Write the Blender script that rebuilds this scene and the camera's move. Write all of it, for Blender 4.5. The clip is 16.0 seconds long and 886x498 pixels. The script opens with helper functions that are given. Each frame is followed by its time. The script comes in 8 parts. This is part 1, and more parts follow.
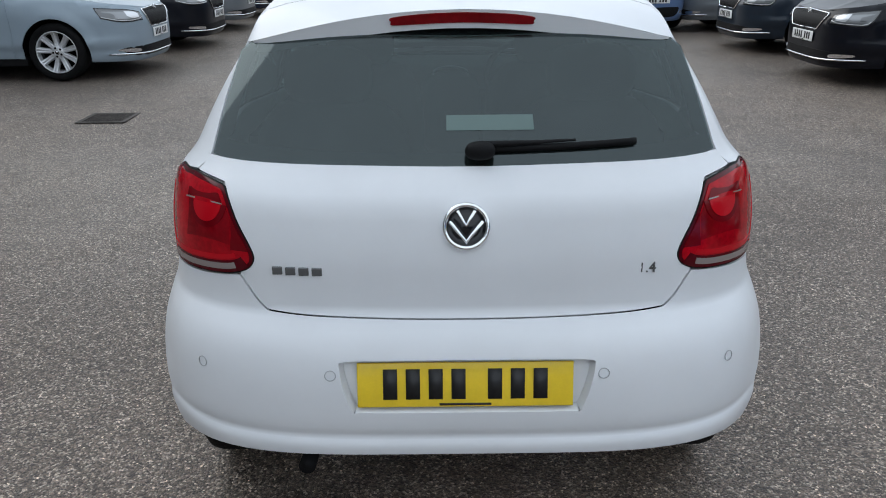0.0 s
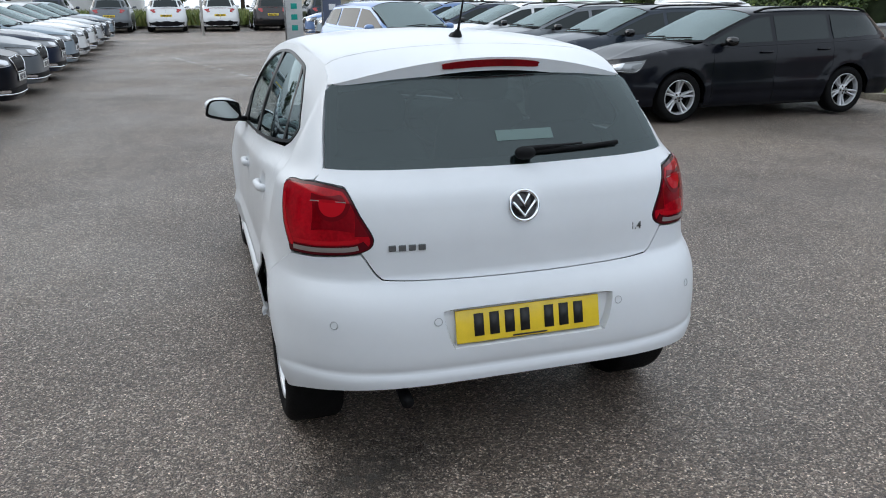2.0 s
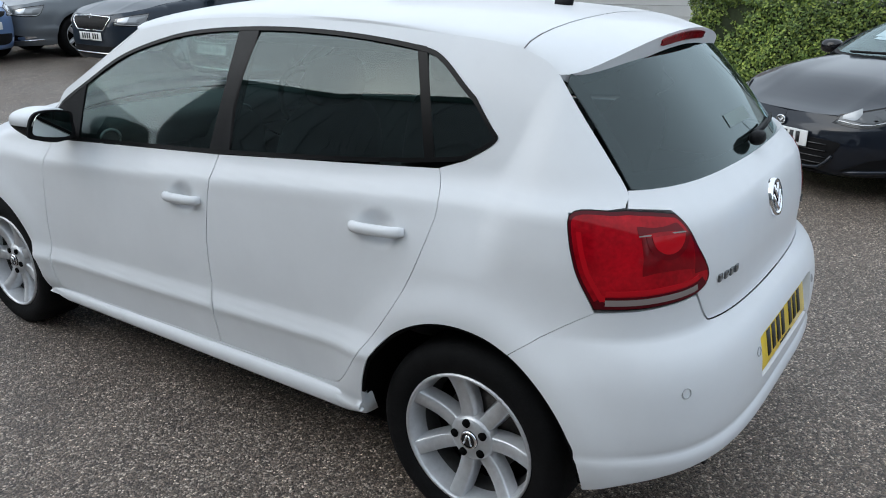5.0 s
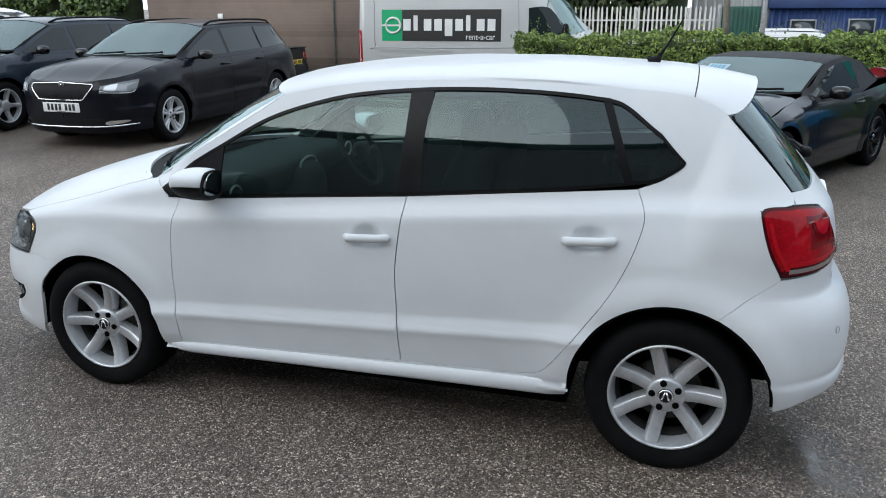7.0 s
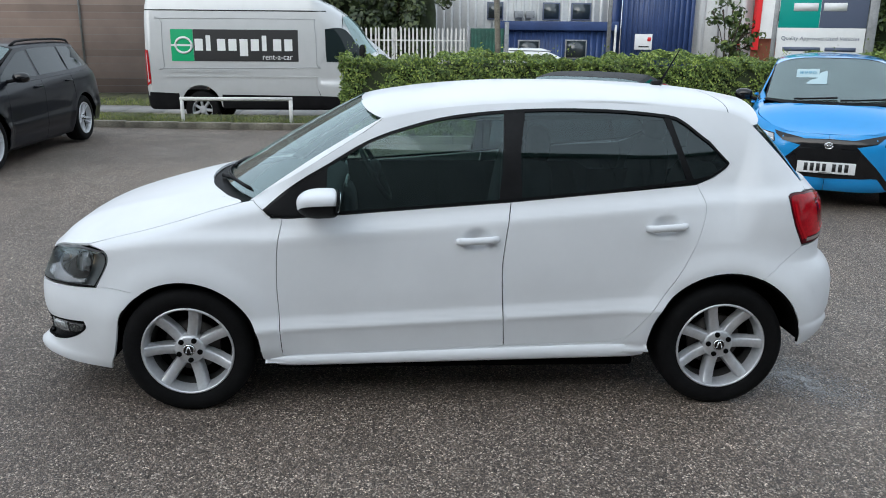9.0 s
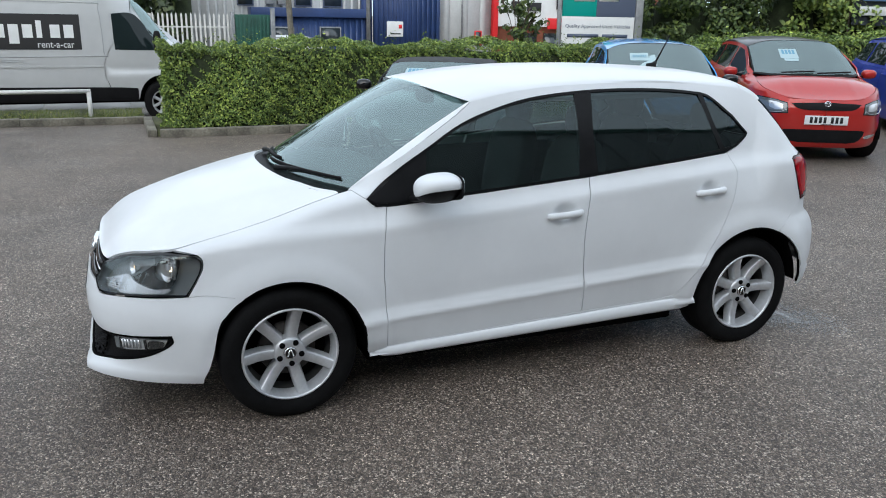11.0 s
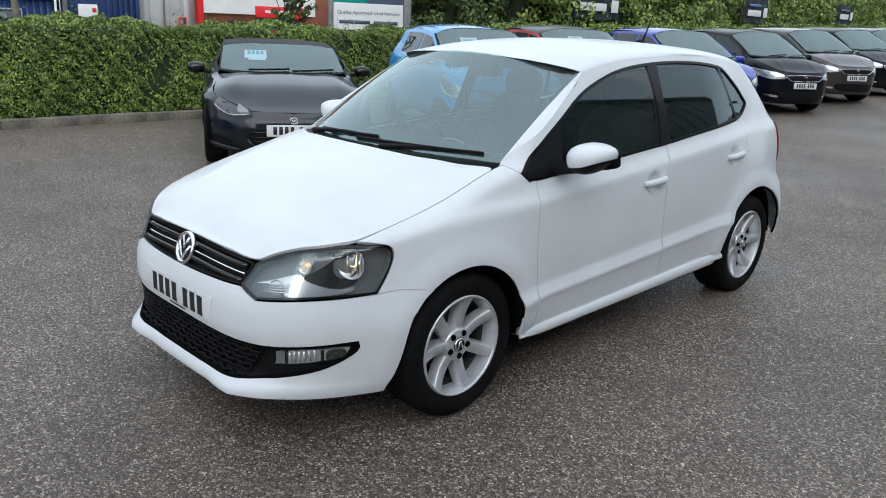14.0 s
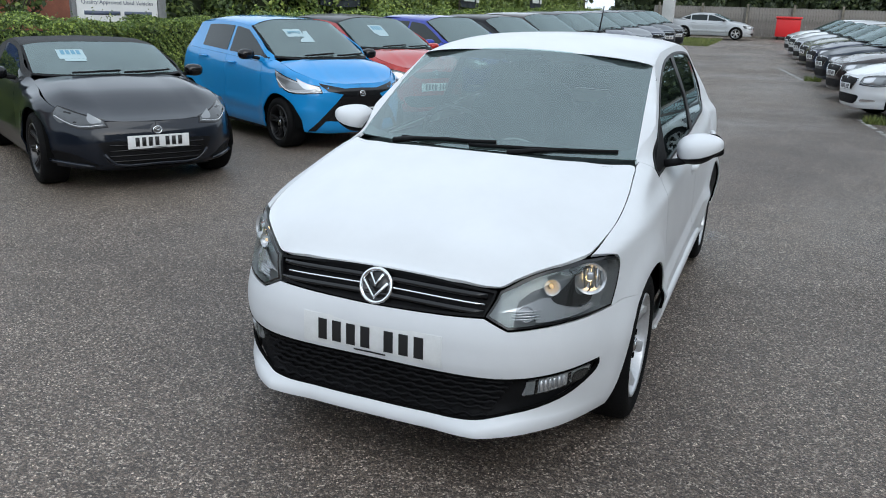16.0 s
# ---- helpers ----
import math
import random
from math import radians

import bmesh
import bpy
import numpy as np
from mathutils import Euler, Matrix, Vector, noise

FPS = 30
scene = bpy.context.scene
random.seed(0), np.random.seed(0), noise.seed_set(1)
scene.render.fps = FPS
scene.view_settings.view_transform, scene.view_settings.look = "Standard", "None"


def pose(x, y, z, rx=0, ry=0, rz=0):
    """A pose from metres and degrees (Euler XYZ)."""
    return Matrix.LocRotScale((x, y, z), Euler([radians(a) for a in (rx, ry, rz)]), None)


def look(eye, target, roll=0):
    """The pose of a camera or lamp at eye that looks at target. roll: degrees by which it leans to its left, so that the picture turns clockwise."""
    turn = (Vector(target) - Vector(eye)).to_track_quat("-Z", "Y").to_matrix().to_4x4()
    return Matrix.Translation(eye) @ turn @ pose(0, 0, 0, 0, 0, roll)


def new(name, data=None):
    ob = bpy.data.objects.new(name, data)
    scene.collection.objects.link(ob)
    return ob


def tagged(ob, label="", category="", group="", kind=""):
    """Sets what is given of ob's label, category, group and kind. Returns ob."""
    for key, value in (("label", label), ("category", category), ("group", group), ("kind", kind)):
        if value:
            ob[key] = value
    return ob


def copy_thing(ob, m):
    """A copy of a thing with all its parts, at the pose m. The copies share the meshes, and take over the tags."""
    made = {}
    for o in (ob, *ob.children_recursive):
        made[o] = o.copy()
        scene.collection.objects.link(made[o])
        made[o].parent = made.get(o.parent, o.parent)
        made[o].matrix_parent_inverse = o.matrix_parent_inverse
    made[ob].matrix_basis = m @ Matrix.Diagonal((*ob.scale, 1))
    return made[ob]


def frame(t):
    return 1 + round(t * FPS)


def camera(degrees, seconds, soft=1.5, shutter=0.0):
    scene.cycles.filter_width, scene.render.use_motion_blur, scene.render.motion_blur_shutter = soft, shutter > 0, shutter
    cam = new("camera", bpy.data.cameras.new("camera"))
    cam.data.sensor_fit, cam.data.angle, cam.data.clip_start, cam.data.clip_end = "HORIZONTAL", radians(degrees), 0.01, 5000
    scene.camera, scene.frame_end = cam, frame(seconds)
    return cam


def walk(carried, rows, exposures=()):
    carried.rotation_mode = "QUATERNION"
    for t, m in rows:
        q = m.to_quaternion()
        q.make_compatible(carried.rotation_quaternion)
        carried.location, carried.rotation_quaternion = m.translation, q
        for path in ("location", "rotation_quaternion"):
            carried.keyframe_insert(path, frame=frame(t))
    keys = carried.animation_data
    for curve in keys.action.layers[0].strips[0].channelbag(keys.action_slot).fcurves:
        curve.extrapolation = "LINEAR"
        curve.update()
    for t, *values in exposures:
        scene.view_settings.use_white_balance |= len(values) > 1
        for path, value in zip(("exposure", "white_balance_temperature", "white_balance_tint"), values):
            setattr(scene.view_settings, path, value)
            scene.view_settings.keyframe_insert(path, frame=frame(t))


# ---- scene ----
cam = camera(58.8, 16.0, soft=1.0)
PATH = [
    (0, (-0.061, -3.516, 1.537), (-0.054, -1.65, 0.818), -0.5),
    (0.5, (-0.206, -3.914, 1.555), (-0.117, -2.011, 0.945), -1.1),
    (1, (-0.341, -4.171, 1.559), (-0.135, -2.267, 0.983), -1.5),
    (1.5, (-0.61, -4.24, 1.565), (-0.235, -2.364, 0.981), -1.1),
    (1.8, (-0.839, -4.18, 1.567), (-0.355, -2.332, 0.975), -0.7),
    (2, (-1.005, -4.14, 1.565), (-0.443, -2.314, 0.973), -0.5),
    (2.5, (-1.334, -3.898, 1.552), (-0.586, -2.144, 0.95), 0.2),
    (3, (-1.646, -3.678, 1.559), (-0.716, -2.015, 0.951), 0.7),
    (3.2, (-1.751, -3.574, 1.571), (-0.753, -1.954, 0.958), 0.8),
    (5.3, (-2.519, -2.087, 1.566), (-0.921, -1.092, 0.89), 0.2),
    (5.5, (-2.643, -1.982, 1.572), (-1.01, -1.04, 0.906), 0.2),
    (6, (-3.035, -1.773, 1.621), (-1.325, -0.956, 0.982), -0.3),
    (6.5, (-3.271, -1.529, 1.632), (-1.499, -0.833, 1.019), -0.4),
    (7, (-3.493, -1.219, 1.672), (-1.666, -0.658, 1.082), -0.3),
    (7.5, (-3.757, -0.91, 1.703), (-1.888, -0.491, 1.128), -0.2),
    (8, (-3.926, -0.549, 1.694), (-2.024, -0.298, 1.131), 0.1),
    (8.5, (-4.057, -0.162, 1.718), (-2.137, -0.084, 1.163), 0.4),
    (9, (-4.151, 0.236, 1.741), (-2.23, 0.144, 1.192), 0.5),
    (9.5, (-4.124, 0.641, 1.731), (-2.219, 0.382, 1.183), 0.6),
    (10, (-4.096, 1.043, 1.736), (-2.221, 0.624, 1.18), 0.6),
    (10.2, (-4.076, 1.205, 1.744), (-2.218, 0.721, 1.183), 0.7),
    (12.3, (-3.474, 2.516, 1.639), (-1.866, 1.464, 1.085), 1.8),
    (12.5, (-3.403, 2.581, 1.639), (-1.823, 1.484, 1.089), 2.0),
    (13, (-3.25, 2.785, 1.612), (-1.739, 1.593, 1.066), 2.4),
    (13.5, (-3.06, 3.074, 1.598), (-1.623, 1.798, 1.045), 2.6),
    (14, (-2.756, 3.35, 1.548), (-1.402, 1.991, 0.982), 2.7),
    (14.5, (-2.396, 3.602, 1.529), (-1.152, 2.146, 0.951), 2.7),
    (15, (-1.985, 3.859, 1.566), (-0.888, 2.293, 0.98), 2.6),
    (15.5, (-1.536, 4.036, 1.56), (-0.612, 2.36, 0.979), 2.3),
    (16, (-1.177, 4.226, 1.533), (-0.435, 2.458, 0.963), 2.0),
]
walk(cam, [(t, look(eye, target, roll)) for t, eye, target, roll in PATH], exposures=[(0, 0.12, 6450, 10), (3, 0.24, 6450, 10), (5.5, 0.19, 6320, 8.5), (10, 0.23, 6320, 8.5), (13, 0.19, 6320, 8.5), (16, 0.07, 6320, 8.5)])

# ---- world and light: an overcast summer day ----
world = bpy.data.worlds.new("overcast_sky")
scene.world = world
world.use_nodes = True
wn, wl = world.node_tree.nodes, world.node_tree.links
sky = wn.new("ShaderNodeTexSky")
sky.sky_type, sky.sun_disc = "NISHITA", False
sky.sun_elevation, sky.sun_rotation = radians(29), radians(-54)
sky.air_density, sky.dust_density, sky.ozone_density = 1.0, 6.0, 0.6
cloud = wn.new("ShaderNodeMix")
cloud.data_type = "RGBA"
cloud.inputs["Factor"].default_value = 0.86
cloud.inputs[7].default_value = (8.6, 9.55, 10.6, 1)  # an even layer of cloud over the blue
wl.new(sky.outputs[0], cloud.inputs[6])
wl.new(cloud.outputs[2], wn["Background"].inputs[0])
wn["Background"].inputs[1].default_value = 0.130
sun_data = bpy.data.lights.new("sun", "SUN")
sun_data.energy, sun_data.angle, sun_data.color = 1.25, radians(60), (0.98, 1.0, 1.0)
sun = new("sun", sun_data)
sun.matrix_world = look((-22, 16, 15), (0, 0, 0))


# ---- small tools ----
from mathutils.geometry import delaunay_2d_cdt

def curve(*pts):
    """A smooth function through (a, b) pairs, held level beyond its ends."""
    xs, ys = np.array([p[0] for p in pts], float), np.array([p[1] for p in pts], float)
    if xs[0] > xs[-1]:
        xs, ys = xs[::-1], ys[::-1]
    d = np.diff(ys) / np.diff(xs)
    m = np.concatenate(([d[0]], (d[1:] + d[:-1]) / 2, [d[-1]]))
    for i in range(1, len(d)):
        if d[i - 1] * d[i] <= 0:
            m[i] = 0
    xl, yl, ml = xs.tolist(), ys.tolist(), m.tolist()

    def at(v):
        if v <= xl[0]:
            return yl[0]
        if v >= xl[-1]:
            return yl[-1]
        i = 0
        while v > xl[i + 1]:
            i += 1
        h = xl[i + 1] - xl[i]
        t = (v - xl[i]) / h
        return (yl[i] * (1 + 2 * t) * (1 - t) ** 2 + h * ml[i] * t * (1 - t) ** 2
                + yl[i + 1] * t * t * (3 - 2 * t) + h * ml[i + 1] * t * t * (t - 1))
    return at


def smooth(a, b, v):
    t = min(max((v - a) / (b - a), 0.0), 1.0)
    return t * t * (3 - 2 * t)


def lerp(a, b, t):
    return a + (b - a) * t


def outline(*pts, steps=6, closed=True):
    """A flowing closed outline through 2D points; a third value of 1 makes that point a sharp corner."""
    p = [(q[0], q[1]) for q in pts]
    sharp = [len(q) > 2 and q[2] == 1 for q in pts]
    n, out = len(p), []
    for i in range(n if closed else n - 1):
        a, b = p[i], p[(i + 1) % n]
        if sharp[i] and sharp[(i + 1) % n]:
            out += [(lerp(a[0], b[0], k / 3), lerp(a[1], b[1], k / 3)) for k in range(3)]
            continue
        before = (2 * a[0] - b[0], 2 * a[1] - b[1]) if sharp[i] else p[i - 1]
        after = (2 * b[0] - a[0], 2 * b[1] - a[1]) if sharp[(i + 1) % n] else p[(i + 2) % n]
        if not closed and i == 0:
            before = (2 * a[0] - b[0], 2 * a[1] - b[1])
        if not closed and i == n - 2:
            after = (2 * b[0] - a[0], 2 * b[1] - a[1])
        for k in range(steps):
            t = k / steps
            w = (-t + 2 * t * t - t ** 3, 2 - 5 * t * t + 3 * t ** 3, t + 4 * t * t - 3 * t ** 3, t ** 3 - t * t)
            out.append(tuple(0.5 * sum(c * q[j] for c, q in zip(w, (before, a, b, after))) for j in (0, 1)))
    if not closed:
        out.append(p[-1])
    return out


def area(poly):
    return 0.5 * sum(a[0] * b[1] - b[0] * a[1] for a, b in zip(poly, poly[1:] + poly[:1]))


def inset(poly, g):
    """The outline drawn in by g on all sides."""
    s = 1 if area(poly) > 0 else -1
    poly = [q for i, q in enumerate(poly) if math.dist(q, poly[i - 1]) > 1e-6]
    out, n = [], len(poly)
    for i in range(n):
        (ax, ay), (bx, by), (cx, cy) = poly[i - 1], poly[i], poly[(i + 1) % n]
        l1, l2 = math.hypot(bx - ax, by - ay), math.hypot(cx - bx, cy - by)
        n1, n2 = (-(by - ay) / l1 * s, (bx - ax) / l1 * s), (-(cy - by) / l2 * s, (cx - bx) / l2 * s)
        k = g / max(0.35, 1 + n1[0] * n2[0] + n1[1] * n2[1])
        out.append((bx + (n1[0] + n2[0]) * k, by + (n1[1] + n2[1]) * k))
    return out


def dense(poly, step):
    """The same outline with its long edges divided."""
    out = []
    for a, b in zip(poly, poly[1:] + poly[:1]):
        n = max(1, math.ceil(math.dist(a, b) / step))
        out += [(lerp(a[0], b[0], k / n), lerp(a[1], b[1], k / n)) for k in range(n)]
    return out


def ring(outer, inner):
    """An outline with an opening in it."""
    return [outer, inner]


def half(poly, axis, v, keep):
    out = []
    for a, b in zip(poly, poly[1:] + poly[:1]):
        da, db = (a[axis] - v) * keep, (b[axis] - v) * keep
        if da >= 0:
            out.append(a)
        if da * db < 0:
            t = da / (da - db)
            out.append((a[0] + t * (b[0] - a[0]), a[1] + t * (b[1] - a[1])))
    return out


class Shape:
    """Gathers faces, and becomes one mesh."""

    def __init__(self):
        self.v, self.f, self.n, self.m = [], [], [], []

    def add(self, verts, faces, mat=0, normals=None):
        k = len(self.v)
        self.v += [tuple(p) for p in verts]
        self.n += [tuple(q) for q in normals] if normals else [(0, 0, 0)] * len(verts)
        self.f += [[i + k for i in face] for face in faces]
        self.m += [mat] * len(faces)
        return self

    def sheet(self, fn, poly, da, db, thick=0.012, mat=0, lift=0.0, sign=1):
        """A curved sheet: the outline poly of the chart fn, cut into cells, with its edge turned in by thick."""
        loops = poly if isinstance(poly[0], list) else [poly]
        loops = [[q for i, q in enumerate(lp) if math.dist(q, lp[i - 1]) > 1e-5] for lp in loops]
        flat = np.array([q for lp in loops for q in lp])
        nxt = np.array([q for lp in loops for q in lp[1:] + lp[:1]])
        lo, hi = flat.min(0), flat.max(0)

        def inside(p):
            y0, y1 = flat[:, 1][None], nxt[:, 1][None]
            x0, x1 = flat[:, 0][None], nxt[:, 0][None]
            py, px = p[:, 1][:, None], p[:, 0][:, None]
            cross = (y0 > py) != (y1 > py)
            at = x0 + (py - y0) / np.where(y1 == y0, 1e-12, y1 - y0) * (x1 - x0)
            return ((cross & (px < at)).sum(1) % 2) == 1
        ca, cb = [max(1, math.ceil((hi[k] - lo[k]) / (da, db)[k])) for k in (0, 1)]
        ga, gb = np.meshgrid(np.linspace(lo[0], hi[0], ca + 1)[1:-1], np.linspace(lo[1], hi[1], cb + 1)[1:-1])
        grid = np.column_stack((ga.ravel(), gb.ravel()))
        if len(grid):
            grid = grid[inside(grid)]
        if len(grid):
            size = np.array((da, db))
            d = nxt - flat
            t = np.clip((((grid[:, None] - flat[None]) / size) * (d / size)[None]).sum(2) / np.maximum(((d / size) ** 2).sum(1), 1e-9)[None], 0, 1)
            gap = (((grid[:, None] - flat[None] - t[..., None] * d[None]) / size) ** 2).sum(2).min(1)
            grid = grid[gap > 0.16]
        edges, k = [], 0
        for lp in loops:
            edges += [(k + i, k + (i + 1) % len(lp)) for i in range(len(lp))]
            k += len(lp)
        cut = delaunay_2d_cdt([Vector(q) for q in flat.tolist() + grid.tolist()], edges, [], 1, 1e-6)
        pts = [(v.x, v.y) for v in cut[0]]
        tri = np.array([list(f) for f in cut[2]])
        arr = np.array(pts)
        tri = tri[inside(arr[tri].mean(1))]
        faces = []
        for f in tri.tolist():
            w = area([pts[i] for i in f])
            if abs(w) > 1e-9:
                faces.append(f if w > 0 else f[::-1])
        e, verts, normals = 2e-4, [], []
        for a, b in pts:
            p = Vector(fn(a, b))
            nn = (Vector(fn(a + e, b)) - Vector(fn(a - e, b))).cross(Vector(fn(a, b + e)) - Vector(fn(a, b - e)))
            nn = nn.normalized() * sign
            verts.append(p + nn * lift)
            normals.append(nn)
        if sign < 0:
            faces = [f[::-1] for f in faces]
        self.add(verts, faces, mat, normals)
        if thick:
            seen = {}
            for f in faces:
                for a, b in zip(f, f[1:] + f[:1]):
                    seen[(a, b)] = 1
            rim = [(a, b) for a, b in seen if (b, a) not in seen]
            rv, rf = [], []
            for a, b in rim:
                k = len(rv)
                rv += [verts[a], verts[b], verts[b] - normals[b] * thick, verts[a] - normals[a] * thick]
                rf.append([k + 3, k + 2, k + 1, k])
            self.add(rv, rf, mat)
        return self

    def tube(self, pts, r, mat=0, sides=8, squash=1.0):
        """A round bar along points; r may be one radius or one for each point."""
        pts = [Vector(p) for p in pts]
        rs = r if isinstance(r, (list, tuple)) else [r] * len(pts)
        verts, faces, up = [], [], Vector((0, 0, 1))
        for i, p in enumerate(pts):
            d = (pts[min(i + 1, len(pts) - 1)] - pts[max(i - 1, 0)]).normalized()
            s = d.cross(up if abs(d.z) < 0.9 else Vector((1, 0, 0))).normalized()
            t = s.cross(d)
            for k in range(sides):
                c = 2 * math.pi * k / sides
                verts.append(p + (s * math.cos(c) + t * math.sin(c) * squash) * rs[i])
        for i in range(len(pts) - 1):
            for k in range(sides):
                a, b = i * sides + k, i * sides + (k + 1) % sides
                faces.append([a, b, b + sides, a + sides])
        faces += [list(range(sides))[::-1], [len(verts) - sides + k for k in range(sides)]]
        return self.add(verts, faces, mat)

    def lathe(self, prof, mat=0, sides=40, m=None):
        """A profile of (r, x) turned about the x axis; m places it."""
        verts, faces, n = [], [], len(prof)
        for k in range(sides):
            c = 2 * math.pi * k / sides
            verts += [Vector((x, r * math.cos(c), r * math.sin(c))) for r, x in prof]
        for k in range(sides):
            for i in range(n - 1):
                a, b = k * n + i, ((k + 1) % sides) * n + i
                faces.append([a, a + 1, b + 1, b])
        if m is not None:
            verts = [m @ v for v in verts]
        return self.add(verts, faces, mat)

    def box(self, lo, hi, mat=0, bevel=0.0, m=None):
        """A box, its edges cut off by bevel."""
        bm = bmesh.new()
        bmesh.ops.create_cube(bm, size=1)
        for v in bm.verts:
            v.co = Vector([lerp(lo[k], hi[k], v.co[k] + 0.5) for k in range(3)])
        if bevel:
            bmesh.ops.bevel(bm, geom=bm.edges[:], offset=bevel, segments=2, affect="EDGES", profile=0.6)
        bm.verts.index_update()
        verts = [(m @ v.co) if m is not None else v.co.copy() for v in bm.verts]
        faces = [[v.index for v in f.verts] for f in bm.faces]
        bm.free()
        return self.add(verts, faces, mat)

    def prism(self, poly, place, depth, mat=0):
        """A flat outline given depth; place turns (a, b, d) into a point."""
        if area(poly) < 0:
            poly = poly[::-1]
        n = len(poly)
        verts = [Vector(place(a, b, 0)) for a, b in poly] + [Vector(place(a, b, depth)) for a, b in poly]
        faces = [list(range(n))[::-1], list(range(n, 2 * n))] + [[i, (i + 1) % n, n + (i + 1) % n, n + i] for i in range(n)]
        flat = [verts[i] for f in faces for i in f]
        k, ff = 0, []
        for f in faces:
            ff.append(list(range(k, k + len(f))))
            k += len(f)
        return self.add(flat, ff, mat)

    def moved(self, m):
        self.v = [tuple(m @ Vector(p)) for p in self.v]
        r = m.to_3x3()
        self.n = [tuple(r @ Vector(q)) for q in self.n]
        return self

    def mirrored(self):
        s = Shape()
        s.v, s.n = [(-x, y, z) for x, y, z in self.v], [(-x, y, z) for x, y, z in self.n]
        s.f, s.m = [f[::-1] for f in self.f], list(self.m)
        return s

    def mesh(self, name, mats, flat=False):
        me = bpy.data.meshes.new(name)
        me.from_pydata(self.v, [], self.f)
        for m in mats if isinstance(mats, (list, tuple)) else [mats]:
            me.materials.append(m)
        me.polygons.foreach_set("material_index", self.m)
        me.polygons.foreach_set("use_smooth", [not flat] * len(self.f))
        me.update()
        if not flat and any(q != (0, 0, 0) for q in self.n):
            me.normals_split_custom_set_from_vertices(self.n)
        return me


def part(name, shape, mats, parent=None, label="", flat=False):
    ob = new(name, shape.mesh(name, mats, flat))
    if parent is not None:
        ob.parent = parent
    return tagged(ob, label)


def thing(name, label, category, m=None, group="", kind=""):
    ob = tagged(new(name), label, category, group, kind)
    if m is not None:
        ob.matrix_world = m
    return ob


def words(text, size, material, m, name="lettering", parent=None, extrude=0.002, label="", align="CENTER"):
    """Lettering as a mesh, lying in the local xy plane of m."""
    cu = bpy.data.curves.new(name, "FONT")
    cu.body, cu.size, cu.extrude, cu.align_x, cu.align_y, cu.resolution_u = text, size, extrude, align, "CENTER", 3
    ob = bpy.data.objects.new(name + "_draft", cu)
    scene.collection.objects.link(ob)
    bpy.context.view_layer.update()
    me = bpy.data.meshes.new_from_object(ob.evaluated_get(bpy.context.evaluated_depsgraph_get()))
    bpy.data.objects.remove(ob)
    bpy.data.curves.remove(cu)
    me.materials.clear()
    me.materials.append(material)
    done = new(name, me)
    me.transform(m)
    if parent is not None:
        done.parent = parent
    return tagged(done, label)


# ---- materials ----
def material(name, color, rough=0.5, metal=0.0, coat=0.0, **more):
    m = bpy.data.materials.new(name)
    m.use_nodes = True
    b = m.node_tree.nodes["Principled BSDF"]
    b.inputs["Base Color"].default_value = (*color, 1)
    b.inputs["Roughness"].default_value = rough
    b.inputs["Metallic"].default_value = metal
    b.inputs["Coat Weight"].default_value = coat
    b.inputs["Coat Roughness"].default_value = 0.04
    for k, v in more.items():
        b.inputs[k.replace("_", " ")].default_value = v
    return m


def noise_node(m, scale, detail=4.0, rough=0.6):
    n = m.node_tree.nodes
    tex, co = n.new("ShaderNodeTexNoise"), n.new("ShaderNodeTexCoord")
    tex.inputs["Scale"].default_value, tex.inputs["Detail"].default_value = scale, detail
    tex.inputs["Roughness"].default_value = rough
    m.node_tree.links.new(co.outputs["Object"], tex.inputs["Vector"])
    return tex


def ramp(m, source, *stops):
    r = m.node_tree.nodes.new("ShaderNodeValToRGB")
    e = r.color_ramp.elements
    while len(e) < len(stops):
        e.new(0.5)
    for q, (at, c) in zip(e, stops):
        q.position, q.color = at, (*c, 1) if len(c) == 3 else c
    m.node_tree.links.new(source, r.inputs[0])
    return r


def mix(m, kind, fac, a, b):
    x = m.node_tree.nodes.new("ShaderNodeMix")
    x.data_type, x.blend_type = "RGBA", kind
    for k, v in ((0, fac), (6, a), (7, b)):
        if isinstance(v, (int, float)):
            x.inputs[k].default_value = v
        elif isinstance(v, tuple):
            x.inputs[k].default_value = (*v, 1)
        else:
            m.node_tree.links.new(v, x.inputs[k])
    return x.outputs[2]


def mottled(m, scale, amount, fine=None, bump=0.0):
    """Varies a plain material's colour at two scales, with fine relief."""
    b = m.node_tree.nodes["Principled BSDF"]
    c = tuple(b.inputs["Base Color"].default_value)[:3]
    big, small = noise_node(m, scale), noise_node(m, fine or scale * 9, 6)
    lo, hi = tuple(v * (1 - amount) for v in c), tuple(min(1, v * (1 + amount)) for v in c)
    r1 = ramp(m, big.outputs[0], (0.32, lo), (0.68, hi))
    r2 = ramp(m, small.outputs[0], (0.3, (1 - amount,) * 3), (0.7, (1, 1, 1)))
    m.node_tree.links.new(mix(m, "MULTIPLY", 1.0, r1.outputs[0], r2.outputs[0]), b.inputs["Base Color"])
    if bump:
        bp = m.node_tree.nodes.new("ShaderNodeBump")
        bp.inputs["Strength"].default_value, bp.inputs["Distance"].default_value = bump, 0.01
        m.node_tree.links.new(small.outputs[0], bp.inputs["Height"])
        m.node_tree.links.new(bp.outputs[0], b.inputs["Normal"])
    return m


def paint(name, color, metal=0.0, rough=0.35, coat=1.0):
    """Lacquered car paint with a film of dust."""
    m = material(name, color, rough, metal, coat=coat)
    m.node_tree.nodes["Principled BSDF"].inputs["Coat Roughness"].default_value = 0.06
    m.node_tree.nodes["Principled BSDF"].inputs["Specular IOR Level"].default_value = 0.1
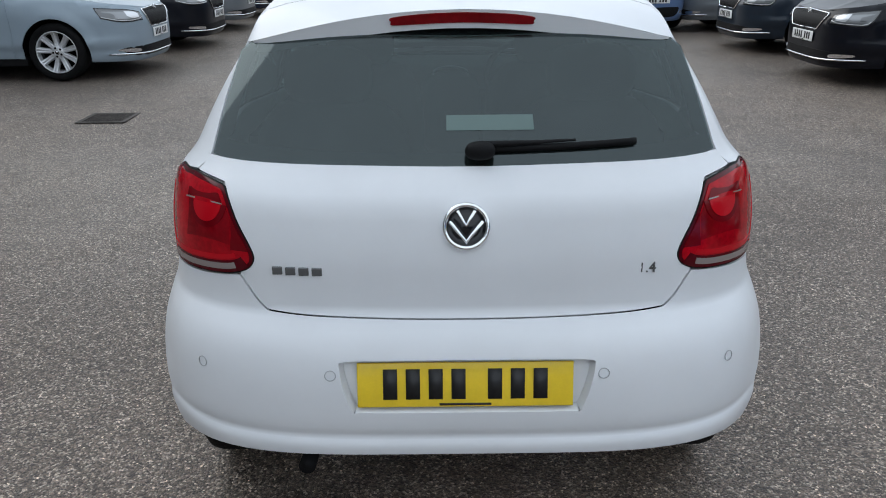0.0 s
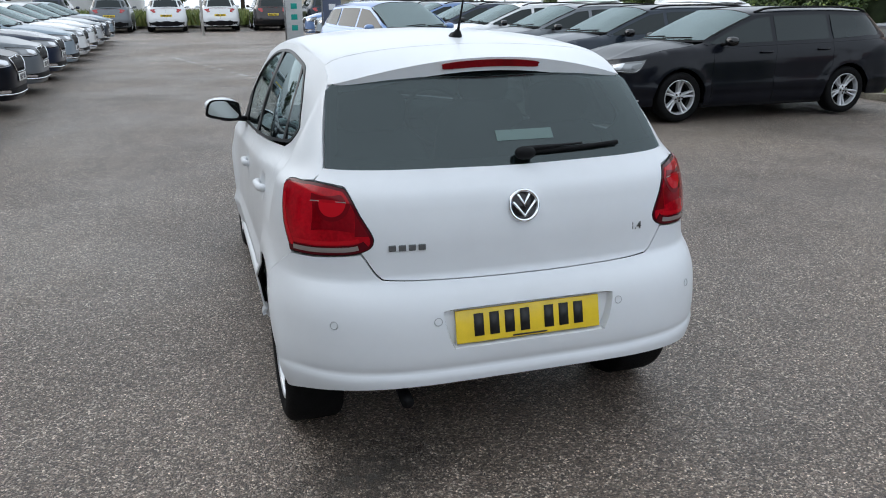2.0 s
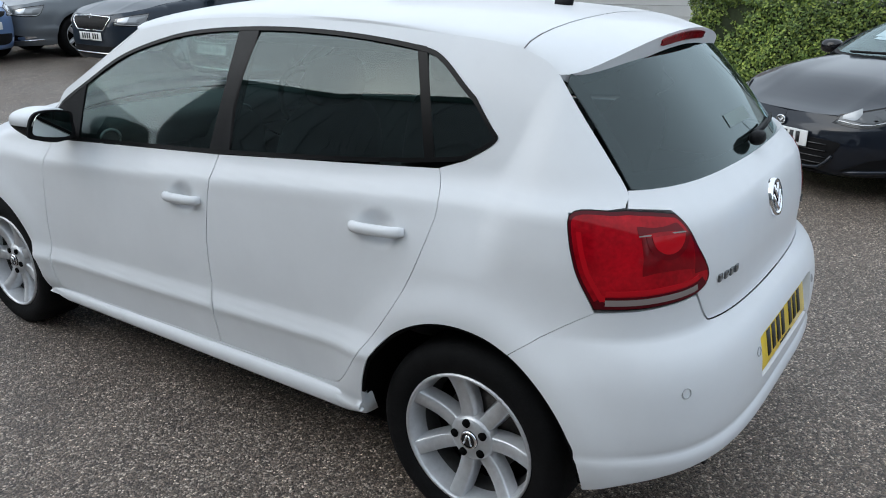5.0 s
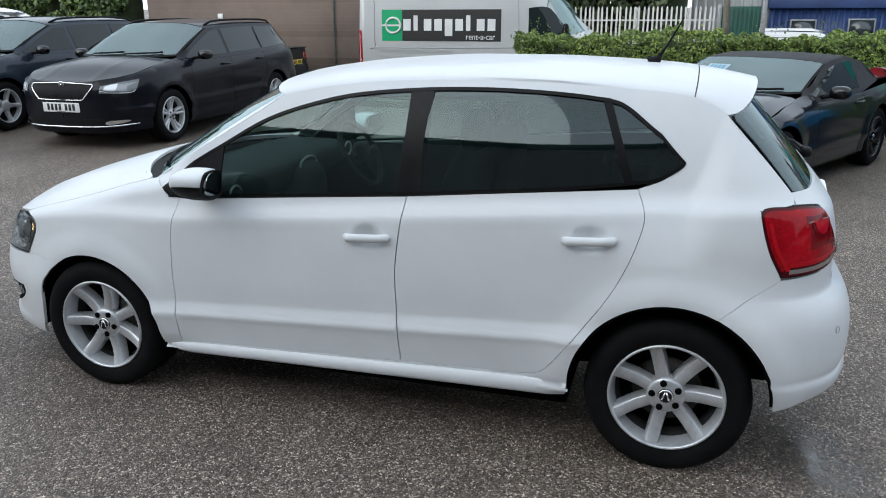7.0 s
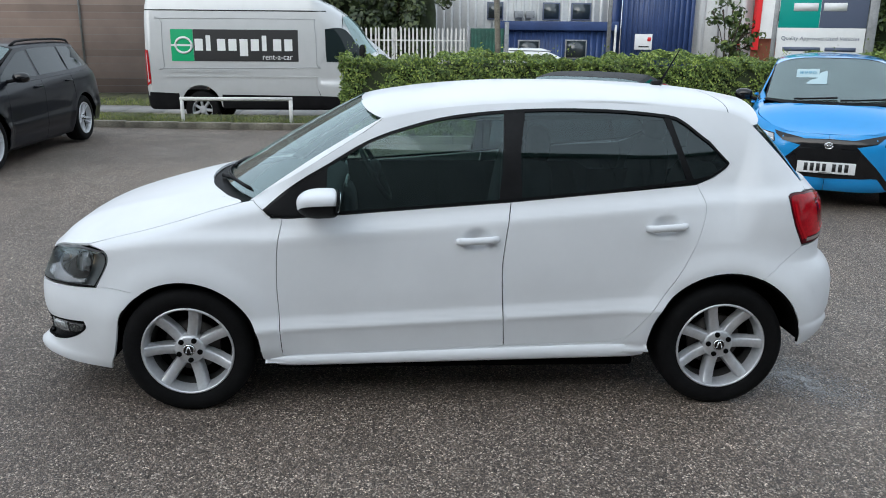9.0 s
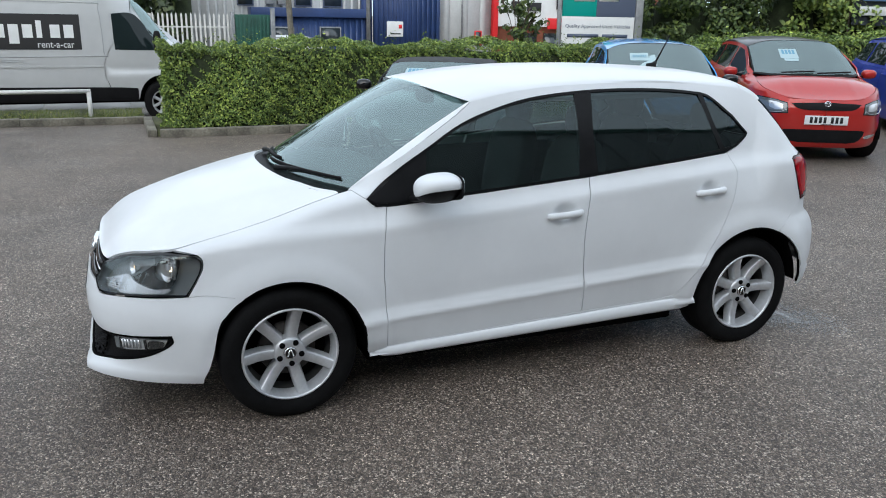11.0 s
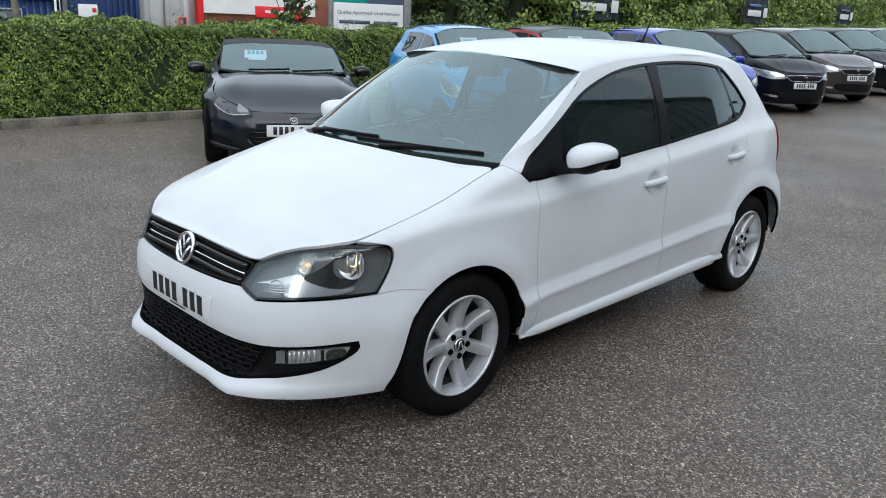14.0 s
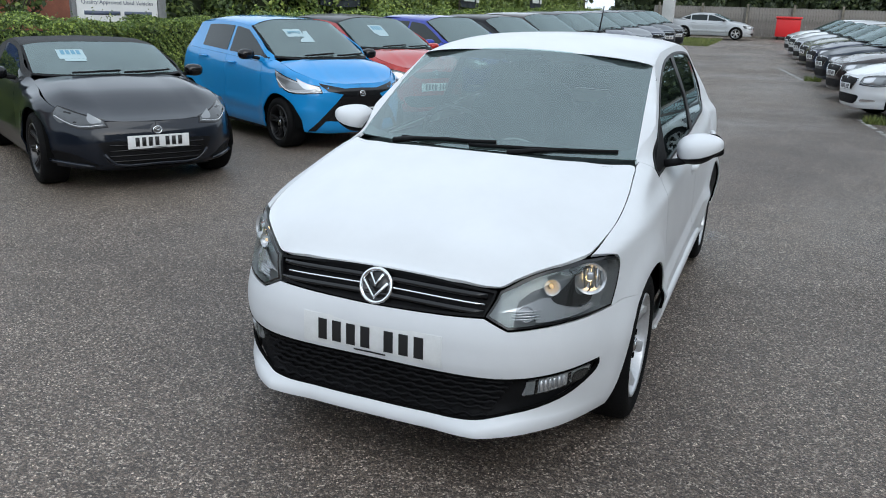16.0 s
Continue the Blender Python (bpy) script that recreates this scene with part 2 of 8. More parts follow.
    b, dust = m.node_tree.nodes["Principled BSDF"], noise_node(m, 3.0, 8)
    r = ramp(m, dust.outputs[0], (0.35, tuple(v * 0.96 for v in color)), (0.7, tuple(min(1, v * 1.02 + 0.003) for v in color)))
    m.node_tree.links.new(r.outputs[0], b.inputs["Base Color"])
    r2 = ramp(m, noise_node(m, 14, 6).outputs[0], (0.3, (0.04,) * 3), (0.75, (0.12,) * 3))
    m.node_tree.links.new(r2.outputs[0], b.inputs["Coat Roughness"])
    return m


def glass(name, tint, rough=0.02, shine=0.07, film=0.0, most=0.92):
    """Tinted window glass: a mirror coat, stronger at a glancing view, and a pale film, dust and painted sky sheen in
    one, over see-through tint.
    """
    m = bpy.data.materials.new(name)
    m.use_nodes = True
    n, l = m.node_tree.nodes, m.node_tree.links
    n.remove(n["Principled BSDF"])
    t, g, x, f, dust, y = (n.new(k) for k in ("ShaderNodeBsdfTransparent", "ShaderNodeBsdfGlossy", "ShaderNodeMixShader", "ShaderNodeLayerWeight", "ShaderNodeBsdfDiffuse", "ShaderNodeMixShader"))
    t.inputs[0].default_value = (*tint, 1)
    g.inputs["Roughness"].default_value = rough
    g.inputs["Color"].default_value = (0.85, 0.985, 1.0, 1)
    # Pale teal holds both the dust and the sky's sheen on the glass.
    dust.inputs[0].default_value = (0.44, 0.58, 0.56, 1)
    f.inputs["Blend"].default_value = 0.5
    p, k = n.new("ShaderNodeMath"), n.new("ShaderNodeMath")
    p.operation, k.operation = "POWER", "MULTIPLY_ADD"
    p.inputs[1].default_value, k.inputs[1].default_value, k.inputs[2].default_value = 5.0, most - shine, shine
    l.new(f.outputs["Facing"], p.inputs[0])
    l.new(p.outputs[0], k.inputs[0])
    y.inputs[0].default_value = film
    l.new(t.outputs[0], y.inputs[1])
    l.new(dust.outputs[0], y.inputs[2])
    if film:
        smear = ramp(m, noise_node(m, 5.0, 6).outputs[0], (0.3, (film * 0.6,) * 3), (0.7, (film * 1.4,) * 3))
        l.new(smear.outputs[0], y.inputs[0])
    l.new(k.outputs[0], x.inputs[0])
    l.new(y.outputs[0], x.inputs[1])
    l.new(g.outputs[0], x.inputs[2])
    l.new(x.outputs[0], n["Material Output"].inputs[0])
    return m


WHITE = paint("white_paint", (0.71, 0.725, 0.745), coat=0.22)
BLACK_GLOSS = material("gloss_black", (0.006, 0.006, 0.007), 0.14, Specular_IOR_Level=0.5)
BLACK = mottled(material("black_plastic", (0.009, 0.009, 0.010), 0.55, Specular_IOR_Level=0.12), 6, 0.25, 300, 0.15)
TRIM_BLACK = material("window_trim_black", (0.0035, 0.0035, 0.004), 0.35, Specular_IOR_Level=0.16)
# Near-black without sheen: stands in for shade in recesses and under cars.
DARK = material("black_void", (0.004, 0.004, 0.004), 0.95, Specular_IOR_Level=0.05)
RUBBER = mottled(material("tyre_rubber", (0.007, 0.007, 0.0075), 0.75, Specular_IOR_Level=0.12), 12, 0.3, 120, 0.2)
ALLOY = mottled(material("silver_alloy", (0.60, 0.61, 0.63), 0.30, 0.5), 8, 0.12)
# Barrel colour darkened so that the gaps between spokes read as shade.
BARREL = mottled(material("dusty_wheel_barrel", (0.055, 0.054, 0.053), 0.5, 0.4), 8, 0.2)
CHROME = material("chrome", (0.82, 0.83, 0.85), 0.08, 1.0)
STEEL = mottled(material("brake_steel", (0.09, 0.08, 0.075), 0.5, 0.7), 20, 0.3)
GLASS = glass("tinted_glass", (0.58, 0.73, 0.70), shine=0.055, film=0.004)
DARK_GLASS = glass("privacy_glass", (0.19, 0.25, 0.25), shine=0.058, film=0.004)
SCREEN = glass("windscreen_glass", (0.48, 0.63, 0.60), shine=0.18, film=0.065)
BACKLIGHT = glass("rear_window_glass", (0.11, 0.14, 0.145), shine=0.062, film=0.020)
LENS = glass("clear_lens", (0.90, 0.91, 0.92), rough=0.01)
RED_LENS = mottled(material("red_lamp_lens", (0.40, 0.003, 0.010), 0.10, Specular_IOR_Level=0.22), 9, 0.35)
RED_PANEL = mottled(material("mid_red_lamp_lens", (0.24, 0.002, 0.007), 0.10, Specular_IOR_Level=0.22), 7, 0.3)
RED_DEEP = material("deep_red_lamp_lens", (0.075, 0.001, 0.005), 0.12, Specular_IOR_Level=0.25)
RED_BRIGHT = material("bright_red_lens", (0.46, 0.005, 0.012), 0.12, Specular_IOR_Level=0.22)
CLEAR_STRIP = material("smoked_clear_strip", (0.24, 0.20, 0.19), 0.15, coat=0.5)
RED_MID = material("shaded_red_lens", (0.14, 0.0015, 0.005), 0.12, Specular_IOR_Level=0.22)
PILLAR = mottled(material("door_pillar_black", (0.012, 0.012, 0.013), 0.30, Specular_IOR_Level=0.12), 5, 0.2)
LAMP_GREY = material("lamp_housing_grey", (0.20, 0.21, 0.215), 0.35, 0.1)
BEZEL = material("lamp_bezel_brown", (0.045, 0.043, 0.042), 0.25, 0.3)
LAMP_SILVER = material("lamp_reflector", (0.74, 0.75, 0.77), 0.22, 0.65)
WARM_BULB = material("warm_bulb_glass", (0.8, 0.55, 0.3), 0.2, Emission_Color=(1.0, 0.68, 0.32, 1), Emission_Strength=0.5)
AMBER = material("lit_filament_glass", (0.9, 0.6, 0.3), 0.2, Emission_Color=(1.0, 0.68, 0.32, 1), Emission_Strength=5.0)
YELLOW_PLATE = mottled(material("yellow_plate", (0.80, 0.56, 0.02), 0.35, coat=0.5), 20, 0.05)
WHITE_PLATE = mottled(material("white_plate", (0.76, 0.77, 0.77), 0.35, coat=0.5), 20, 0.05)
MIRROR = material("mirror_silver", (0.50, 0.55, 0.55), 0.02, 1.0)
BADGE_GREY = material("dark_chrome", (0.16, 0.165, 0.17), 0.25, 0.6)
SENSOR = material("sensor_rim", (0.40, 0.41, 0.42), 0.4)
INK = material("plate_ink", (0.012, 0.012, 0.013), 0.5)
CABIN = mottled(material("cabin_cloth", (0.030, 0.031, 0.033), 0.85), 10, 0.3, 200, 0.2)
CABIN_LIGHT = material("cabin_headlining", (0.30, 0.31, 0.31), 0.9)
TRIM_GREY = material("cabin_grey_trim", (0.35, 0.36, 0.37), 0.4)


# ---- car bodies: a shell that wraps from nose to tail, unrolled along its side ----
class Shell:
    """The left side of a car body. u runs along the plan from the tail's middle to the nose's middle, z is height."""

    def __init__(self, y0, y1, nose, tail, width, p=2.2, q=4.0, n=3.8):
        self.y0, self.y1, self.nose, self.tail, self.width, self.p, self.q, self.n = y0, y1, nose, tail, width, p, q, n
        self.fs, self.fa = self.arcs(p, q, nose(0.5) - y1, width(0, 0.5))
        self.rs, self.ra = self.arcs(n, n, y0 - tail(0.5), width(0, 0.5))
        self.lf, self.lr = self.fs[-1], self.rs[-1]
        self.chin = None

    @staticmethod
    def arcs(p, q, deep, wide):
        t = np.linspace(0, 1, 1200)
        a = math.pi / 2 * t * t * (3 - 2 * t)
        x, y = wide * np.cos(a).clip(0) ** (2 / q), deep * np.sin(a).clip(0) ** (2 / p)
        return np.concatenate(([0], np.cumsum(np.hypot(np.diff(x), np.diff(y))))), a

    def point(self, u, z):
        flip = 1
        if u > self.y1:
            s = u - self.y1
            if s > self.lf:
                s, flip = 2 * self.lf - s, -1
            a = float(np.interp(s, self.fs, self.fa))
            y = self.y1 + (self.nose(z) - self.y1) * math.sin(a) ** (2 / self.p)
            x = self.width(y, z) * max(math.cos(a), 0) ** (2 / self.q)
            if self.chin:
                y += self.chin(x, z)
        elif u < self.y0:
            s = self.y0 - u
            if s > self.lr:
                s, flip = 2 * self.lr - s, -1
            a = float(np.interp(s, self.rs, self.ra))
            y = self.y0 + (self.tail(z) - self.y0) * math.sin(a) ** (2 / self.n)
            x = self.width(y, z) * max(math.cos(a), 0) ** (2 / self.n)
        else:
            y, x = u, self.width(u, z)
        return (-x * flip, y, z)

    def side(self, y, z, *rest):
        """A place on the side, by its y."""
        if y > self.y1:
            k = min(1, max(0, (y - self.y1) / max(self.nose(z) - self.y1, 0.02))) ** (self.p / 2)
            y = self.y1 + float(np.interp(math.asin(k), self.fa, self.fs))
        elif y < self.y0:
            k = min(1, max(0, (self.y0 - y) / max(self.y0 - self.tail(z), 0.02))) ** (self.n / 2)
            y = self.y0 - float(np.interp(math.asin(k), self.ra, self.rs))
        return (y, z, *rest)

    def front(self, x, z, *rest):
        """A place on the nose, by its x."""
        y = self.y1 + (self.nose(z) - self.y1) * 0.8
        for _ in range(6):
            k = min(1, abs(x) / self.width(y, z))
            a = math.acos(k ** (self.q / 2))
            y = self.y1 + (self.nose(z) - self.y1) * math.sin(a) ** (2 / self.p)
        s = float(np.interp(a, self.fa, self.fs))
        return (self.y1 + (s if x <= 0 else 2 * self.lf - s), z, *rest)

    def back(self, x, z, *rest):
        """A place on the tail, by its x."""
        y = self.y0 + (self.tail(z) - self.y0) * 0.8
        for _ in range(6):
            k = min(1, abs(x) / self.width(y, z))
            a = math.acos(k ** (self.n / 2))
            y = self.y0 + (self.tail(z) - self.y0) * math.sin(a) ** (2 / self.n)
        s = float(np.interp(a, self.ra, self.rs))
        return (self.y0 - (s if x <= 0 else 2 * self.lr - s), z, *rest)

    def both(self, pts, front=True):
        """An outline of the left half, from the middle to the middle, joined with its mirror image."""
        mid = self.y1 + self.lf if front else self.y0 - self.lr
        return list(pts) + [(2 * mid - q[0], *q[1:]) for q in pts[::-1] if abs(q[0] - mid) > 1e-4]

    def off(self, lift):
        """The same chart, standing proud of the shell by lift."""
        def at(u, z):
            e = 1e-3
            p = Vector(self.point(u, z))
            nn = (Vector(self.point(u + e, z)) - Vector(self.point(u - e, z))).cross(Vector(self.point(u, z + e)) - Vector(self.point(u, z - e)))
            return p - nn.normalized() * lift
        return at


def arch(cy, cz, r, a0, a1, n=14):
    """Points of a wheel arch, from angle a0 to a1 in degrees, 0 being ahead."""
    return [(cy + r * math.cos(radians(lerp(a0, a1, k / (n - 1)))), cz + r * math.sin(radians(lerp(a0, a1, k / (n - 1))))) for k in range(n)]


def patch(edge0, mid0, edge1, mid1, power=2.0):
    """A window-like surface: from a lower edge corner and middle to an upper edge corner and middle. a: -1 to 1, h: 0 to 1."""
    e0, m0, e1, m1 = (Vector(v) for v in (edge0, mid0, edge1, mid1))

    def at(a, h):
        e, m = e0.lerp(e1, h), m0.lerp(m1, h)
        k = 1 - abs(a) ** power
        bow = 0.012 * math.sin(math.pi * min(max(h, 0), 1))
        return (e.x * a, lerp(e.y, m.y, k), lerp(e.z, m.z, k) + bow)
    return at


def ellipsoid(shape, c, r, power=2.6, mat=0, rings=14, sides=24, lower=None, keep=None):
    """A rounded block; the part below the share lower takes the next material; keep drops what lies beyond it."""
    verts, faces, mats = [], [], []
    sg = lambda v, e: math.copysign(abs(v) ** e, v)  # noqa: E731
    e = 2 / power
    for i in range(rings + 1):
        la = math.pi * (i / rings - 0.5)
        for k in range(sides):
            lo = 2 * math.pi * k / sides
            v = Vector((sg(math.cos(la), e) * sg(math.cos(lo), e) * r[0], sg(math.cos(la), e) * sg(math.sin(lo), e) * r[1], sg(math.sin(la), e) * r[2]))
            if keep:
                v = keep(v)
            verts.append(Vector(c) + v)
    for i in range(rings):
        for k in range(sides):
            f = [i * sides + k, i * sides + (k + 1) % sides, (i + 1) * sides + (k + 1) % sides, (i + 1) * sides + k]
            low = lower is not None and math.sin(math.pi * ((i + 0.5) / rings - 0.5)) < lower
            faces.append(f)
            mats.append(mat + 1 if low else mat)
    k0 = len(shape.v)
    shape.add(verts, faces, mat)
    shape.m[-len(mats):] = mats
    return k0


def number_plate(parent, mats, width=0.52, height=0.111, bars=7, at=None, face=1):
    """A registration plate with plain bars for its characters. face: 1 looks ahead, -1 back. at: a pose for it."""
    m = at if at is not None else Matrix()
    s = Shape().box((-width / 2, -0.004, -height / 2), (width / 2, 0.004, height / 2), 0, 0.003, m)
    pl = part("number_plate", s, mats, parent)
    step = width * 0.80 / (bars + 0.6)
    for k in range(bars):
        x = -width * 0.40 + step * (k + 0.5 + (0.6 if k > 3 else 0))
        x *= -face
        part("character_bar", Shape().box((x - step * 0.31, face * 0.004, -height * 0.32), (x + step * 0.31, face * 0.0055, height * 0.36), 0, 0, m), INK, pl)
    part("maker_bar", Shape().box((-width * 0.12, face * 0.004, -height * 0.46), (width * 0.12, face * 0.005, -height * 0.41), 0, 0, m), INK, pl)
    return pl


def make_wheel(parent, at, r_tyre, r_rim, spokes, turn, style="broad", rim_mat=None, wide=0.185, depth=0.0, detail=1.0, disc=True):
    """A wheel on the left side with its tyre; at: the hub's outer middle. Spokes broad, twin or thin."""
    rim_mat = rim_mat or ALLOY
    m = Matrix.Translation(at)
    out = -1
    sides = int(56 * detail)
    k = r_rim
    s = Shape()
    # tyre: rounded shoulders and a lettered sidewall
    prof = [(k - 0.006, -0.004), (k + 0.004, -0.012), (k + 0.020, -0.020), (lerp(k, r_tyre, 0.55), -0.026), (r_tyre - 0.022, -0.018), (r_tyre - 0.006, -0.004), (r_tyre, 0.018),
            (r_tyre + 0.001, wide / 2), (r_tyre, wide - 0.02), (r_tyre - 0.012, wide), (k, wide), (k - 0.03, wide)]
    rim = Shape()
    rim.lathe([(k + 0.003, -0.012), (k, -0.018), (k - 0.006, -0.018), (k - 0.009, -0.008), (k - 0.014, 0.012), (k - 0.020, 0.052)], 0, sides, m)
    barrel = Shape().lathe([(k - 0.020, 0.052), (k - 0.030, 0.08), (k - 0.035, wide)], 0, sides, m)
    n_sec, arms = 7, []
    for i in range(spokes):
        c = 2 * math.pi * (i + turn) / spokes
        pieces = ((0.0, 1.0),) if style == "broad" else ((-0.24, 0.5), (0.24, 0.5))
        for side, share in pieces:
            verts, faces = [], []
            for j in range(n_sec):
                t = j / (n_sec - 1)
                r = lerp(0.045, k - 0.006, t)
                base = {"broad": lerp(0.0200, 0.0215, t), "twin": lerp(0.019, 0.020, t), "thin": lerp(0.022, 0.020, t)}[style] * (r_rim / 0.21)
                hw = base * share
                mid = side * lerp(0.03, 0.13 if style == "twin" else 0.06, t) * (r_rim / 0.21)
                x = lerp(0.014, -0.008, t ** 1.6) + 0.012 * math.sin(math.pi * t)
                for o, d in ((-hw - 0.008, 0.045), (-hw - 0.002, 0.005), (-hw + 0.002, 0.0), (hw - 0.002, 0.0), (hw + 0.002, 0.005), (hw + 0.008, 0.045)):
                    a, b = mid + o, r
                    verts.append(m @ Vector((x + d, a * math.cos(c) - b * math.sin(c), a * math.sin(c) + b * math.cos(c))))
            for j in range(n_sec - 1):
                for q in range(5):
                    a = j * 6 + q
                    faces.append([a, a + 1, a + 7, a + 6])
            if detail >= 0.8:
                arms.append(Shape().add(verts, faces, 0))
            else:
                rim.add(verts, faces, 0)
    rim.lathe([(0.0, 0.008), (0.030, 0.006), (0.058, 0.008), (0.070, 0.018), (0.074, 0.05)], 0, 30, m)
    wheel = part("wheel", rim, rim_mat, parent)
    part("rim_barrel", barrel, BARREL if rim_mat is ALLOY else rim_mat, wheel)
    for one in arms:
        part("spoke", one, rim_mat, wheel)
    part("tyre", s.lathe(prof, 0, sides, m), RUBBER, wheel)
    if detail > 0.7:
        for i in range(5):
            c = 2 * math.pi * (i + 0.5) / 5 + turn
            cap = Shape().lathe([(0.0, 0.0045), (0.0125, 0.0045), (0.0125, 0.012)], 0, 12, m @ Matrix.Translation((-0.002, 0.050 * math.cos(c), 0.050 * math.sin(c))))
            part("wheel_bolt", cap, DARK, wheel)
        hub = Shape().lathe([(0.0, -0.001), (0.022, 0.0), (0.0285, 0.003), (0.030, 0.010)], 0, 24, m)
        hub.lathe([(0.0225, -0.002), (0.0255, -0.0025), (0.028, 0.002)], 1, 24, m)
        for q in (-0.008, 0.008):
            hub.box((-0.004, q - 0.0025, -0.016), (0.002, q + 0.0025, 0.016), 1, 0, m @ pose(0, 0, 0, 20 * q / 0.008))
        part("centre_cap", hub, [BLACK_GLOSS, CHROME], wheel)
    if disc:
        part("brake_disc", Shape().lathe([(0.02, 0.075), (0.125, 0.075), (0.128, 0.09), (0.06, 0.10)], 0, 32, m), STEEL, wheel)
    # Black disc closes the wheel; shade behind the spokes is its colour.
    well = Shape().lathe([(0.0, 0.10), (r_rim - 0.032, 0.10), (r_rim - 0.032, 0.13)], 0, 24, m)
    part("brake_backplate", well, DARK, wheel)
    return wheel


def flip_x(ob):
    """A mirrored copy, across the car, of a part and its pieces."""
    made = {}
    for o in (ob, *ob.children_recursive):
        me = o.data.copy()
        me.transform(Matrix.Diagonal((-1, 1, 1, 1)))
        me.flip_normals()
        c = new(o.name.split(".")[0], me)
        c.parent = made.get(o.parent, o.parent)
        if "label" in o:
            c["label"] = o["label"]
        made[o] = c
    return made[ob]


# ---- the white hatchback ----
def build_hatchback():
    car = thing("hatchback", "white five-door hatchback with silver alloy wheels and tinted windows", "car")
    hubs = ((1.235, 0.297, 0.336), (-1.235, 0.297, 0.362))
    hood_edge = curve((0.80, 0.998), (1.0, 0.960), (1.3, 0.874), (1.7, 0.770), (2.0, 0.69))
    body_w = curve((0.10, 0.70), (0.18, 0.755), (0.215, 0.785), (0.245, 0.798), (0.275, 0.797), (0.285, 0.782), (0.30, 0.786), (0.421, 0.806), (0.446, 0.812), (0.472, 0.804),
                   (0.510, 0.794), (0.60, 0.796), (0.72, 0.793), (0.83, 0.786), (0.885, 0.779), (0.905, 0.768), (0.935, 0.750), (0.96, 0.740), (1.02, 0.724), (1.10, 0.700), (1.18, 0.671), (1.26, 0.637), (1.34, 0.597), (1.42, 0.550), (1.5, 0.500))
    shear = curve((0.28, 0.034), (0.44, 0.048), (0.75, 0.070), (0.95, 0.085), (1.05, 0.072), (1.40, 0.02))
    bumper_w = curve((0.10, 0.728), (0.16, 0.750), (0.22, 0.772), (0.30, 0.791), (0.40, 0.802), (0.50, 0.806), (0.60, 0.803), (0.80, 0.793))
    handles = ((-0.08, 0.819), (-0.93, 0.874))

    def width(y, z):
        ye = min(max(y, -1.5), 0.9)
        w = body_w(z + shear(z) * ye)
        if y < -1.15 and z < 0.8:
            w = lerp(w, bumper_w(z), smooth(-1.15, -1.48, y) * smooth(0.78, 0.60, z))
        if y > 1.25 and z < 0.62:
            w = lerp(w, bumper_w(z) - 0.008, smooth(1.25, 1.5, y) * smooth(0.62, 0.50, z))
        if z > 0.80:
            back = smooth(-1.24, -1.40, y)
            w *= 1 - 0.085 * smooth(-0.70, -1.36, y) * smooth(lerp(0.78, 0.86, back), lerp(1.07, 1.40, back), z)
        if y > 0.72:
            h = hood_edge(y) - z
            base = lerp(0.655, 0.735, min(max((y - 0.95) / 0.75, 0), 1))
            roll = base + 0.125 * (1 - math.exp(-max(h, 0) / 0.055)) + 0.35 * max(h, 0)
            if h < 0:
                roll = base + 1.5 * h
            soft = -math.log(math.exp(-w / 0.012) + math.exp(-roll / 0.012)) * 0.012
            w = lerp(w, soft, smooth(0.72, 0.98, y))
        for cy, cz, r in hubs:
            d = math.hypot(y - cy, z - cz)
            w += (0.010 * smooth(0.56, 0.40, d) + 0.014 * smooth(r + 0.125, r + 0.020, d)) * (smooth(0.08, 0.28, z) if abs(y) > 1.235 else smooth(0.20, 0.33, z))
        w += 0.026 * smooth(-1.30, -1.62, y) * smooth(0.12, 0.40, z) * smooth(0.80, 0.58, z)
        w += 0.015 * smooth(1.25, 1.6, y) * smooth(0.60, 0.45, z)
        for hy, hz in handles:
            d = math.hypot((y - hy) / 0.080, (z - hz) / 0.062)
            if d < 1:
                w -= 0.024 * (1 - d * d) ** 2
        return w

    nose = curve((0.14, 2.01), (0.18, 2.046), (0.205, 2.056), (0.235, 2.050), (0.262, 2.030), (0.33, 2.020), (0.39, 2.026), (0.43, 2.036), (0.50, 2.038), (0.57, 2.025), (0.61, 2.008), (0.66, 1.985), (0.71, 1.968), (0.80, 1.975))
    tail = curve((0.20, -1.80), (0.30, -1.858), (0.357, -1.884), (0.388, -1.890), (0.406, -1.875), (0.438, -1.885), (0.50, -1.889), (0.60, -1.880), (0.655, -1.860), (0.685, -1.835), (0.70, -1.812), (0.72, -1.800),
                 (0.82, -1.803), (0.93, -1.788), (0.98, -1.772), (1.04, -1.722), (1.12, -1.66), (1.30, -1.53), (1.40, -1.47))
    sh = Shell(-1.15, 1.1, nose, tail, width)
    sh.chin = lambda x, z: 0.036 * max(0.0, 1 - abs(x - 0.405) / 0.17) * smooth(0.280, 0.225, z)
    S, F, B = sh.side, sh.front, sh.back

    def skin(name, pts, parent=car, mats=WHITE, da=0.03, db=0.03, gap=0.0022, lift=0.0, thick=0.014, label="", both=True, hole=None):
        """A body panel on the left side, and its mirror image on the right."""
        poly = inset(outline(*pts), gap)
        if hole:
            poly = ring(poly, hole)
        s = Shape().sheet(sh.point, poly, da, db, thick, 0, lift, -1)
        one = part(name, s, mats, parent, label)
        two = part(name, s.mirrored(), mats, parent, label) if both else None
        return one, two

    # wings
    farch = arch(1.235, 0.300, 0.336, 57, 178)
    skin("front_wing", [S(1.462, 0.585, 1), S(1.56, 0.595), S(1.635, 0.588, 1), S(1.592, 0.66), S(1.567, 0.726), S(1.582, 0.757), S(1.625, 0.768), S(1.675, 0.772, 1)]
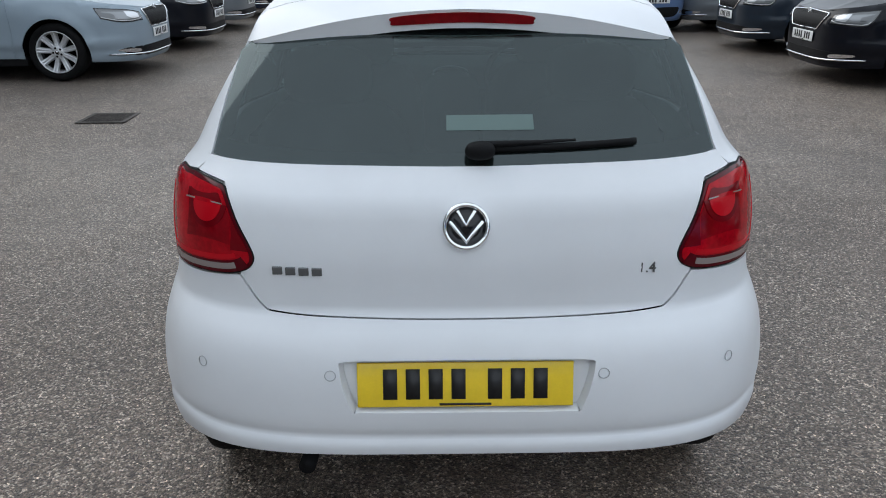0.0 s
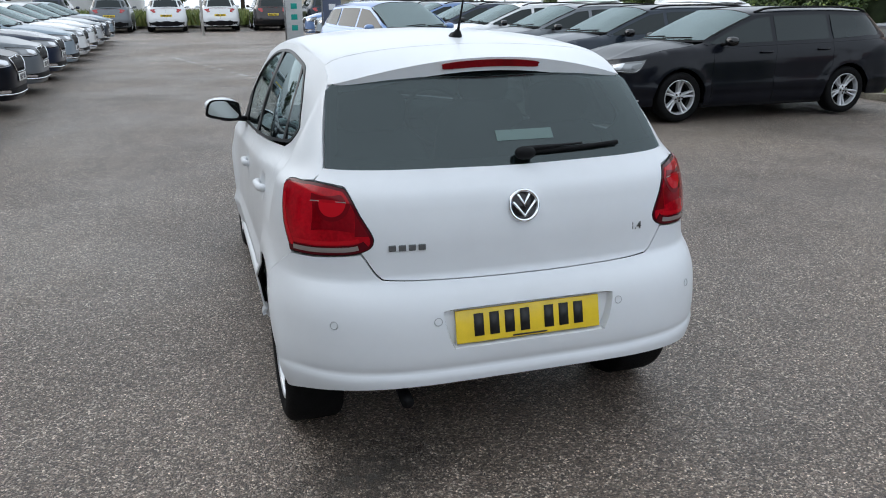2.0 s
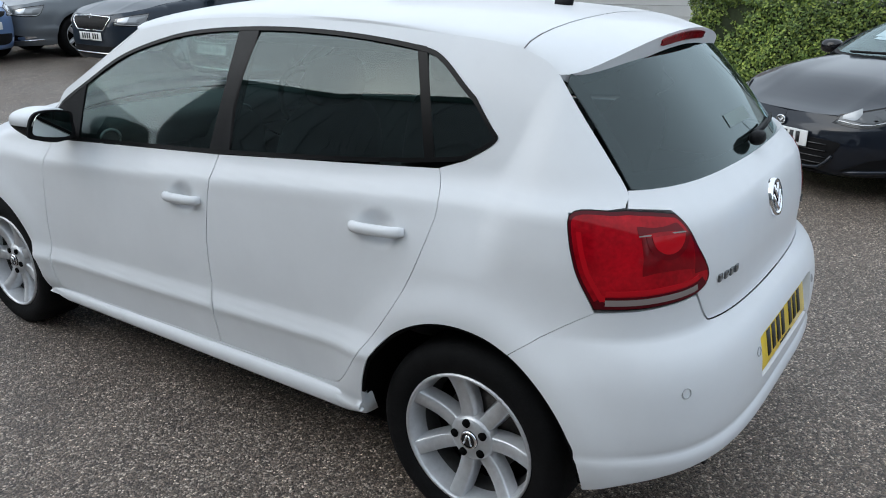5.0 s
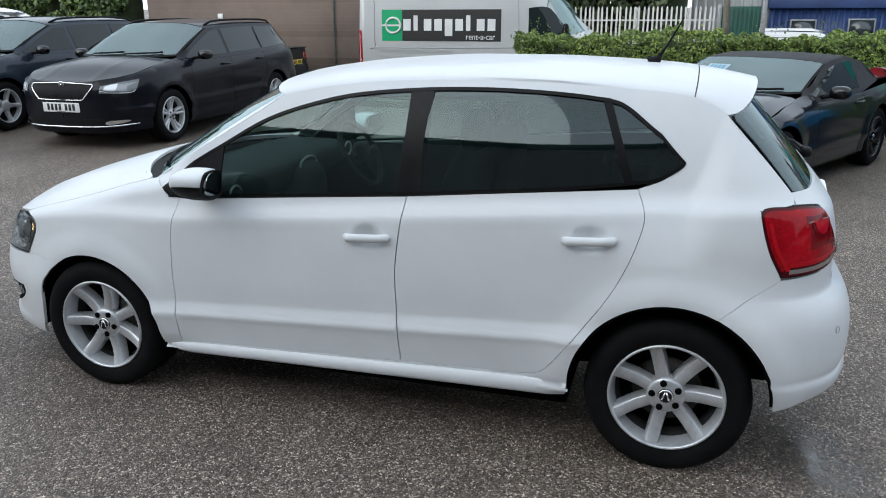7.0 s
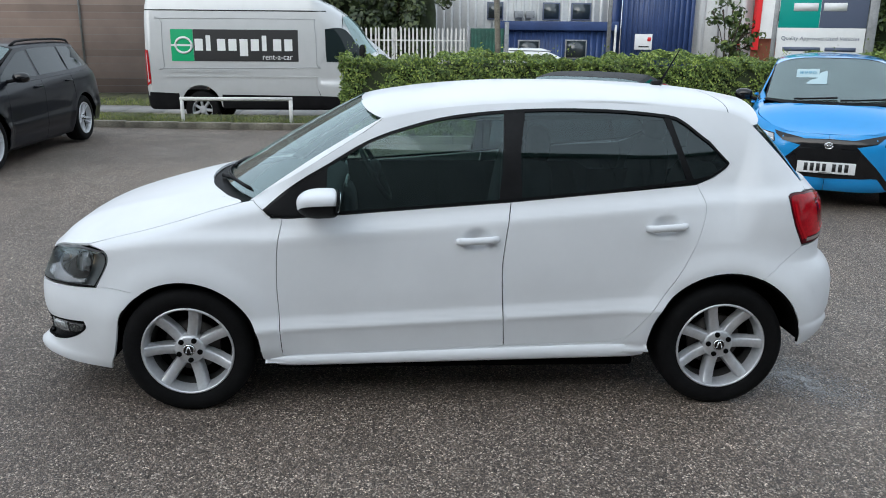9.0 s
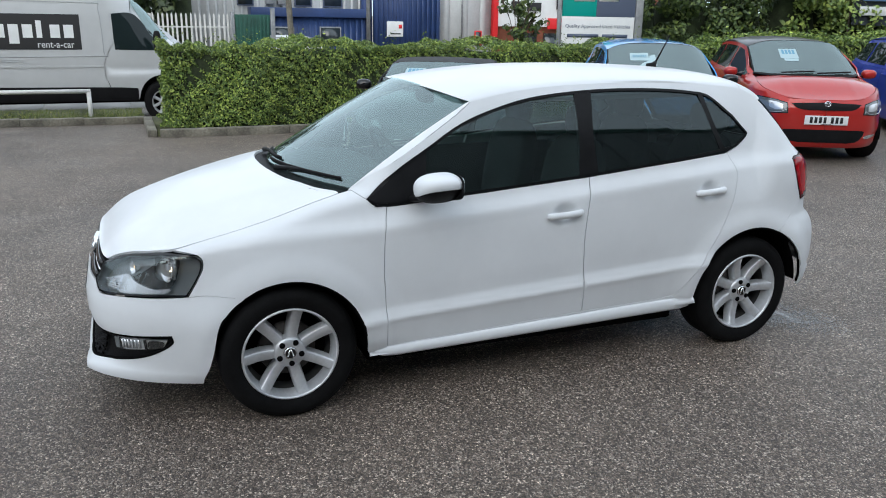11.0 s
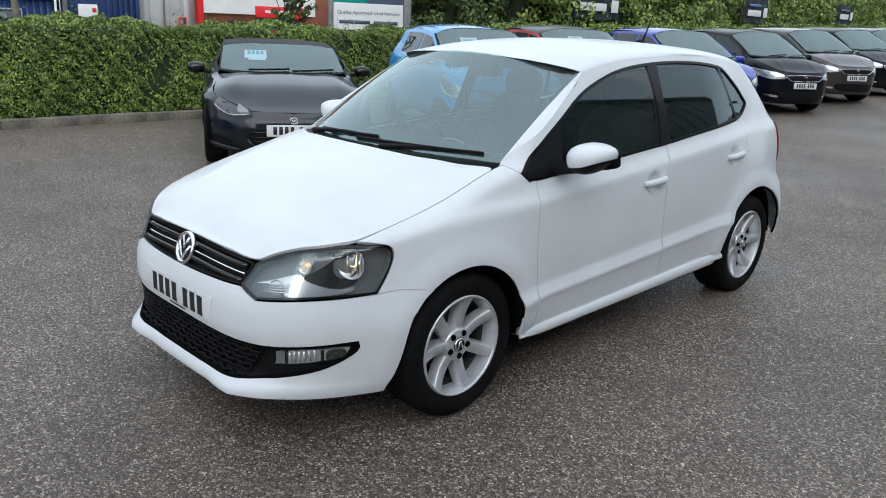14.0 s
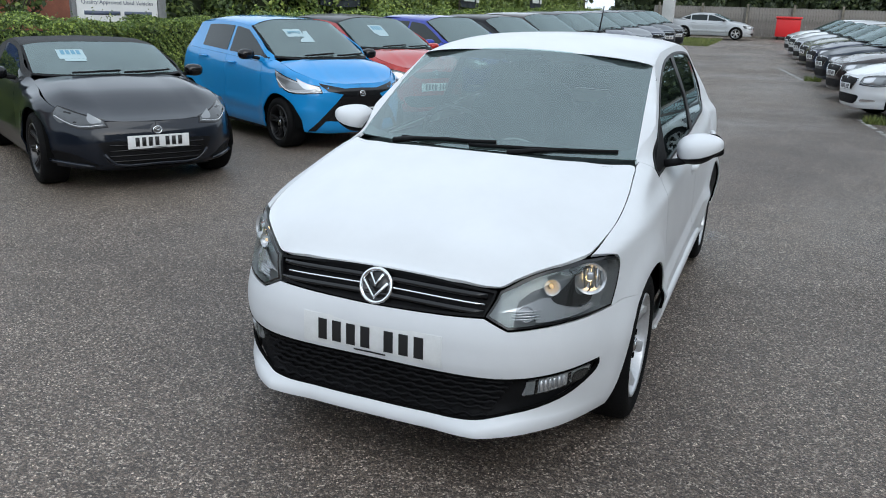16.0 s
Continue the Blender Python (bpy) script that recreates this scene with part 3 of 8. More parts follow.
         + [S(y, hood_edge(y)) for y in (1.55, 1.4, 1.25, 1.1)] + [S(0.985, hood_edge(0.985), 1), S(0.925, 0.976, 1), S(0.874, 0.944, 1), S(0.842, 0.917), S(0.787, 0.909, 1),
            S(0.809, 0.788), S(0.817, 0.636), S(0.812, 0.481), S(0.805, 0.276, 1), S(0.894, 0.262, 1)] + [S(*q) for q in farch[::-1][1:]], da=0.018, db=0.018, gap=0.001)
    # one pressing for roof pillars, rear quarter and sill
    rail = curve((0.42, 1.312), (0.338, 1.334), (0.2, 1.362), (0.0, 1.388), (-0.25, 1.402), (-0.5, 1.406), (-0.75, 1.402), (-1.0, 1.388), (-1.25, 1.362), (-1.345, 1.318), (-1.415, 1.251), (-1.47, 1.190))
    rarch = arch(-1.235, 0.305, 0.362, 0, 114, 16)
    window_top = [(-1.235, 1.137), (-1.213, 1.170), (-1.129, 1.252), (-1.029, 1.326), (-0.953, 1.353), (-0.746, 1.374), (-0.486, 1.381), (-0.227, 1.373), (0.03, 1.348),
                  (0.233, 1.302), (0.41, 1.240), (0.585, 1.142), (0.733, 1.056)]
    seam = [(lerp(-1.382, -1.577, k / 6), lerp(0.636, 0.776, k / 6) + 0.006 * math.sin(math.pi * k / 6)) for k in range(1, 6)]
    skin("body_side", [S(0.925, 0.977, 1), S(0.915, 0.990), S(0.62, 1.160), S(0.42, 1.280), S(0.338, 1.334, 1)] + [S(y, rail(y)) for y in (0.2, 0.0, -0.25, -0.5, -0.75, -1.0)]
         + [S(-1.245, rail(-1.245), 1), S(-1.345, 1.318), S(-1.47, 1.190), S(-1.583, 1.064), S(-1.60, 1.024, 1), S(-1.487, 1.010, 1), S(-1.523, 0.884), S(-1.577, 0.776, 1)] + [S(*q) for q in seam[::-1]]
         + [S(*rarch[-1], 1)] + [S(*q) for q in rarch[::-1][1:]] + [S(-0.872, 0.292, 1), S(-0.84, 0.285), S(-0.4, 0.262), S(0.3, 0.244), S(0.83, 0.245), S(0.885, 0.245, 1), S(0.885, 0.266, 1), S(0.80, 0.275), S(0.3, 0.293), S(-0.21, 0.312), S(-0.62, 0.322),
            S(-0.702, 0.328), S(-0.779, 0.354), S(-0.871, 0.474), S(-0.991, 0.645), S(-1.061, 0.775), S(-1.106, 0.905), S(-1.113, 0.975), S(-1.083, 1.052, 1), S(-1.171, 1.088)]
         + [S(*q) for q in window_top] + [S(0.874, 0.946, 1)], gap=0.0, da=0.02, db=0.02)
    # black liners just inside the wheel arches, their near-black holding the shade
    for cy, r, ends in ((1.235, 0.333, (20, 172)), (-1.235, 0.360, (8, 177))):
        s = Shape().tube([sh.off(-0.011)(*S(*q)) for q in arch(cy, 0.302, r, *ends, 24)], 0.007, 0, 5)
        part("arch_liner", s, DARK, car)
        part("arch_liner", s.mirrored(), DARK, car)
    # sill mouldings
    rows, n = np.linspace(0.880, -0.866, 30).tolist(), 7
    ledge = []
    for y in rows:
        t = (0.714 - y) / 1.47
        tuck = 0.010 * smooth(0.76, 0.890, y) + 0.016 * smooth(-0.80, -0.866, y)
        hi, lo = lerp(0.279, 0.320, t), lerp(0.231, 0.257, t) + 0.022 * smooth(0.80, 0.880, y)
        ledge += [(x + tuck, y, z) for x, z in ((-0.765, hi - 0.001), (-0.794, hi - 0.003), (-0.802, hi - 0.009), (-0.805, lerp(hi, lo, 0.5)), (-0.803, lo + 0.008), (-0.797, lo), (-0.74, lo - 0.008))]
    s = Shape().add(ledge, [[k * n + q, k * n + q + 1, (k + 1) * n + q + 1, (k + 1) * n + q] for k in range(29) for q in range(n - 1)] + [list(range(n)), list(range(29 * n, 30 * n))])
    part("sill_moulding", s, WHITE, car)
    part("sill_moulding", s.mirrored(), WHITE, car)
    # doors with handles
    belt = [(0.285, 0.944), (0.767, 0.908)]
    front_doors = skin("door", [S(0.787, 0.909, 1), S(0.809, 0.788), S(0.817, 0.636), S(0.812, 0.481), S(0.805, 0.276, 1), S(0.3, 0.293), S(-0.209, 0.313, 1), S(-0.194, 0.629), S(-0.199, 0.758),
                                S(-0.23, 0.982, 1), S(0.285, 0.944), S(0.70, 0.913)], da=0.012, db=0.012)
    rear_doors = skin("door", [S(-0.23, 0.982, 1), S(-0.199, 0.758), S(-0.194, 0.629), S(-0.209, 0.313, 1), S(-0.62, 0.322), S(-0.702, 0.328), S(-0.779, 0.354), S(-0.871, 0.474), S(-0.991, 0.645),
                               S(-1.061, 0.775), S(-1.106, 0.905), S(-1.113, 0.975), S(-1.083, 1.053, 1), S(-0.729, 1.028)], da=0.012, db=0.012)
    for doors, (hy, hz) in ((front_doors, handles[0]), (rear_doors, handles[1])):
        s = Shape()
        pts = []
        for k in range(13):
            t = k / 12
            y, z = lerp(hy + 0.093, hy - 0.093, t), lerp(hz - 0.004, hz + 0.006, t)
            out = 0.020 * min(1, 5 * t, 5 * (1 - t)) ** 0.6
            d = math.hypot((y - hy) / 0.080, (z - hz) / 0.062)
            dent = 0.024 * max(0, 1 - d * d) ** 2
            pts.append((-(width(y, z) + dent + out), y, z))
        s.tube(pts, [0.010] + [0.0145] * 11 + [0.010], 0, 12, 1.15)
        part("door_handle", s, WHITE, doors[0])
        part("door_handle", s.mirrored(), WHITE, doors[1])
    # side windows: black trim, pillars and panes
    dlo = outline(*([S(0.876, 0.944, 1)] + [S(0.842, 0.917), S(0.787, 0.909), S(0.285, 0.944), S(-0.23, 0.983), S(-0.729, 1.029), S(-1.083, 1.066), S(-1.171, 1.090)] + [S(*q) for q in window_top]))

    def trim(name, poly, mats, lift, parent=car, thick=0.008, da=0.04, db=0.04, label=""):
        s = Shape().sheet(sh.point, poly, da, db, thick, 0, lift, -1)
        return part(name, s, mats, parent, label), part(name, s.mirrored(), mats, parent, label)
    trim("window_trim", ring(inset(dlo, 0.001), inset(dlo, 0.013)), TRIM_BLACK, 0.003)
    trim("door_pillar", [(-0.205, 1.364), (-0.178, 0.976), (-0.278, 0.986), (-0.299, 1.366)], PILLAR, 0.002)
    trim("window_divider", [(-0.930, 1.356), (-1.036, 1.062), (-1.066, 1.066), (-0.962, 1.352)], TRIM_BLACK, 0.0035)
    trim("mirror_triangle", [S(0.862, 0.945), S(0.70, 1.068), S(0.585, 1.130), S(0.600, 0.925), S(0.835, 0.922)], BLACK, 0.002)
    inner = inset(dlo, 0.010)
    lean = lambda poly, k: [(u + k * z, z) for u, z in poly]  # noqa: E731
    trim("front_side_window", half(half(inner, 0, -0.23, 1), 0, 0.70, -1), GLASS, -0.004, thick=0)
    rear_panes = lean(half(inner, 0, -0.24, -1), -0.362)
    trim("rear_side_window", lean(half(rear_panes, 0, -1.436, 1), 0.362), DARK_GLASS, -0.004, thick=0)
    trim("quarter_window", lean(half(rear_panes, 0, -1.437, -1), 0.362), DARK_GLASS, -0.004, thick=0)
    # bonnet
    centre = curve((0.9, 1.035), (1.15, 1.012), (1.23, 1.000), (1.54, 0.921), (1.75, 0.853), (1.86, 0.803), (1.92, 0.760), (1.955, 0.722), (2.0, 0.68))
    rim_pts = [sh.point(*F(x, z)) for x, z in ((0, 0.713), (-0.14, 0.710), (-0.28, 0.702), (-0.415, 0.694), (-0.47, 0.722), (-0.524, 0.744), (-0.60, 0.762), (-0.66, 0.770))]
    lip, lip_z = curve(*[(-x, y) for x, y, _ in rim_pts]), curve(*[(-x, z) for x, _, z in rim_pts])

    def bonnet(x, y):
        xe = abs(sh.point(S(y, hood_edge(y))[0], hood_edge(y))[0]) if y < 1.7 else 0.645
        k = min(abs(x) / xe, 1.02)
        z = hood_edge(y) + (centre(y) - hood_edge(y)) * (1 - k ** 2.4)
        z = lerp(lip_z(abs(x)), z, 1 - math.exp(-max(lip(abs(x)) - y, 0) / 0.040))
        ridge = abs(x) - lerp(0.46, 0.30, smooth(1.1, 1.9, y))
        return (x, y, z + 0.004 * math.exp(-(ridge / 0.05) ** 2))
    left = [(-lip_x, lip(lip_x) - 0.002) for lip_x in (0.0, 0.14, 0.28, 0.36, 0.415, 0.45, 0.50, 0.56, 0.60)]
    edge = [(-abs(sh.point(S(y, hood_edge(y))[0], hood_edge(y))[0]) + 0.001, y) for y in (1.66, 1.5, 1.35, 1.2, 1.08, 1.0)]
    rear = [(-0.635, 0.985), (-0.54, 1.065), (-0.38, 1.155), (-0.19, 1.205), (0.0, 1.218)]
    whole = left + edge + rear
    whole = whole + [(-x, y) for x, y in whole[::-1][1:-1]]
    part("bonnet", Shape().sheet(bonnet, outline(*whole, steps=4), 0.03, 0.025, 0.012, 0, 0, 1), WHITE, car)
    # windscreen, its black border, the scuttle under it
    c0, c1 = sh.point(*S(0.918, 0.984)), sh.point(*S(0.338, 1.334))
    ws = patch((-c0[0] + 0.002, c0[1], c0[2] - 0.004), (0, 1.160, 0.998), (-c1[0] + 0.002, c1[1], c1[2]), (0, 0.462, 1.392))
    edge_pts = [sh.point(*S(lerp(ya, yb, k / 4), lerp(za, zb, k / 4))) for (ya, za), (yb, zb) in (((0.918, 0.984), (0.62, 1.160)), ((0.62, 1.160), (0.42, 1.280)), ((0.42, 1.280), (0.338, 1.334))) for k in range(5)]
    screen_pts = [ws(-0.985, (p[1] - c0[1]) / (c1[1] - c0[1])) for p in edge_pts]
    s = Shape().add([v for p, q in zip(edge_pts, screen_pts) for v in ((p[0] + 0.001, p[1], p[2] + 0.001), ((p[0] + q[0]) / 2 - 0.002, (p[1] + q[1]) / 2, (p[2] + q[2]) / 2 + 0.004), (q[0], q[1], q[2] + 0.003))],
                    [[3 * k + j, 3 * k + 3 + j, 3 * k + 4 + j, 3 * k + 1 + j] for k in range(14) for j in (0, 1)])
    part("screen_pillar", s, WHITE, car)
    part("screen_pillar", s.mirrored(), WHITE, car)
    pane = outline((-0.995, 0.0, 1), (0, 0.0), (0.995, 0.0, 1), (0.997, 0.5), (0.99, 0.995, 1), (0, 0.995), (-0.99, 0.995, 1), (-0.997, 0.5))
    screen = part("windscreen", Shape().sheet(ws, pane, 0.08, 0.05, 0, 0, 0.002, -1), SCREEN, car)
    part("windscreen_border", Shape().sheet(ws, ring(pane, outline((-0.945, 0.09), (0, 0.075), (0.945, 0.09), (0.965, 0.5), (0.955, 0.965), (0, 0.975), (-0.955, 0.965), (-0.965, 0.5))), 0.08, 0.05, 0, 0, -0.003, -1), BLACK_GLOSS, screen)
    part("sensor_patch", Shape().sheet(ws, outline((-0.16, 0.945, 1), (0.16, 0.945, 1), (0.11, 0.86), (0, 0.84), (-0.11, 0.86)), 0.05, 0.04, 0, 0, -0.005, -1), BLACK, screen)

    def scuttle(x, y):
        return (x, y, lerp(0.975, 0.999, 1 - (abs(x) / 0.66) ** 2) - 0.02 * smooth(1.25, 0.98, y + 0.20 * (abs(x) / 0.66) ** 2) - 0.012)
    part("scuttle_panel", Shape().sheet(scuttle, outline((-0.655, 0.90), (-0.64, 1.0), (-0.40, 1.165), (0, 1.226), (0.40, 1.165), (0.64, 1.0), (0.655, 0.90), (0.36, 1.06), (0, 1.12), (-0.36, 1.06)), 0.05, 0.03, 0.01, 0, 0, 1), BLACK, car)
    for pivot, tip, blade0 in (((0.38, 1.120), (-0.13, 0.060), 0.55), ((-0.16, 1.160), (-0.86, 0.050), 0.02)):
        s = Shape()
        tipp = Vector(ws(*tip)) + Vector((0, 0.006, 0.012))
        root = Vector((pivot[0], pivot[1], 0.998))
        s.tube([root, root.lerp(tipp, 0.25) + Vector((0, 0.004, 0.008)), root.lerp(tipp, 0.55) + Vector((0, 0.002, 0.007)), root.lerp(tipp, 0.8)], [0.014, 0.010, 0.007, 0.005], 0, 8)
        part("wiper_arm", s, BLACK, car)
        b = Shape()
        b.tube([Vector(ws(lerp(blade0, tip[0] - 0.02, k / 8), lerp(0.022, tip[1], k / 8))) + Vector((0, 0.005, 0.008)) for k in range(9)], 0.0055, 0, 6, 1.5)
        part("wiper_blade", b, BLACK, car)
    # roof
    crown = curve((0.50, 1.372), (0.42, 1.398), (0.30, 1.418), (0.15, 1.437), (0.0, 1.449), (-0.3, 1.464), (-0.6, 1.464), (-0.9, 1.455), (-1.1, 1.444), (-1.25, 1.430), (-1.40, 1.408), (-1.50, 1.388))

    def roof(t, y):
        z0, zr = rail(y), crown(y)
        x0 = width(y, z0) if y > -1.15 else abs(sh.point(S(y, z0)[0], z0)[0])
        k = 1 - abs(t)
        p = ((x0, z0), (x0 - 0.30 * (zr - z0) - 0.012, z0 + 0.62 * (zr - z0)), (0.50 * x0, zr - 0.003), (0, zr))
        w = ((1 - k) ** 3, 3 * k * (1 - k) ** 2, 3 * k * k * (1 - k), k ** 3)
        x, z = sum(c * q[0] for c, q in zip(w, p)), sum(c * q[1] for c, q in zip(w, p))
        return (math.copysign(x, t), y, z)
    top = [(t, 0.338 + 0.124 * (1 - abs(t) ** 2.2)) for t in np.linspace(-1, 1, 15).tolist()]
    end = [(t, -1.245 - 0.012 * (1 - t * t)) for t in np.linspace(1, -1, 15).tolist()]
    part("roof", Shape().sheet(roof, top + end, 0.08, 0.05, 0, 0, 0, 1), WHITE, car)
    # spoiler at the head of the tailgate
    rear_y = lambda t: -1.485 + 0.124 * abs(t) ** 1.8  # noqa: E731
    sp = [(t, -1.249 - 0.012 * (1 - t * t)) for t in np.linspace(-1, 1, 15).tolist()] + [(t, rear_y(t)) for t in np.linspace(1, -1, 25).tolist()]
    spoiler = part("tailgate_spoiler", Shape().sheet(roof, sp, 0.07, 0.03, 0, 0, 0, 1), WHITE, car)
    bw = patch((0.634, -1.588, 1.060), (0, -1.704, 1.052), (0.572, -1.335, 1.335), (0, -1.446, 1.348), 3.0)

    def fascia(t, h):
        e = Vector(roof(t, rear_y(t)))
        deep = 0.014 + 0.032 * (1 - abs(t) ** 4)
        return (e.x * lerp(1, 0.995, h), e.y + 0.30 * deep * h, e.z - deep * h - 0.0005)
    part("spoiler_face", Shape().sheet(fascia, dense([(-1, 0.0), (1, 0.0), (1, 1.0), (-1, 1.0)], 0.08), 0.07, 0.35, 0, 0, 0, -1), WHITE, spoiler)

    def under(t, h):
        a, b = Vector(fascia(t, 1.0)), Vector(bw(t * 0.93, 0.985 - 0.14 * abs(t) ** 3))
        return tuple(a.lerp(b + Vector((0, 0, 0.004)), h))
    # Black here paints in the shadow band and dark glass border below the face.
    part("spoiler_underside", Shape().sheet(under, dense([(-1, 0.0), (1, 0.0), (1, 1.0), (-1, 1.0)], 0.08), 0.08, 0.5, 0, 0, 0, -1), BLACK, spoiler)
    part("high_brake_light", Shape().sheet(fascia, outline((-0.195, 0.20), (0, 0.15), (0.195, 0.20), (0.210, 0.42), (0.19, 0.64), (0, 0.68), (-0.19, 0.64), (-0.210, 0.42)), 0.06, 0.2, 0.004, 0, 0.004, -1), RED_PANEL, spoiler)
    # tailgate glass and wiper
    back = [(-0.985, 0.0), (-0.9, -0.035), (0, -0.06), (0.9, -0.035), (0.985, 0.0), (0.990, 0.80), (0.94, 0.90), (0.8, 0.97), (0, 1.0), (-0.8, 0.97), (-0.94, 0.90), (-0.990, 0.80)]
    back = dense(back, 0.08)
    rw = part("rear_window", Shape().sheet(bw, back, 0.08, 0.08, 0, 0, 0.001, 1), BACKLIGHT, car)
    part("rear_window_border", Shape().sheet(bw, ring(back, outline((-0.86, 0.10), (0, 0.075), (0.86, 0.10), (0.92, 0.2), (0.92, 0.8), (0.84, 0.90), (0, 0.92), (-0.84, 0.90), (-0.92, 0.8), (-0.92, 0.2))), 0.08, 0.08, 0, 0, -0.003, 1), BLACK_GLOSS, rw)
    part("dealer_sticker", Shape().sheet(bw, [(-0.07, 0.21), (0.27, 0.21), (0.27, 0.31), (-0.07, 0.31)], 0.1, 0.1, 0, 0, 0.003, 1), material("pale_green_sticker", (0.10, 0.155, 0.145), 0.4), rw)
    s = Shape()
    ellipsoid(s, (0.035, -1.712, 1.088), (0.036, 0.022, 0.022), 2.4)
    base = [Vector(bw(lerp(0.05, 0.42, k / 8), lerp(0.115, 0.125, k / 8))) + Vector((0, -0.026 + 0.012 * k / 8, 0.010)) for k in range(9)]
    s.tube(base, [0.011, 0.010, 0.009, 0.008, 0.007, 0.006, 0.005, 0.005, 0.004], 0, 8, 0.8)
    s.tube([Vector(bw(lerp(0.03, 0.66, k / 8), lerp(0.085, 0.105, k / 8))) + Vector((0, -0.010, 0.006)) for k in range(9)], 0.006, 0, 6, 1.5)
    part("rear_wiper", s, BLACK, rw)
    # tailgate skin
    gate = sh.both([B(0, 0.700), B(-0.2, 0.702), B(-0.444, 0.710), B(-0.496, 0.7265), B(-0.547, 0.803, 1), B(-0.506, 0.846), B(-0.545, 0.930), B(-0.575, 1.001), B(-0.600, 1.014), B(sh.point(*S(-1.60, 1.024))[0] + 0.002, 1.022, 1), B(sh.point(*S(-1.585, 1.060))[0] + 0.002, 1.058, 1), B(-0.3, 1.056), B(0, 1.052)], False)
    tailgate = skin("tailgate", gate, da=0.05, db=0.03, both=False, gap=0.0012)[0]
    # rear bumper with the plate recess
    recess = outline(*sh.both([B(0, 0.487), B(-0.24, 0.487), B(-0.278, 0.495), B(-0.305, 0.60), B(-0.290, 0.618), B(-0.2, 0.621), B(0, 0.622)], False))
    bump = sh.both([B(0, 0.366), B(-0.3, 0.364), B(-0.6, 0.352), S(-1.70, 0.328), S(-1.598, 0.302, 1)] + [S(*q) for q in arch(-1.235, 0.305, 0.362, 179, 115, 12)[:-1]] + [S(*rarch[-1], 1)] +
                   [S(*q) for q in seam] + [S(-1.577, 0.776, 1), B(-0.66, 0.786), B(-0.549, 0.799, 1), B(-0.499, 0.725), B(-0.444, 0.709), B(-0.2, 0.7015), B(0, 0.6995)], False)
    bumper = skin("rear_bumper", bump, da=0.02, db=0.02, both=False, hole=recess, gap=0.0012)[0]
    tray = Shape().sheet(sh.off(-0.030), inset(recess, 0.006), 0.05, 0.03, 0, 0, 0, -1)
    o2, i2 = recess, inset(recess, 0.006)
    chart = sh.off(-0.031)
    vv = [sh.point(*q) for q in o2] + [chart(*q) for q in i2]
    n = len(o2)
    if len(i2) == n:
        tray.add(vv, [[k, (k + 1) % n, n + (k + 1) % n, n + k] for k in range(n)])
    part("plate_recess", tray, WHITE, bumper)
    number_plate(car, YELLOW_PLATE, at=Matrix.Translation((-0.004, -1.868, 0.553)) @ pose(0, 0, 0, -12), face=-1)
    for x, z in ((-0.652, 0.582), (-0.326, 0.585)):
        u0, z0 = B(x, z)
        s = Shape()
        ch = sh.off(0.0015)
        s.tube([ch(u0 + 0.0125 * math.cos(c), z0 + 0.0125 * math.sin(c)) for c in np.linspace(0, 2 * math.pi, 21).tolist()], 0.0013, 0, 5)
        part("parking_sensor", s, SENSOR, bumper)
        part("parking_sensor", s.mirrored(), SENSOR, bumper)
    # tail lamps
    lamp = [B(-0.506, 0.846), B(-0.545, 0.930), B(-0.574, 0.997), B(-0.60, 1.010), B(-0.65, 1.018), S(-1.585, 1.019), S(-1.491, 1.006), S(-1.523, 0.884), S(-1.575, 0.784, 1), B(-0.66, 0.790), B(-0.549, 0.804)]
    full = outline(*lamp)
    lamp_l, lamp_r = trim("tail_lamp", inset(full, 0.003), RED_DEEP, 0.002, thick=0.02, da=0.014, db=0.02)
    trim("lamp_bucket", inset(full, -0.012), WHITE, -0.020, thick=0.004, da=0.014, db=0.02)
    trim("lamp_gasket", ring(inset(full, 0.0), inset(full, 0.003)), BLACK, 0.0010, thick=0.012, da=0.03, db=0.03)
    z_of = lambda lo, hi, by=0.012: half(half(inset(full, by), 1, lo, 1), 1, hi, -1)  # noqa: E731
    cu, cz = B(-0.622, 0.963)
    bowl_of = lambda r, q: [(cu + r * 1.12 * math.cos(v), cz + r * math.sin(v)) for v in np.linspace(math.pi, 2 * math.pi, 19).tolist()] + [(cu + r * 1.12, cz + q), (cu - r * 1.12, cz + q)]  # noqa: E731

    def guide_run(first, last, near, far):
        """A strip along the lamp's edge, between two distances from it."""
        a, b = inset(full, near), inset(full, far)
        return a[first:last] + b[first:last][::-1]
    for own, mirror in ((lamp_l, False), (lamp_r, True)):
        def piece(name, poly, lift, mats):
            s = Shape().sheet(sh.point, poly, 0.008, 0.008, 0.003, 0, lift, -1)
            part(name, s.mirrored() if mirror else s, mats, own)
        piece("lamp_lens", inset(full, 0.011), 0.0040, RED_LENS)
        piece("strip_surround", guide_run(47, 64, 0.005, 0.034), 0.0050, RED_DEEP)
        piece("reversing_strip", guide_run(49, 61, 0.013, 0.028), 0.0060, CLEAR_STRIP)
        piece("dark_band", half(half(z_of(0.966, 0.986, 0.02), 0, cu - 0.085, 1), 0, cu + 0.085, -1), 0.0052, RED_MID)
        piece("inner_shade", half(half(z_of(0.850, 0.962, 0.010), 0, cu - 0.080, -1), 1, 0.86, 1), 0.0050, RED_MID)
        piece("inner_panel", half(half(z_of(0.872, 0.962, 0.014), 0, cu - 0.078, 1), 0, cu + 0.078, -1), 0.0050, RED_PANEL)
        piece("ledge_line", half(half(z_of(0.9635, 0.9665, 0.02), 0, cu - 0.09, 1), 0, cu + 0.085, -1), 0.0086, CLEAR_STRIP)
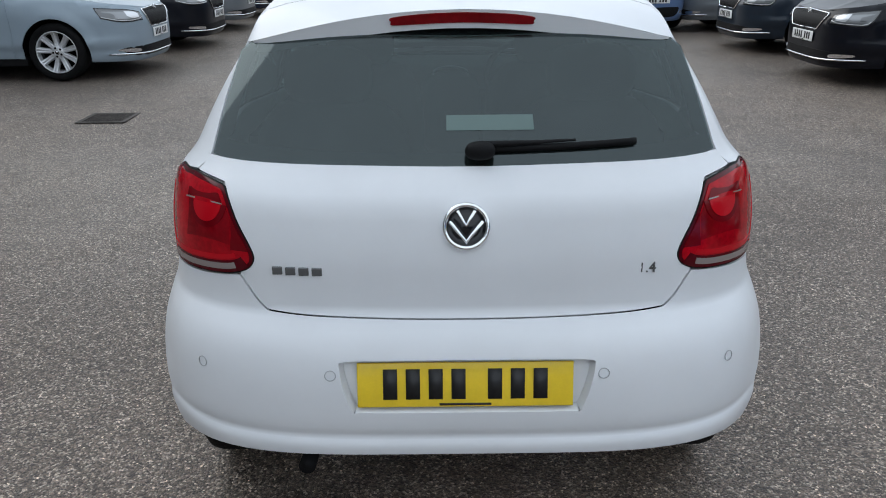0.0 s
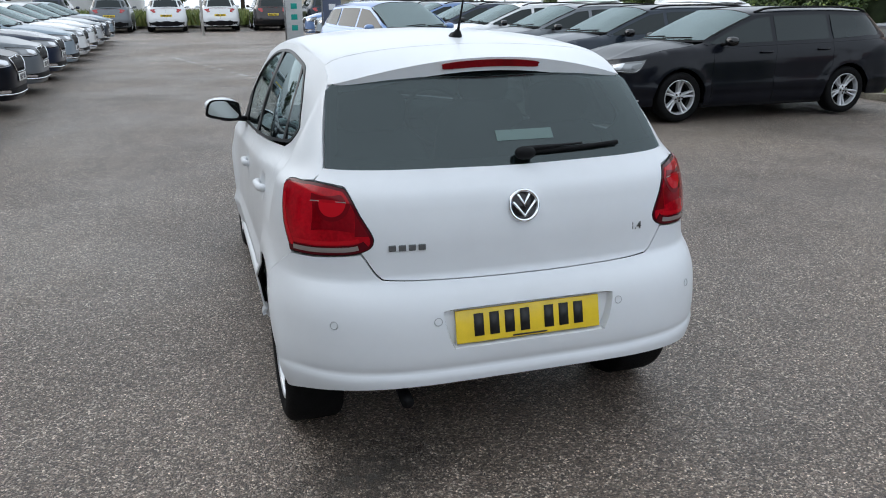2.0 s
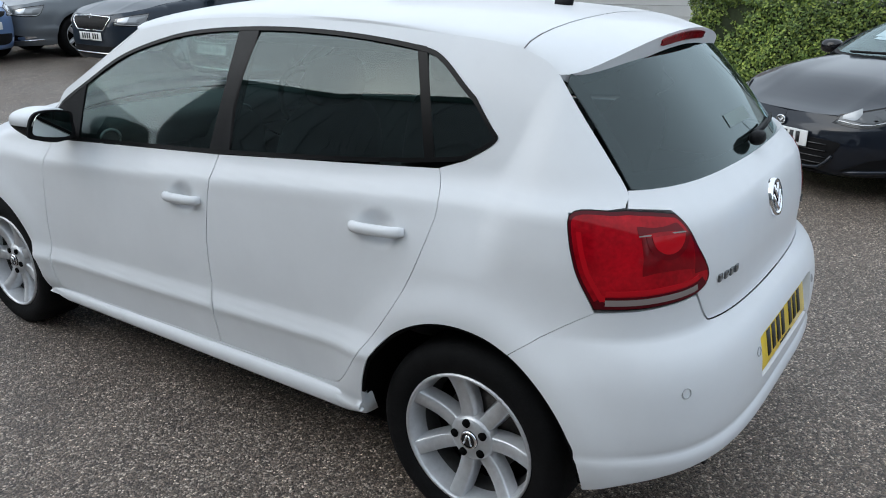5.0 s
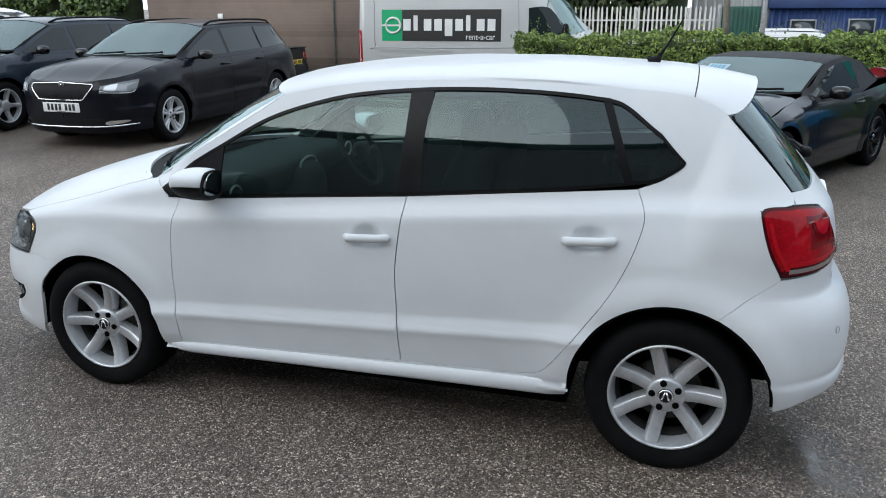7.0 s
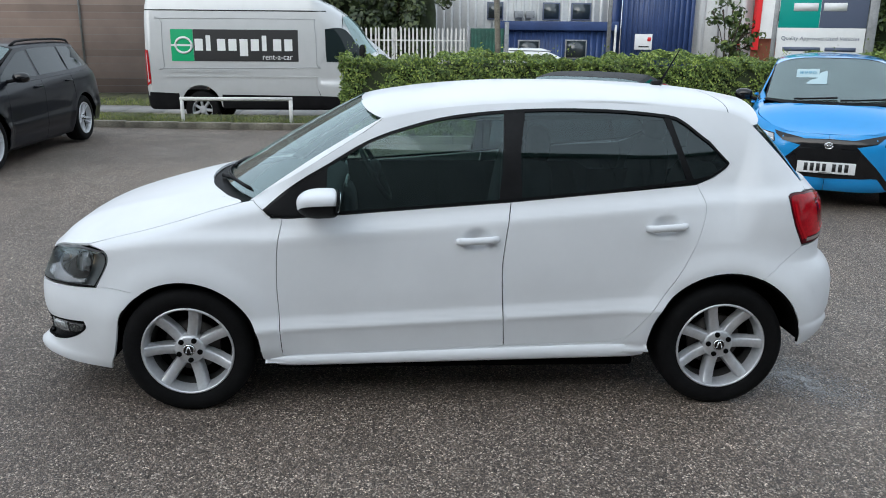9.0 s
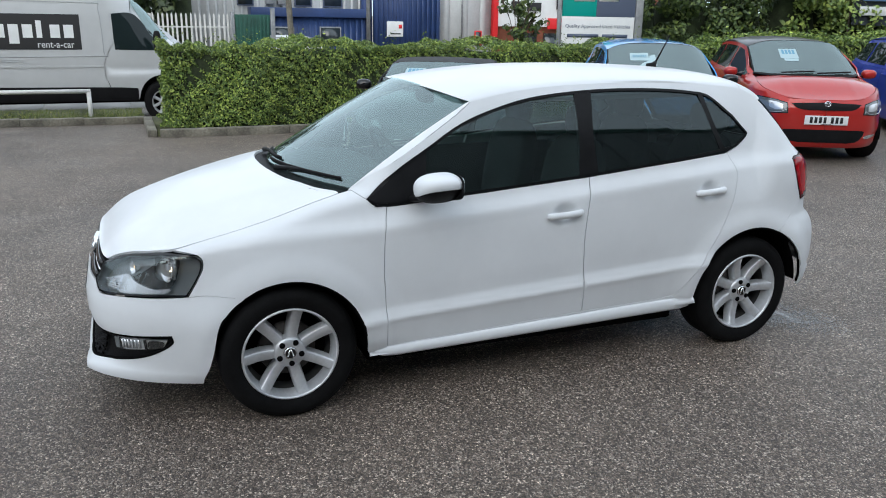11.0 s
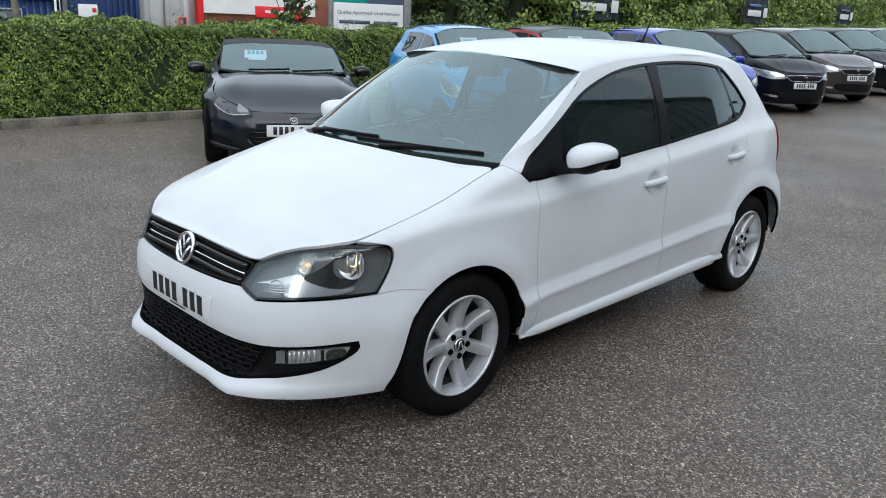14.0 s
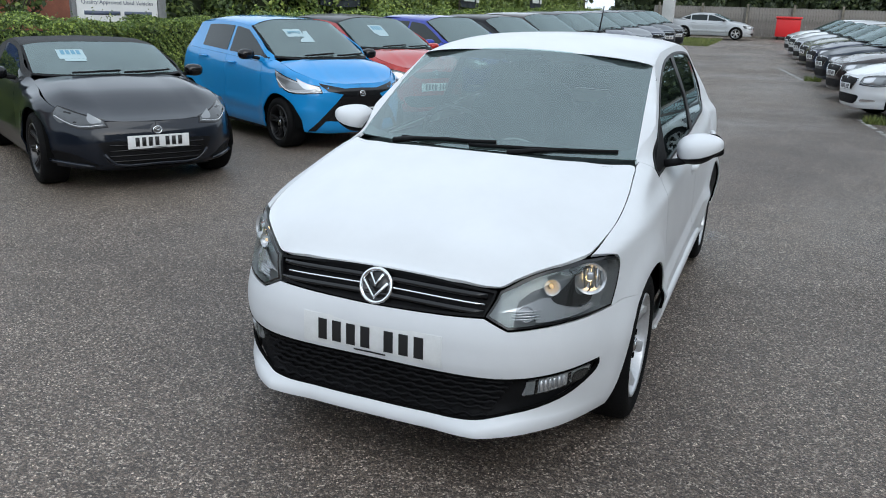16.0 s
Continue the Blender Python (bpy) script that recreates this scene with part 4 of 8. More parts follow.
        piece("lens_ring", bowl_of(0.058, -0.001), 0.0062, RED_MID)
        piece("round_lens", bowl_of(0.044, -0.001), 0.0074, RED_BRIGHT)
        piece("side_guide", guide_run(38, 50, 0.024, 0.038), 0.0058, RED_BRIGHT)
        piece("light_guide", guide_run(49, 62, 0.038, 0.050), 0.0058, RED_BRIGHT)
    # front bumper
    insert = outline(*sh.both([F(0, 0.402), F(-0.26, 0.400), F(-0.47, 0.398), F(-0.62, 0.410), F(-0.720, 0.424, 1), F(-0.712, 0.378), F(-0.64, 0.312), F(-0.477, 0.266), F(-0.35, 0.250), F(-0.15, 0.247), F(0, 0.247)]))
    front = sh.both([F(0, 0.197), F(-0.22, 0.198), F(-0.405, 0.203, 1), F(-0.624, 0.198), S(1.70, 0.196), S(1.600, 0.198, 1), S(1.566, 0.30)] + [S(*q) for q in arch(1.235, 0.300, 0.336, 30, 57, 4)]
                    + [S(1.462, 0.5845, 1), S(1.56, 0.5945), S(1.636, 0.587, 1), F(-0.690, 0.580), F(-0.60, 0.573), F(-0.468, 0.561, 1), F(-0.390, 0.598, 1), F(-0.2, 0.592), F(0, 0.588)])
    fb = skin("front_bumper", front, da=0.018, db=0.018, gap=0.0, both=False, hole=insert)[0]
    deep = part("lower_intake", Shape().sheet(sh.off(-0.020), [(u, z) for u, z in insert], 0.05, 0.03, 0, 0, 0, -1), BLACK, fb)
    s = Shape()
    for row in range(7):
        z = 0.266 + row * 0.0195
        reach = 0.42 + 0.012 * row
        s.tube([sh.off(-0.008 + 0.004 * math.cos(k * math.pi))(F(x, z)[0], z + 0.0042 * math.sin(k * math.pi / 2 + row * math.pi)) for k, x in enumerate(np.linspace(-reach, reach, 57).tolist())], 0.0062, 0, 5)
    part("intake_mesh", s, BLACK, deep)
    edge_strip = Shape().tube([sh.off(-0.005)(*q) for q in (lambda e: e + e[:1])(inset(insert, 0.004))], 0.0075, 0, 5)
    part("intake_edge", edge_strip, DARK, fb)
    # grille, badge, plate
    gr = outline(*sh.both([F(0, 0.593), F(-0.2, 0.597), F(-0.388, 0.604, 1), F(-0.414, 0.684, 1), F(-0.2, 0.702), F(0, 0.708)]))
    grille = part("grille", Shape().sheet(sh.off(-0.022), gr, 0.05, 0.03, 0.01, 0, 0, -1), BLACK, car)
    part("grille_frame", Shape().sheet(sh.off(-0.002), ring(gr, inset(gr, 0.008)), 0.05, 0.03, 0.02, 0, 0, -1), BLACK, grille)
    for dz, r, mat in ((0.0, 0.0045, CHROME), (0.026, 0.012, BLACK_GLOSS), (-0.024, 0.012, BLACK_GLOSS)):
        part("grille_bar", Shape().tube([sh.off(-0.008)(F(x, 0.650 + dz)[0], 0.650 + dz - 0.010 * (x / 0.4) ** 2) for x in np.linspace(-0.385, 0.385, 21).tolist()], r, 0, 6, 1.0), mat, grille)

    def badge(parent, m, r):
        s = Shape().lathe([(0.0, 0.004), (r * 0.80, 0.004), (r * 0.80, 0.0)], 0, 32, m)
        s.lathe([(r * 0.78, 0.003), (r * 0.84, 0.010), (r * 0.95, 0.011), (r, 0.004), (r, -0.006)], 1, 40, m)
        for w, z0, z1 in ((0.36, 0.66, 0.02), (0.68, 0.22, -0.64)):
            s.tube([m @ Vector((0.007, -w * r, z0 * r)), m @ Vector((0.007, 0, z1 * r)), m @ Vector((0.007, w * r, z0 * r))], 0.105 * r, 1, 6)
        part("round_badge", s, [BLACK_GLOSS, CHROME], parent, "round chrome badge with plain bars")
    badge(grille, Matrix.Translation((0, 1.991, 0.648)) @ pose(0, 0, 0, 18) @ pose(0, 0, 0, 0, 0, 90), 0.064)
    badge(tailgate, Matrix.Translation((0, -1.7895, 0.928)) @ pose(0, 0, 0, -13) @ pose(0, 0, 0, 0, 0, -90), 0.0565)
    mid_u, mid_z = sh.y1 + sh.lf, 0.472

    def on_nose(x, z):
        """The plate bends with the bumper; x runs to the car's left."""
        return sh.off(0.004)(mid_u + x * 1.0, mid_z + z)
    plate = part("number_plate", Shape().sheet(on_nose, outline((-0.26, -0.053), (-0.257, -0.0555), (0.257, -0.0555), (0.26, -0.053), (0.26, 0.053), (0.257, 0.0555), (-0.257, 0.0555), (-0.26, 0.053), steps=1), 0.04, 0.04, 0.006, 0, 0.0, -1), WHITE_PLATE, car)
    step = 0.52 * 0.80 / 7.6
    for k in range(7):
        x = 0.52 * 0.40 - step * (k + 0.5 + (0.6 if k > 3 else 0))
        part("character_bar", Shape().sheet(on_nose, [(x - step * 0.31, -0.0355), (x + step * 0.31, -0.0355), (x + step * 0.31, 0.040), (x - step * 0.31, 0.040)], 0.03, 0.03, 0.001, 0, 0.0015, -1), INK, plate)
    part("maker_bar", Shape().sheet(on_nose, [(-0.06, -0.051), (0.06, -0.051), (0.06, -0.0455), (-0.06, -0.0455)], 0.03, 0.03, 0.001, 0, 0.0012, -1), INK, plate)
    for k in range(4):
        face_y = sh.point(*B(-0.450 + k * 0.032, 0.819))[1]
        part("name_bar", Shape().box((-0.462 + k * 0.032, face_y - 0.004, 0.809), (-0.438 + k * 0.032, face_y + 0.002, 0.829), 0, 0.0015), BADGE_GREY, tailgate, "small chrome bar")
    words("1.4", 0.036, BADGE_GREY, Matrix.Translation((0.432, sh.point(*B(-0.455, 0.83))[1] - 0.003, 0.817)) @ pose(0, 0, 0, 90) , "engine_size", tailgate, 0.003)
    # headlamps
    hl = [F(-0.390, 0.604, 1), F(-0.421, 0.686, 1), F(-0.470, 0.716), F(-0.524, 0.738), F(-0.60, 0.756), F(-0.66, 0.764), S(1.625, 0.763), S(1.585, 0.753), S(1.570, 0.726), S(1.592, 0.66), S(1.638, 0.588, 1), F(-0.69, 0.585), F(-0.60, 0.578), F(-0.468, 0.566, 1)]
    hlo = inset(outline(*hl), 0.003)
    housing = Shape().sheet(sh.off(-0.045), hlo, 0.03, 0.03, 0, 0, 0, -1)
    n = len(hlo)
    housing.add([sh.point(*q) for q in hlo] + [sh.off(-0.045)(*q) for q in hlo], [[k, (k + 1) % n, n + (k + 1) % n, n + k] for k in range(n)])
    hp = part("headlamp", housing, LAMP_GREY, car), part("headlamp", housing.mirrored(), LAMP_GREY, car)

    u_main, u_small, u_low = F(-0.640, 0.694)[0] - 0.062, F(-0.520, 0.682)[0] - 0.070, F(-0.480, 0.612)[0] - 0.040

    def bowl(u, z, r, deep=0.05):
        c = Vector(sh.point(u, z))
        d = Vector((-0.42, 1, 0.10)).normalized()
        m = Matrix.Translation(c - d * (deep + 0.010)) @ d.to_track_quat("X", "Z").to_matrix().to_4x4()
        s = Shape().lathe([(0.008, 0.0), (r * 0.5, 0.006), (r * 0.85, 0.022), (r, deep - 0.008), (r * 1.05, deep - 0.008)], 0, 32, m)
        return s, m
    for own, mirror in zip(hp, (False, True)):
        def piece(name, s, mats, label=""):
            part(name, s.mirrored() if mirror else s, mats, own, label)
        main, mm = bowl(u_main, 0.698, 0.052)
        piece("reflector", main, LAMP_SILVER)
        piece("bulb", Shape().lathe([(0.0, 0.030), (0.012, 0.027), (0.014, 0.0)], 0, 14, mm), AMBER, "lit warm bulb")
        for k in range(7):
            w = 0.046 * (k - 3) / 3.4
            h = math.sqrt(max(0.048 ** 2 - w * w, 0))
            piece("reflector_facet", Shape().tube([mm @ Vector((0.012 + 9 * w * w, w, -h)), mm @ Vector((0.014 + 7 * w * w, w, 0)), mm @ Vector((0.012 + 9 * w * w, w, h))], 0.0058, 0, 4), LAMP_SILVER if k % 2 else LAMP_GREY)
        piece("reflector_shield", Shape().box((0.024, -0.012, -0.006), (0.040, 0.012, 0.022), 0, 0.004, mm), LAMP_SILVER)
        small, m2 = bowl(u_small, 0.690, 0.027, 0.04)
        piece("small_reflector", small, LAMP_SILVER)
        piece("side_bulb", Shape().lathe([(0.0, 0.026), (0.006, 0.024), (0.007, 0.0)], 0, 12, m2), WARM_BULB, "faint warm bulb")
        low, m3 = bowl(u_low, 0.612, 0.026, 0.035)
        piece("indicator_reflector", low, LAMP_SILVER)
        for k in range(4):
            z = 0.600 + 0.008 * k
            piece("indicator_rib", Shape().tube([sh.off(-0.014)(u_low + q, z + 0.05 * (0.05 - q) * 0.3) for q in (-0.055, -0.02, 0.02, 0.05)], [0.0015, 0.003, 0.003, 0.0015], 0, 5), LAMP_SILVER)
        blade = outline((u_low + 0.085, 0.622), (u_low + 0.02, 0.640), (u_small + 0.01, 0.664), (u_small - 0.035, 0.640), (u_main + 0.02, 0.612), (u_main - 0.045, 0.617), (u_main - 0.040, 0.600), (u_main + 0.04, 0.592), (u_low - 0.055, 0.588), (u_low - 0.035, 0.614), (u_low + 0.03, 0.626))
        piece("silver_blade", Shape().sheet(sh.off(-0.020), blade, 0.02, 0.02, 0.008, 0, 0, -1), LAMP_SILVER)
        hole = [(u_main + 0.052 * math.cos(v), 0.698 + 0.050 * math.sin(v)) for v in np.linspace(0, 2 * math.pi, 25)[:-1].tolist()]
        dark = outline((u_small - 0.004, 0.652, 1), (u_main + 0.056, 0.712), (u_main + 0.040, 0.752), (u_main - 0.03, 0.757), (u_main - 0.066, 0.738), (u_main - 0.062, 0.690), (u_main - 0.050, 0.626), (u_main + 0.01, 0.617), (u_small - 0.03, 0.634))
        piece("dark_bezel", Shape().sheet(sh.off(-0.030), ring(dark, hole), 0.02, 0.02, 0.004, 0, 0, -1), BEZEL)
        piece("clear_cover", Shape().sheet(sh.point, hlo, 0.03, 0.03, 0, 0, 0.001, -1), LENS)
        piece("cover_edge", Shape().sheet(sh.point, ring(hlo, inset(hlo, 0.007)), 0.04, 0.04, 0, 0, 0.002, -1), BLACK_GLOSS)
    # fog lamps
    fog = inset(outline(F(-0.522, 0.326, 1), F(-0.542, 0.380, 1), F(-0.62, 0.392), F(-0.706, 0.398, 1), F(-0.692, 0.360, 1), F(-0.62, 0.338)), 0.002)
    s = Shape().sheet(sh.off(-0.010), fog, 0.02, 0.02, 0.01, 0, 0, -1)
    fl = part("fog_lamp", s, LAMP_SILVER, fb), part("fog_lamp", s.mirrored(), LAMP_SILVER, fb)
    for own, mirror in zip(fl, (False, True)):
        for a, b, z0, z1, mat in ((-0.530, -0.553, 0.331, 0.379, LAMP_GREY), (-0.557, -0.566, 0.333, 0.384, BLACK_GLOSS), (-0.645, -0.652, 0.342, 0.390, BLACK_GLOSS)):
            s = Shape().sheet(sh.off(-0.007), [F(a, z0), F(a - 0.004, z1), F(b - 0.004, z1 + 0.002), F(b, z0 + 0.002)], 0.02, 0.02, 0.003, 0, 0, -1)
            part("lamp_divider", s.mirrored() if mirror else s, mat, own)
        for k in range(6):
            s = Shape().tube([sh.off(-0.006)(F(-0.573 - 0.012 * k, 0.340)[0], 0.341 + 0.002 * k + 0.040 * q) for q in (0, 0.5, 1)], 0.0050, 0, 6)
            part("lens_flute", s.mirrored() if mirror else s, LAMP_SILVER, own)
        s = Shape().sheet(sh.off(-0.005), outline(F(-0.658, 0.352), F(-0.664, 0.388), F(-0.694, 0.390), F(-0.690, 0.364)), 0.02, 0.02, 0.002, 0, 0, -1)
        part("dark_reflector", s.mirrored() if mirror else s, BEZEL, own)
        s = Shape().sheet(sh.off(-0.003), fog, 0.03, 0.03, 0, 0, 0, -1)
        part("fog_cover", s.mirrored() if mirror else s, LENS, own)
    # mirrors
    def backcut(v):
        out = smooth(-0.02, 0.11, -v.x)
        return Vector((v.x, max(v.y, -0.050 + 0.12 * v.x), v.z * (1 - 0.38 * out) + 0.010 * out))
    s = Shape()
    ellipsoid(s, (-0.868, 0.590, 1.006), (0.100, 0.112, 0.066), 2.5, 0, 18, 28, -0.36, backcut)
    s.moved(Matrix.Translation((-0.868, 0.59, 1.006)) @ pose(0, 0, 0, 0, 10, 8) @ Matrix.Translation((0.868, -0.59, -1.006)))
    arm = Shape().tube([(-0.725, 0.66, 0.935), (-0.79, 0.635, 0.946), (-0.85, 0.61, 0.962)], [0.030, 0.026, 0.030], 0, 10, 0.6)
    face = Shape().sheet(lambda a, b: (-0.868 + 0.080 * a, 0.528 + 0.018 * a - 0.008 * b, 1.010 + 0.048 * b - 0.012 * a), outline((-1, -0.2), (-0.8, -0.8), (0.9, -0.9), (1, 0.3), (0.8, 0.95), (-0.6, 0.85)), 0.3, 0.3, 0.003, 0, 0, 1)
    rim = Shape().sheet(lambda a, b: (-0.868 + 0.094 * a, 0.535 + 0.016 * a - 0.008 * b, 1.004 + 0.058 * b - 0.012 * a), outline((-1, -0.2), (-0.8, -0.8), (0.9, -0.9), (1, 0.3), (0.8, 0.95), (-0.6, 0.9)), 0.3, 0.3, 0.008, 0, 0, 1)
    for flipped in (False, True):
        q = lambda o: o.mirrored() if flipped else o  # noqa: E731
        mo = part("door_mirror", q(s), [WHITE, BLACK], car)
        part("mirror_arm", q(arm), BLACK, mo)
        part("mirror_rim", q(rim), BLACK, mo)
        part("mirror_glass", q(face), MIRROR, mo)
    # aerial
    s = Shape().tube([(0, -1.055, 1.440), (0, -1.09, 1.452), (0, -1.10, 1.472)], [0.026, 0.020, 0.009], 0, 12)
    s.tube([(0, -1.10, 1.470), (0, -1.135, 1.530), (0, -1.185, 1.625)], [0.006, 0.0045, 0.003], 0, 8)
    part("roof_aerial", s, BLACK, car)
    # wheels
    for hy, turn in ((1.235, 0.21), (-1.235, 0.72)):
        w = make_wheel(car, (-0.770, hy, 0.297), 0.301, 0.208, 7, turn)
        flip_x(w)
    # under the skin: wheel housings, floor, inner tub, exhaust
    # Housings in near-black, with the shade inside the arches put into it.
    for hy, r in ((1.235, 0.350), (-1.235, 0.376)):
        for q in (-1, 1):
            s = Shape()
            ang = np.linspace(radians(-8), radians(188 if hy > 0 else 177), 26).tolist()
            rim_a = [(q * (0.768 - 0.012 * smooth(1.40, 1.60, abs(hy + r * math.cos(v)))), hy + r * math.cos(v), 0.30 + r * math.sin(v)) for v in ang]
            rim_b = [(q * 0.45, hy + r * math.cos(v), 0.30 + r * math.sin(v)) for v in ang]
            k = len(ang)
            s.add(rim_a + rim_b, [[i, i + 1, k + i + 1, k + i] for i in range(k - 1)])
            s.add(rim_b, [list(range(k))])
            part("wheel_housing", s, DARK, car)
    # Near-black floor; the shade beneath the car is put into its colour.
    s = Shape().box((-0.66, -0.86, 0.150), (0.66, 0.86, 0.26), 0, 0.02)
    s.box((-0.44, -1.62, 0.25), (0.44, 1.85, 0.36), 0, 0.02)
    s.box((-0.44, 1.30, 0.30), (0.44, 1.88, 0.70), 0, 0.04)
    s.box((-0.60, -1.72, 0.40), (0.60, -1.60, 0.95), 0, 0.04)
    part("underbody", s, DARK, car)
    s = Shape()
    inner_path = [(-0.735, 0.86), (-0.735, -0.82), (-0.44, -0.84), (-0.44, -1.45), (0.44, -1.45), (0.44, -0.84), (0.735, -0.82), (0.735, 0.86)]
    for (x0, y0), (x1, y1) in zip(inner_path, inner_path[1:]):
        s.add([(x0, y0, 0.25), (x1, y1, 0.25), (x1 * 0.985, y1, 0.925), (x0 * 0.985, y0, 0.925)], [[0, 1, 2, 3]])
    s.add([(-0.73, 0.85, 0.26), (0.73, 0.85, 0.26), (0.73, -0.82, 0.26), (-0.73, -0.82, 0.26)], [[0, 1, 2, 3]])
    s.add([(-0.44, -0.82, 0.30), (0.44, -0.82, 0.30), (0.44, -1.45, 0.30), (-0.44, -1.45, 0.30)], [[0, 1, 2, 3]])
    for q in (-1, 1):
        s.add([(q * 0.735, -0.80, 0.69), (q * 0.44, -0.80, 0.69), (q * 0.44, -1.62, 0.69), (q * 0.66, -1.55, 0.69)], [[0, 1, 2, 3]])
    s.add([(-0.44, 0.98, 0.26), (0.44, 0.98, 0.26), (0.62, 0.98, 0.955), (-0.62, 0.98, 0.955)], [[0, 1, 2, 3]])
    part("cabin_tub", s, CABIN, car)
    s = Shape().tube([(-0.40, -1.55, 0.262), (-0.41, -1.72, 0.268), (-0.415, -1.800, 0.270)], 0.022, 0, 14)
    part("exhaust_pipe", s, BLACK, car)
    # cabin
    s = Shape()
    ellipsoid(s, (0, 0.80, 0.90), (0.66, 0.24, 0.075), 4)
    ellipsoid(s, (0, 0.62, 0.72), (0.16, 0.12, 0.22), 4)
    dash = part("dashboard", s, CABIN, car)
    part("centre_vents", Shape().tube([(0.09 * math.cos(c), 0.55, 0.93 + 0.035 * math.sin(c)) for c in np.linspace(0, 2 * math.pi, 17).tolist()], 0.006, 0, 6), TRIM_GREY, dash)
    for x in (-0.60, 0.60):
        part("side_vent", Shape().tube([(x + 0.045 * math.cos(c), 0.60, 0.905 + 0.036 * math.sin(c)) for c in np.linspace(0, 2 * math.pi, 17).tolist()], 0.005, 0, 6), TRIM_GREY, dash)
    wheel_m = Matrix.Translation((0.36, 0.42, 0.93)) @ pose(0, 0, 0, 62)
    s = Shape().tube([wheel_m @ Vector((0.182 * math.cos(c), 0.182 * math.sin(c), 0)) for c in np.linspace(0, 2 * math.pi, 33).tolist()], 0.015, 0, 8)
    ellipsoid(s, wheel_m.translation, (0.08, 0.04, 0.06), 2.4)
    for c in (0, 180, 270):
        s.tube([wheel_m @ Vector((0.05 * math.cos(radians(c)), 0.05 * math.sin(radians(c)), 0)), wheel_m @ Vector((0.18 * math.cos(radians(c)), 0.18 * math.sin(radians(c)), 0))], 0.013, 0, 8)
    part("steering_wheel", s, CABIN, car)
    for x, y in ((-0.36, -0.18), (0.36, -0.18), (-0.38, -0.98), (0.38, -0.98)):
        s = Shape()
        ellipsoid(s, (x, y + 0.18, 0.52), (0.25, 0.27, 0.10), 3.4)
        ellipsoid(s, (x, y - 0.13, 0.84), (0.24, 0.085, 0.30), 3.2)
        s.moved(Matrix.Translation((x, y - 0.1, 0.6)) @ pose(0, 0, 0, 10) @ Matrix.Translation((-x, -y + 0.1, -0.6)))
        seat = part("seat", s, CABIN, car)
        h = Shape()
        ellipsoid(h, (x, y - 0.225, 1.19), (0.13, 0.05, 0.085), 3)
        h.tube([(x - 0.05, y - 0.215, 1.05), (x - 0.05, y - 0.22, 1.16)], 0.007, 0, 6)
        h.tube([(x + 0.05, y - 0.215, 1.05), (x + 0.05, y - 0.22, 1.16)], 0.007, 0, 6)
        part("head_restraint", h, CABIN, seat)
    s = Shape()
    ellipsoid(s, (0, 0.34, 1.305), (0.11, 0.025, 0.035), 3)
    part("interior_mirror", s, BLACK, car)
    s = Shape().sheet(lambda a, y: tuple(Vector(roof(a, y)) - Vector((0, 0, 0.03))), [(-0.9, 0.30), (0.9, 0.30), (0.9, -1.30), (-0.9, -1.30)], 0.15, 0.2, 0, 0, 0, 1)
    part("headlining", s, CABIN_LIGHT, car)
    return car


# ---- the other parked cars: one builder, many shapes ----
CAR_GLASS = material("car_window_glass", (0.010, 0.017, 0.018), 0.03, Specular_IOR_Level=0.34)
CAR_SCREEN = glass("car_windscreen_glass", (0.5, 0.6, 0.58), shine=0.16, film=0.11, most=0.45)
LAMP_PALE = material("pale_lamp_bowl", (0.30, 0.31, 0.32), 0.2, 0.6)
HEADLAMP = material("headlamp_clear", (0.13, 0.135, 0.14), 0.10, 0.3, coat=0.8)
TAIL_RED = material("tail_lamp_red", (0.33, 0.008, 0.010), 0.12, coat=1.0)
CARD = material("price_card", (0.36, 0.48, 0.51), 0.5)
CARD_INK = material("price_ink", (0.10, 0.27, 0.38), 0.5)
DARK_ALLOY = material("black_alloy", (0.02, 0.02, 0.022), 0.3, 0.6, coat=0.5)
PAINTS = {
    "soot": paint("soot_grey_paint", (0.013, 0.014, 0.015), 0.2, 0.3, 0.6),
    "roadster_grey": paint("glossy_soot_paint", (0.006, 0.009, 0.016), 0.1, 0.28, 0.75),
    "black": paint("black_paint", (0.003, 0.004, 0.008), 0.0, 0.3, 0.30),
    "graphite": paint("graphite_paint", (0.020, 0.029, 0.043), 0.3, 0.35, 0.5),
    "van_silver": paint("van_silver_paint", (0.50, 0.51, 0.515), 0.15, 0.35),
    "grey": paint("grey_paint", (0.15, 0.165, 0.18), 0.3, 0.4, 0.6),
    "steel": paint("steel_blue_paint", (0.27, 0.33, 0.38), 0.25, 0.45, 0.5),
    "silver": paint("silver_paint", (0.46, 0.48, 0.50), 0.3, 0.4, 0.6),
    "white": paint("plain_white_paint", (0.72, 0.73, 0.74)),
    "navy": paint("navy_paint", (0.015, 0.022, 0.045), 0.3, 0.35, 0.85),
    "sky": paint("pale_blue_paint", (0.15, 0.24, 0.44), 0.4, 0.35),
    "azure": paint("azure_paint", (0.014, 0.27, 0.64), 0.10, 0.35),
    "royal": paint("royal_blue_paint", (0.012, 0.035, 0.36), 0.3, 0.35),
    "red": paint("red_paint", (0.42, 0.022, 0.018), 0.1, 0.35),
    "brown": paint("dark_brown_paint", (0.030, 0.022, 0.022), 0.4, 0.35),
    "bronze": paint("dark_bronze_paint", (0.060, 0.050, 0.046), 0.5, 0.35),
    "olive": paint("olive_paint", (0.09, 0.10, 0.055), 0.4, 0.35),
}


def build_car(name, label, colour, c, group=""):
    """A parked car from its main measures c, standing with its middle between the axles at the origin, nose ahead."""
    car = thing(name, label, "car", group=group)
    body = PAINTS[colour]
